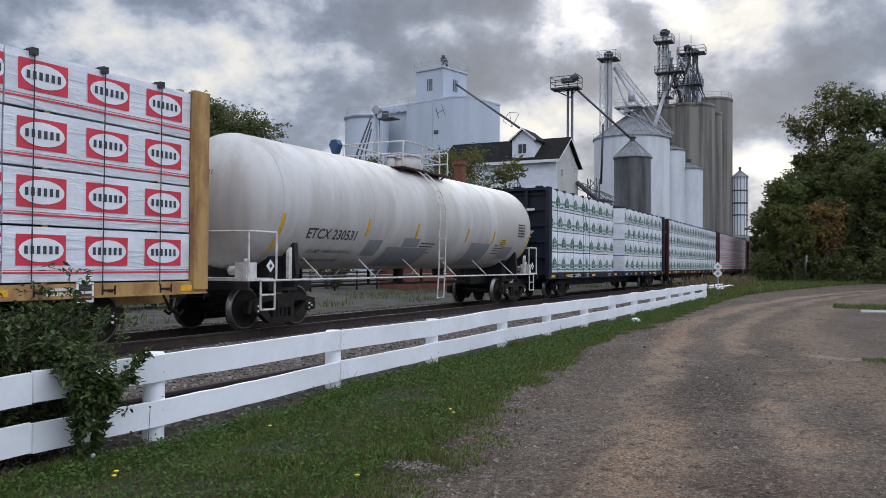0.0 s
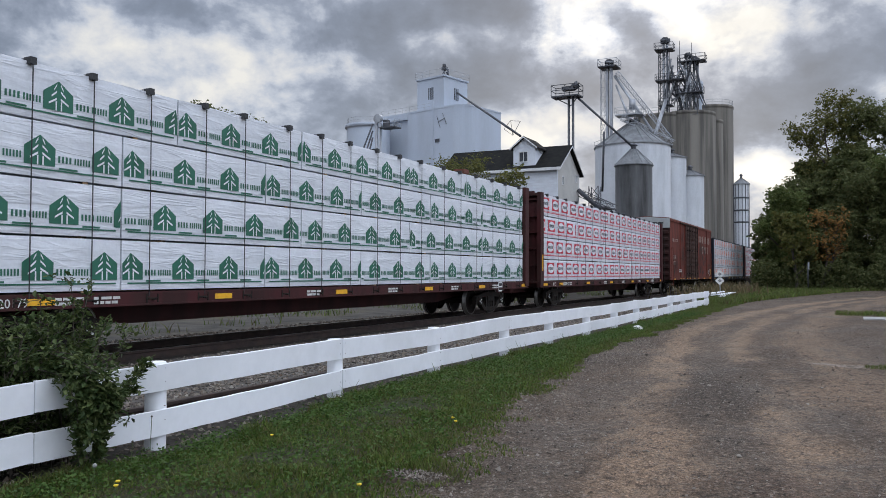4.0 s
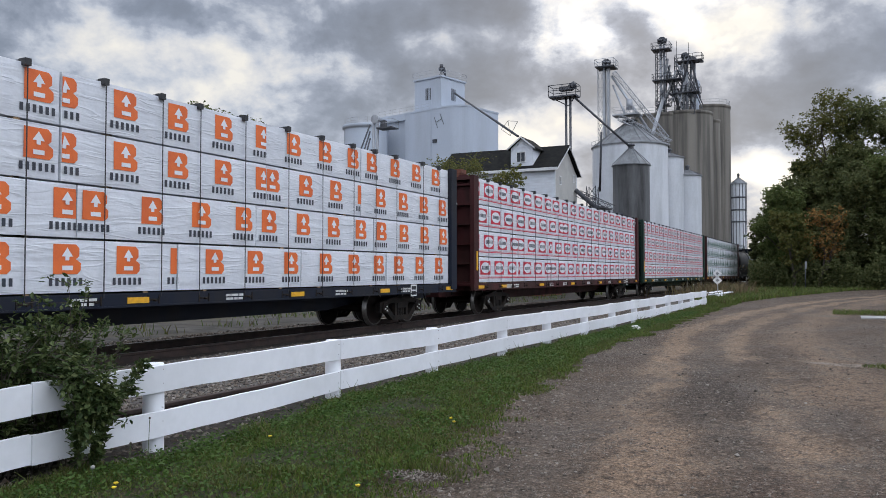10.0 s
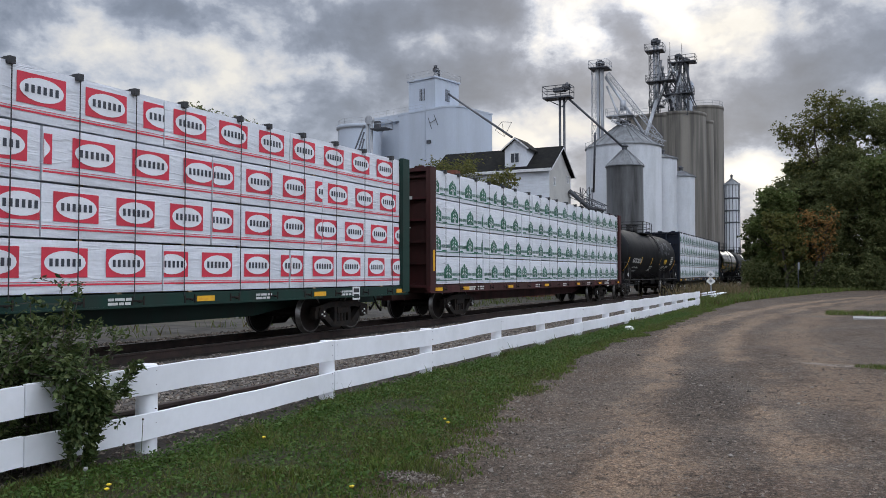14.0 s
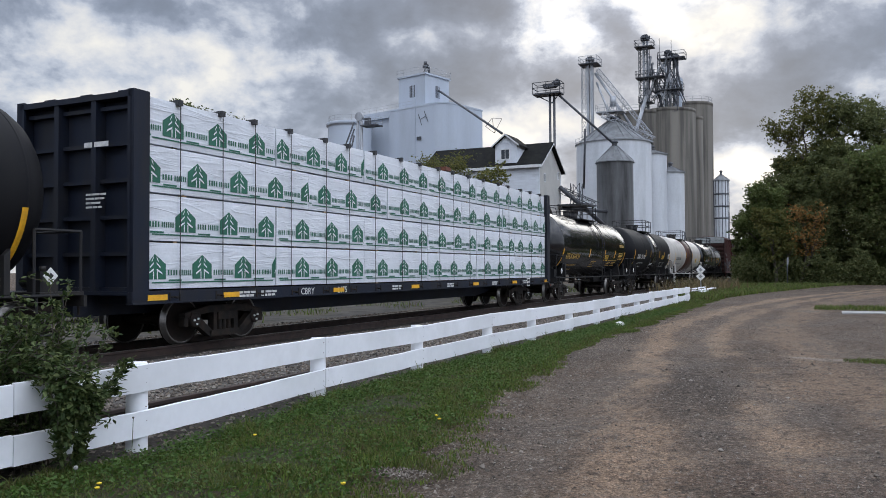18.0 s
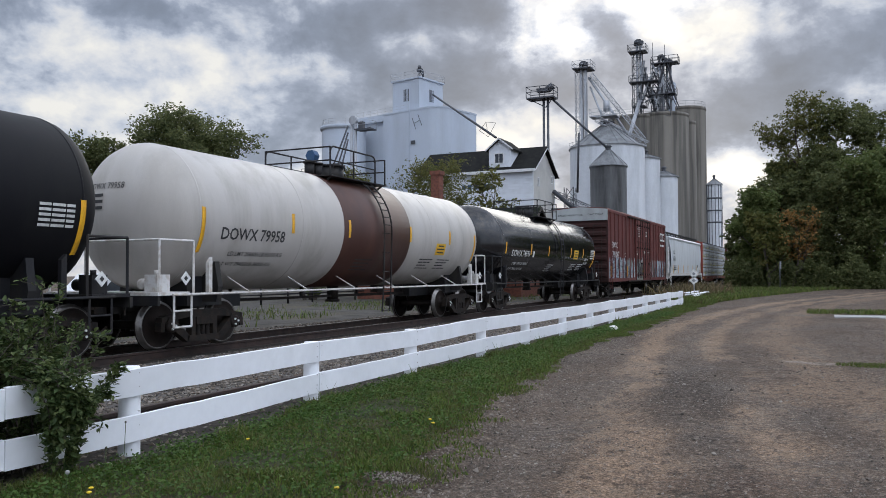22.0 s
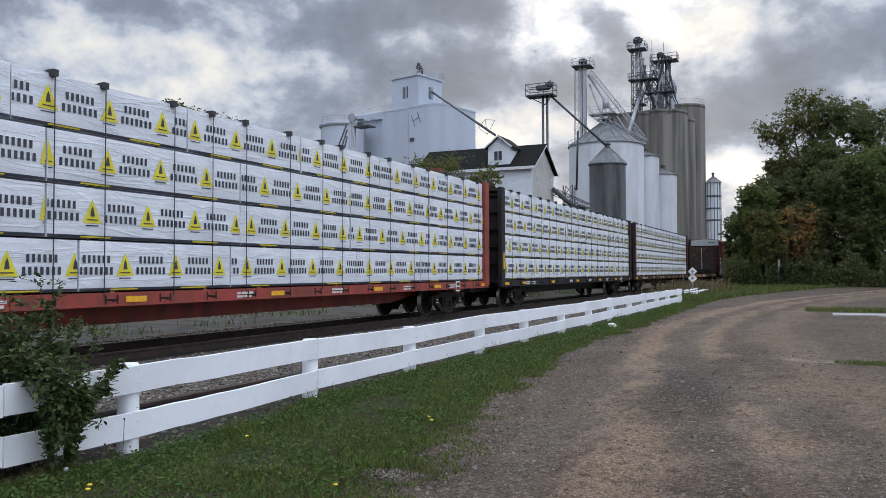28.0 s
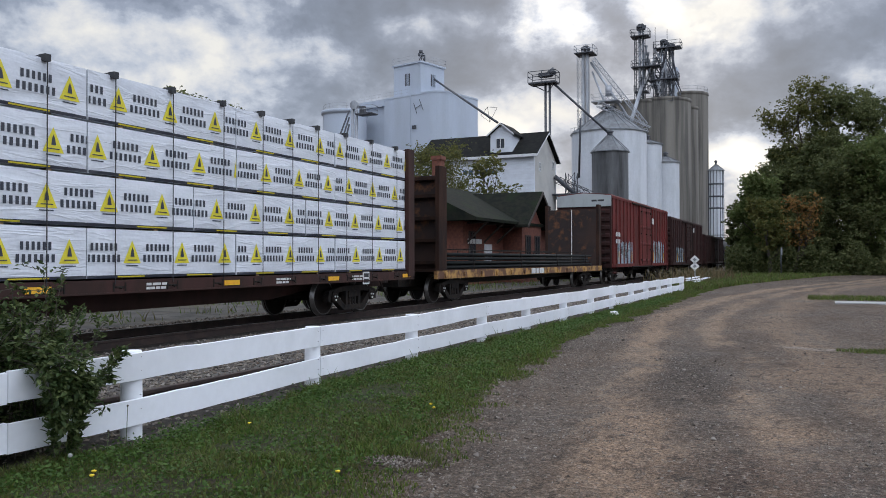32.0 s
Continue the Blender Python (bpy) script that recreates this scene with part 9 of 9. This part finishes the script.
def small_things():
    # railway sign: two white diamonds on a post
    s = thing("railway_sign", "post with two white diamond plates beside the track", "sign", (-7.6, 55.6, 0))
    bm = bmesh.new()
    rod(bm, (0, 0, 0), (0, 0, 1.75), .035, 8)
    part("post", bm, GALV, s)
    for z in (1.12, 1.56):
        bm = bmesh.new()
        prism(bm, ((0, z - .3), (.3, z), (0, z + .3), (-.3, z)), 'y', -.06, -.04)
        d = part("plate", bm, PLACARD, s, "white diamond plate")
        bm = bmesh.new()
        prism(bm, ((0, z - .12), (.12, z), (0, z + .12), (-.12, z)), 'y', -.066, -.06)
        part("mark", bm, TANK_PATCH, d)
    # pile of white boards past the fence's end
    p = thing("board_pile", "pile of weathered white boards in the grass", "boards", (-7.1, 52.0, 0))
    rng = random.Random(6)
    for i in range(7):
        bm = bmesh.new()
        box(bm, -.14, .14, -2.4, 2.4, 0, .05)
        b = part("board", bm, FENCE_PAINT, p, at=(rng.uniform(-.4, .4), rng.uniform(-.4, 1.6), .05 + .055 * i))
        b.rotation_euler = (rng.uniform(-.01, .01), 0, rng.uniform(-.15, .15))
    # litter
    bm = bmesh.new()
    lathe(bm, [(.002, 0), (.11, .01), (.15, .05), (.10, .11), (.03, .13), (.001, .13)], 'z', 11)
    for v in bm.verts:
        v.co += Vector((noise.noise(v.co * 9), noise.noise(v.co * 9 + Vector((5, 0, 0))), 0)) * .06
    solid("plastic_bag", bm, PLACARD, "crumpled white plastic bag in the grass", "litter", (-5.2, 22.2, .04))
    # concrete slab at the road side
    bm = bmesh.new()
    box(bm, 0, 4, 0, 1.5, -.1, .008)
    solid("concrete_slab", bm, surf("pale_concrete", (0.34, 0.34, 0.335), (0.26, 0.26, 0.25), 2, .45, .85, bump=.2), "pale concrete slab beside the gravel", "slab", (.45, 32.3, 0))
    n = 2600
    xy = np.stack([npr.uniform(-.5, 5, n), npr.uniform(34.3, 37.5, n)], 1)
    me = many("grass_patch", blades(n, xy, npr.uniform(.06, .16, n), npr.uniform(.008, .016, n), 0.0), [(0, 1, 2), (0, 2, 3), (3, 2, 4)], BLADE, "", "")
    tagged(new("grass_patch", me), "patch of grass beside the slab", "grass", kind="stuff")
    n = 700
    a, q = npr.uniform(0, 6.28, n), npr.random(n) ** .6
    xy = np.stack([.75 + .55 * q * np.cos(a), 15.7 + .35 * q * np.sin(a)], 1)
    me = many("grass_patch", blades(n, xy, npr.uniform(.02, .06, n), npr.uniform(.004, .008, n), -.01), [(0, 1, 2), (0, 2, 3), (3, 2, 4)], BLADE, "", "")
    tagged(new("grass_patch", me), "small tuft of grass in the gravel", "grass", kind="stuff")
    # marker post before the trees
    m = thing("marker_post", "slim dark post with a small grey plate", "sign", (-3.5, 84.2, 0))
    bm = bmesh.new()
    rod(bm, (0, 0, 0), (0, 0, 2.6), .05, 8)
    part("post", bm, DARK_STEEL, m)
    bm = bmesh.new()
    box(bm, .0, .14, -.07, -.05, 2.0, 2.7)
    part("plate", bm, TANK_PATCH, m, "small grey plate")
    # pipe fence beyond the yard
    f = thing("pipe_fence", "black pipe rail fence beyond the track", "fence")
    for i in range(16):
        bm = bmesh.new()
        rod(bm, (-27.0, 30 + 2.4 * i, 0), (-27.0, 30 + 2.4 * i, 1.2), .06, 8)
        part("post", bm, BLACK, f)
    for z in (.55, 1.1):
        bm = bmesh.new()
        rod(bm, (-27.0, 30, z), (-27.0, 66, z), .045, 6)
        part("rail", bm, BLACK, f)


def pickup():
    white = surf("white_car_paint", (0.68, 0.69, 0.71), (0.6, 0.61, 0.62), 2, .4, .25, bump=.02)
    rubber = surf("tyre_rubber", (0.02, 0.02, 0.021), (0.03, 0.03, 0.03), 9, .4, .85, bump=.2)
    alloy = surf("alloy_rim", (0.45, 0.46, 0.47), (0.3, 0.3, 0.31), 9, .4, .35, metal=.8, bump=.05)
    c = thing("pickup_truck", "white pickup truck parked beyond the track", "truck", (-22.0, 20.2, -.04))
    c.rotation_euler = (0, 0, radians(179))
    bm = bmesh.new()
    prism(bm, ((-2.8, .55), (2.75, .55), (2.8, .95), (1.55, 1.08), (.75, 1.10), (.35, 1.10), (-1.0, 1.10), (-2.8, 1.12)), 'x', -.95, .95)
    part("body", bm, white, c)
    bm = bmesh.new()
    prism(bm, ((1.35, 1.08), (.65, 1.72), (-.85, 1.75), (-1.05, 1.10)), 'x', -.85, .85)
    cab = part("cab", bm, white, c)
    bm = bmesh.new()
    for x in (-.856, .846):
        prism(bm, ((1.1, 1.15), (.6, 1.62), (-.75, 1.66), (-.9, 1.15)), 'x', x, x + .01)
    part("side_window", bm, GLASS, cab)
    for x in (-.962, .95):
        bm = bmesh.new()
        box(bm, x, x + .012, -2.6, 2.5, .80, .87)
        part("side_stripe", bm, STRAP, c, "black side stripe")
        for y in (-1.75, 1.75):
            bm = bmesh.new()
            prism(bm, [(y + .50 * math.cos(a), .42 + .50 * math.sin(a)) for a in np.linspace(0, math.pi, 13)], 'x', x - .004, x + .016)
            part("wheel_arch", bm, STRAP, c, "dark wheel arch")
        bm = bmesh.new()
        box(bm, x - .002, x + .014, -2.80, -2.62, .78, 1.05)
        part("tail_light", bm, RED_INK, c, "red tail light")
        bm = bmesh.new()
        box(bm, x, x + .012, -.98, -.955, .58, 1.09)
        part("bed_seam", bm, STRAP, c)
    bm = bmesh.new()
    box(bm, -.93, .93, -2.95, -2.8, .52, .72)
    part("bumper", bm, alloy, c, "bright rear bumper")
    for x in (-.88, .88):
        for y in (-1.75, 1.75):
            bm = bmesh.new()
            lathe(bm, [(.2, -.12), (.37, -.12), (.40, -.07), (.40, .07), (.37, .12), (.2, .12)], 'x', 24)
            w = part("wheel", bm, rubber, c, at=(x, y, .40))
            bm = bmesh.new()
            lathe(bm, [(.01, .09), (.08, .10), (.19, .06), (.215, .11), (.22, -.1), (.01, -.1)], 'x', 20)
            part("rim", bm, alloy, w)


woods()
far_woods()
bush()
weeds()
small_things()
pickup()


# ---------------- movement ----------------
# distance that the train has run, by seconds
RUN = [(0, 0.0), (2, 24.61), (4, 49.26), (6, 74.01), (8, 98.91), (10, 123.98), (12, 149.24), (14, 174.7), (16, 200.36), (18, 226.22),
       (20, 252.3), (22, 278.59), (24, 305.1), (26, 331.81), (28, 358.69), (30, 385.7), (32, 412.74)]


def motions():
    for car, middle in CARS:
        walk(car, [(t, pose(TRACK_X, middle - s, RAIL_Z)) for t, s in RUN])
    # all wheels roll alike: one turning, shared by every wheelset
    ts, ss = zip(*RUN)
    steps = [k / FPS for k in range(32 * FPS + 1)]
    first = WHEELS[0]
    walk(first, [(t, pose(0, 0, 0, math.degrees(float(np.interp(t, ts, ss)) / WHEEL_R) % 360.0)) for t in steps])
    act, slot = first.animation_data.action, first.animation_data.action_slot
    for w in WHEELS[1:]:
        w.rotation_mode = "QUATERNION"
        w.animation_data_create()
        w.animation_data.action = act
        w.animation_data.action_slot = slot


motions()
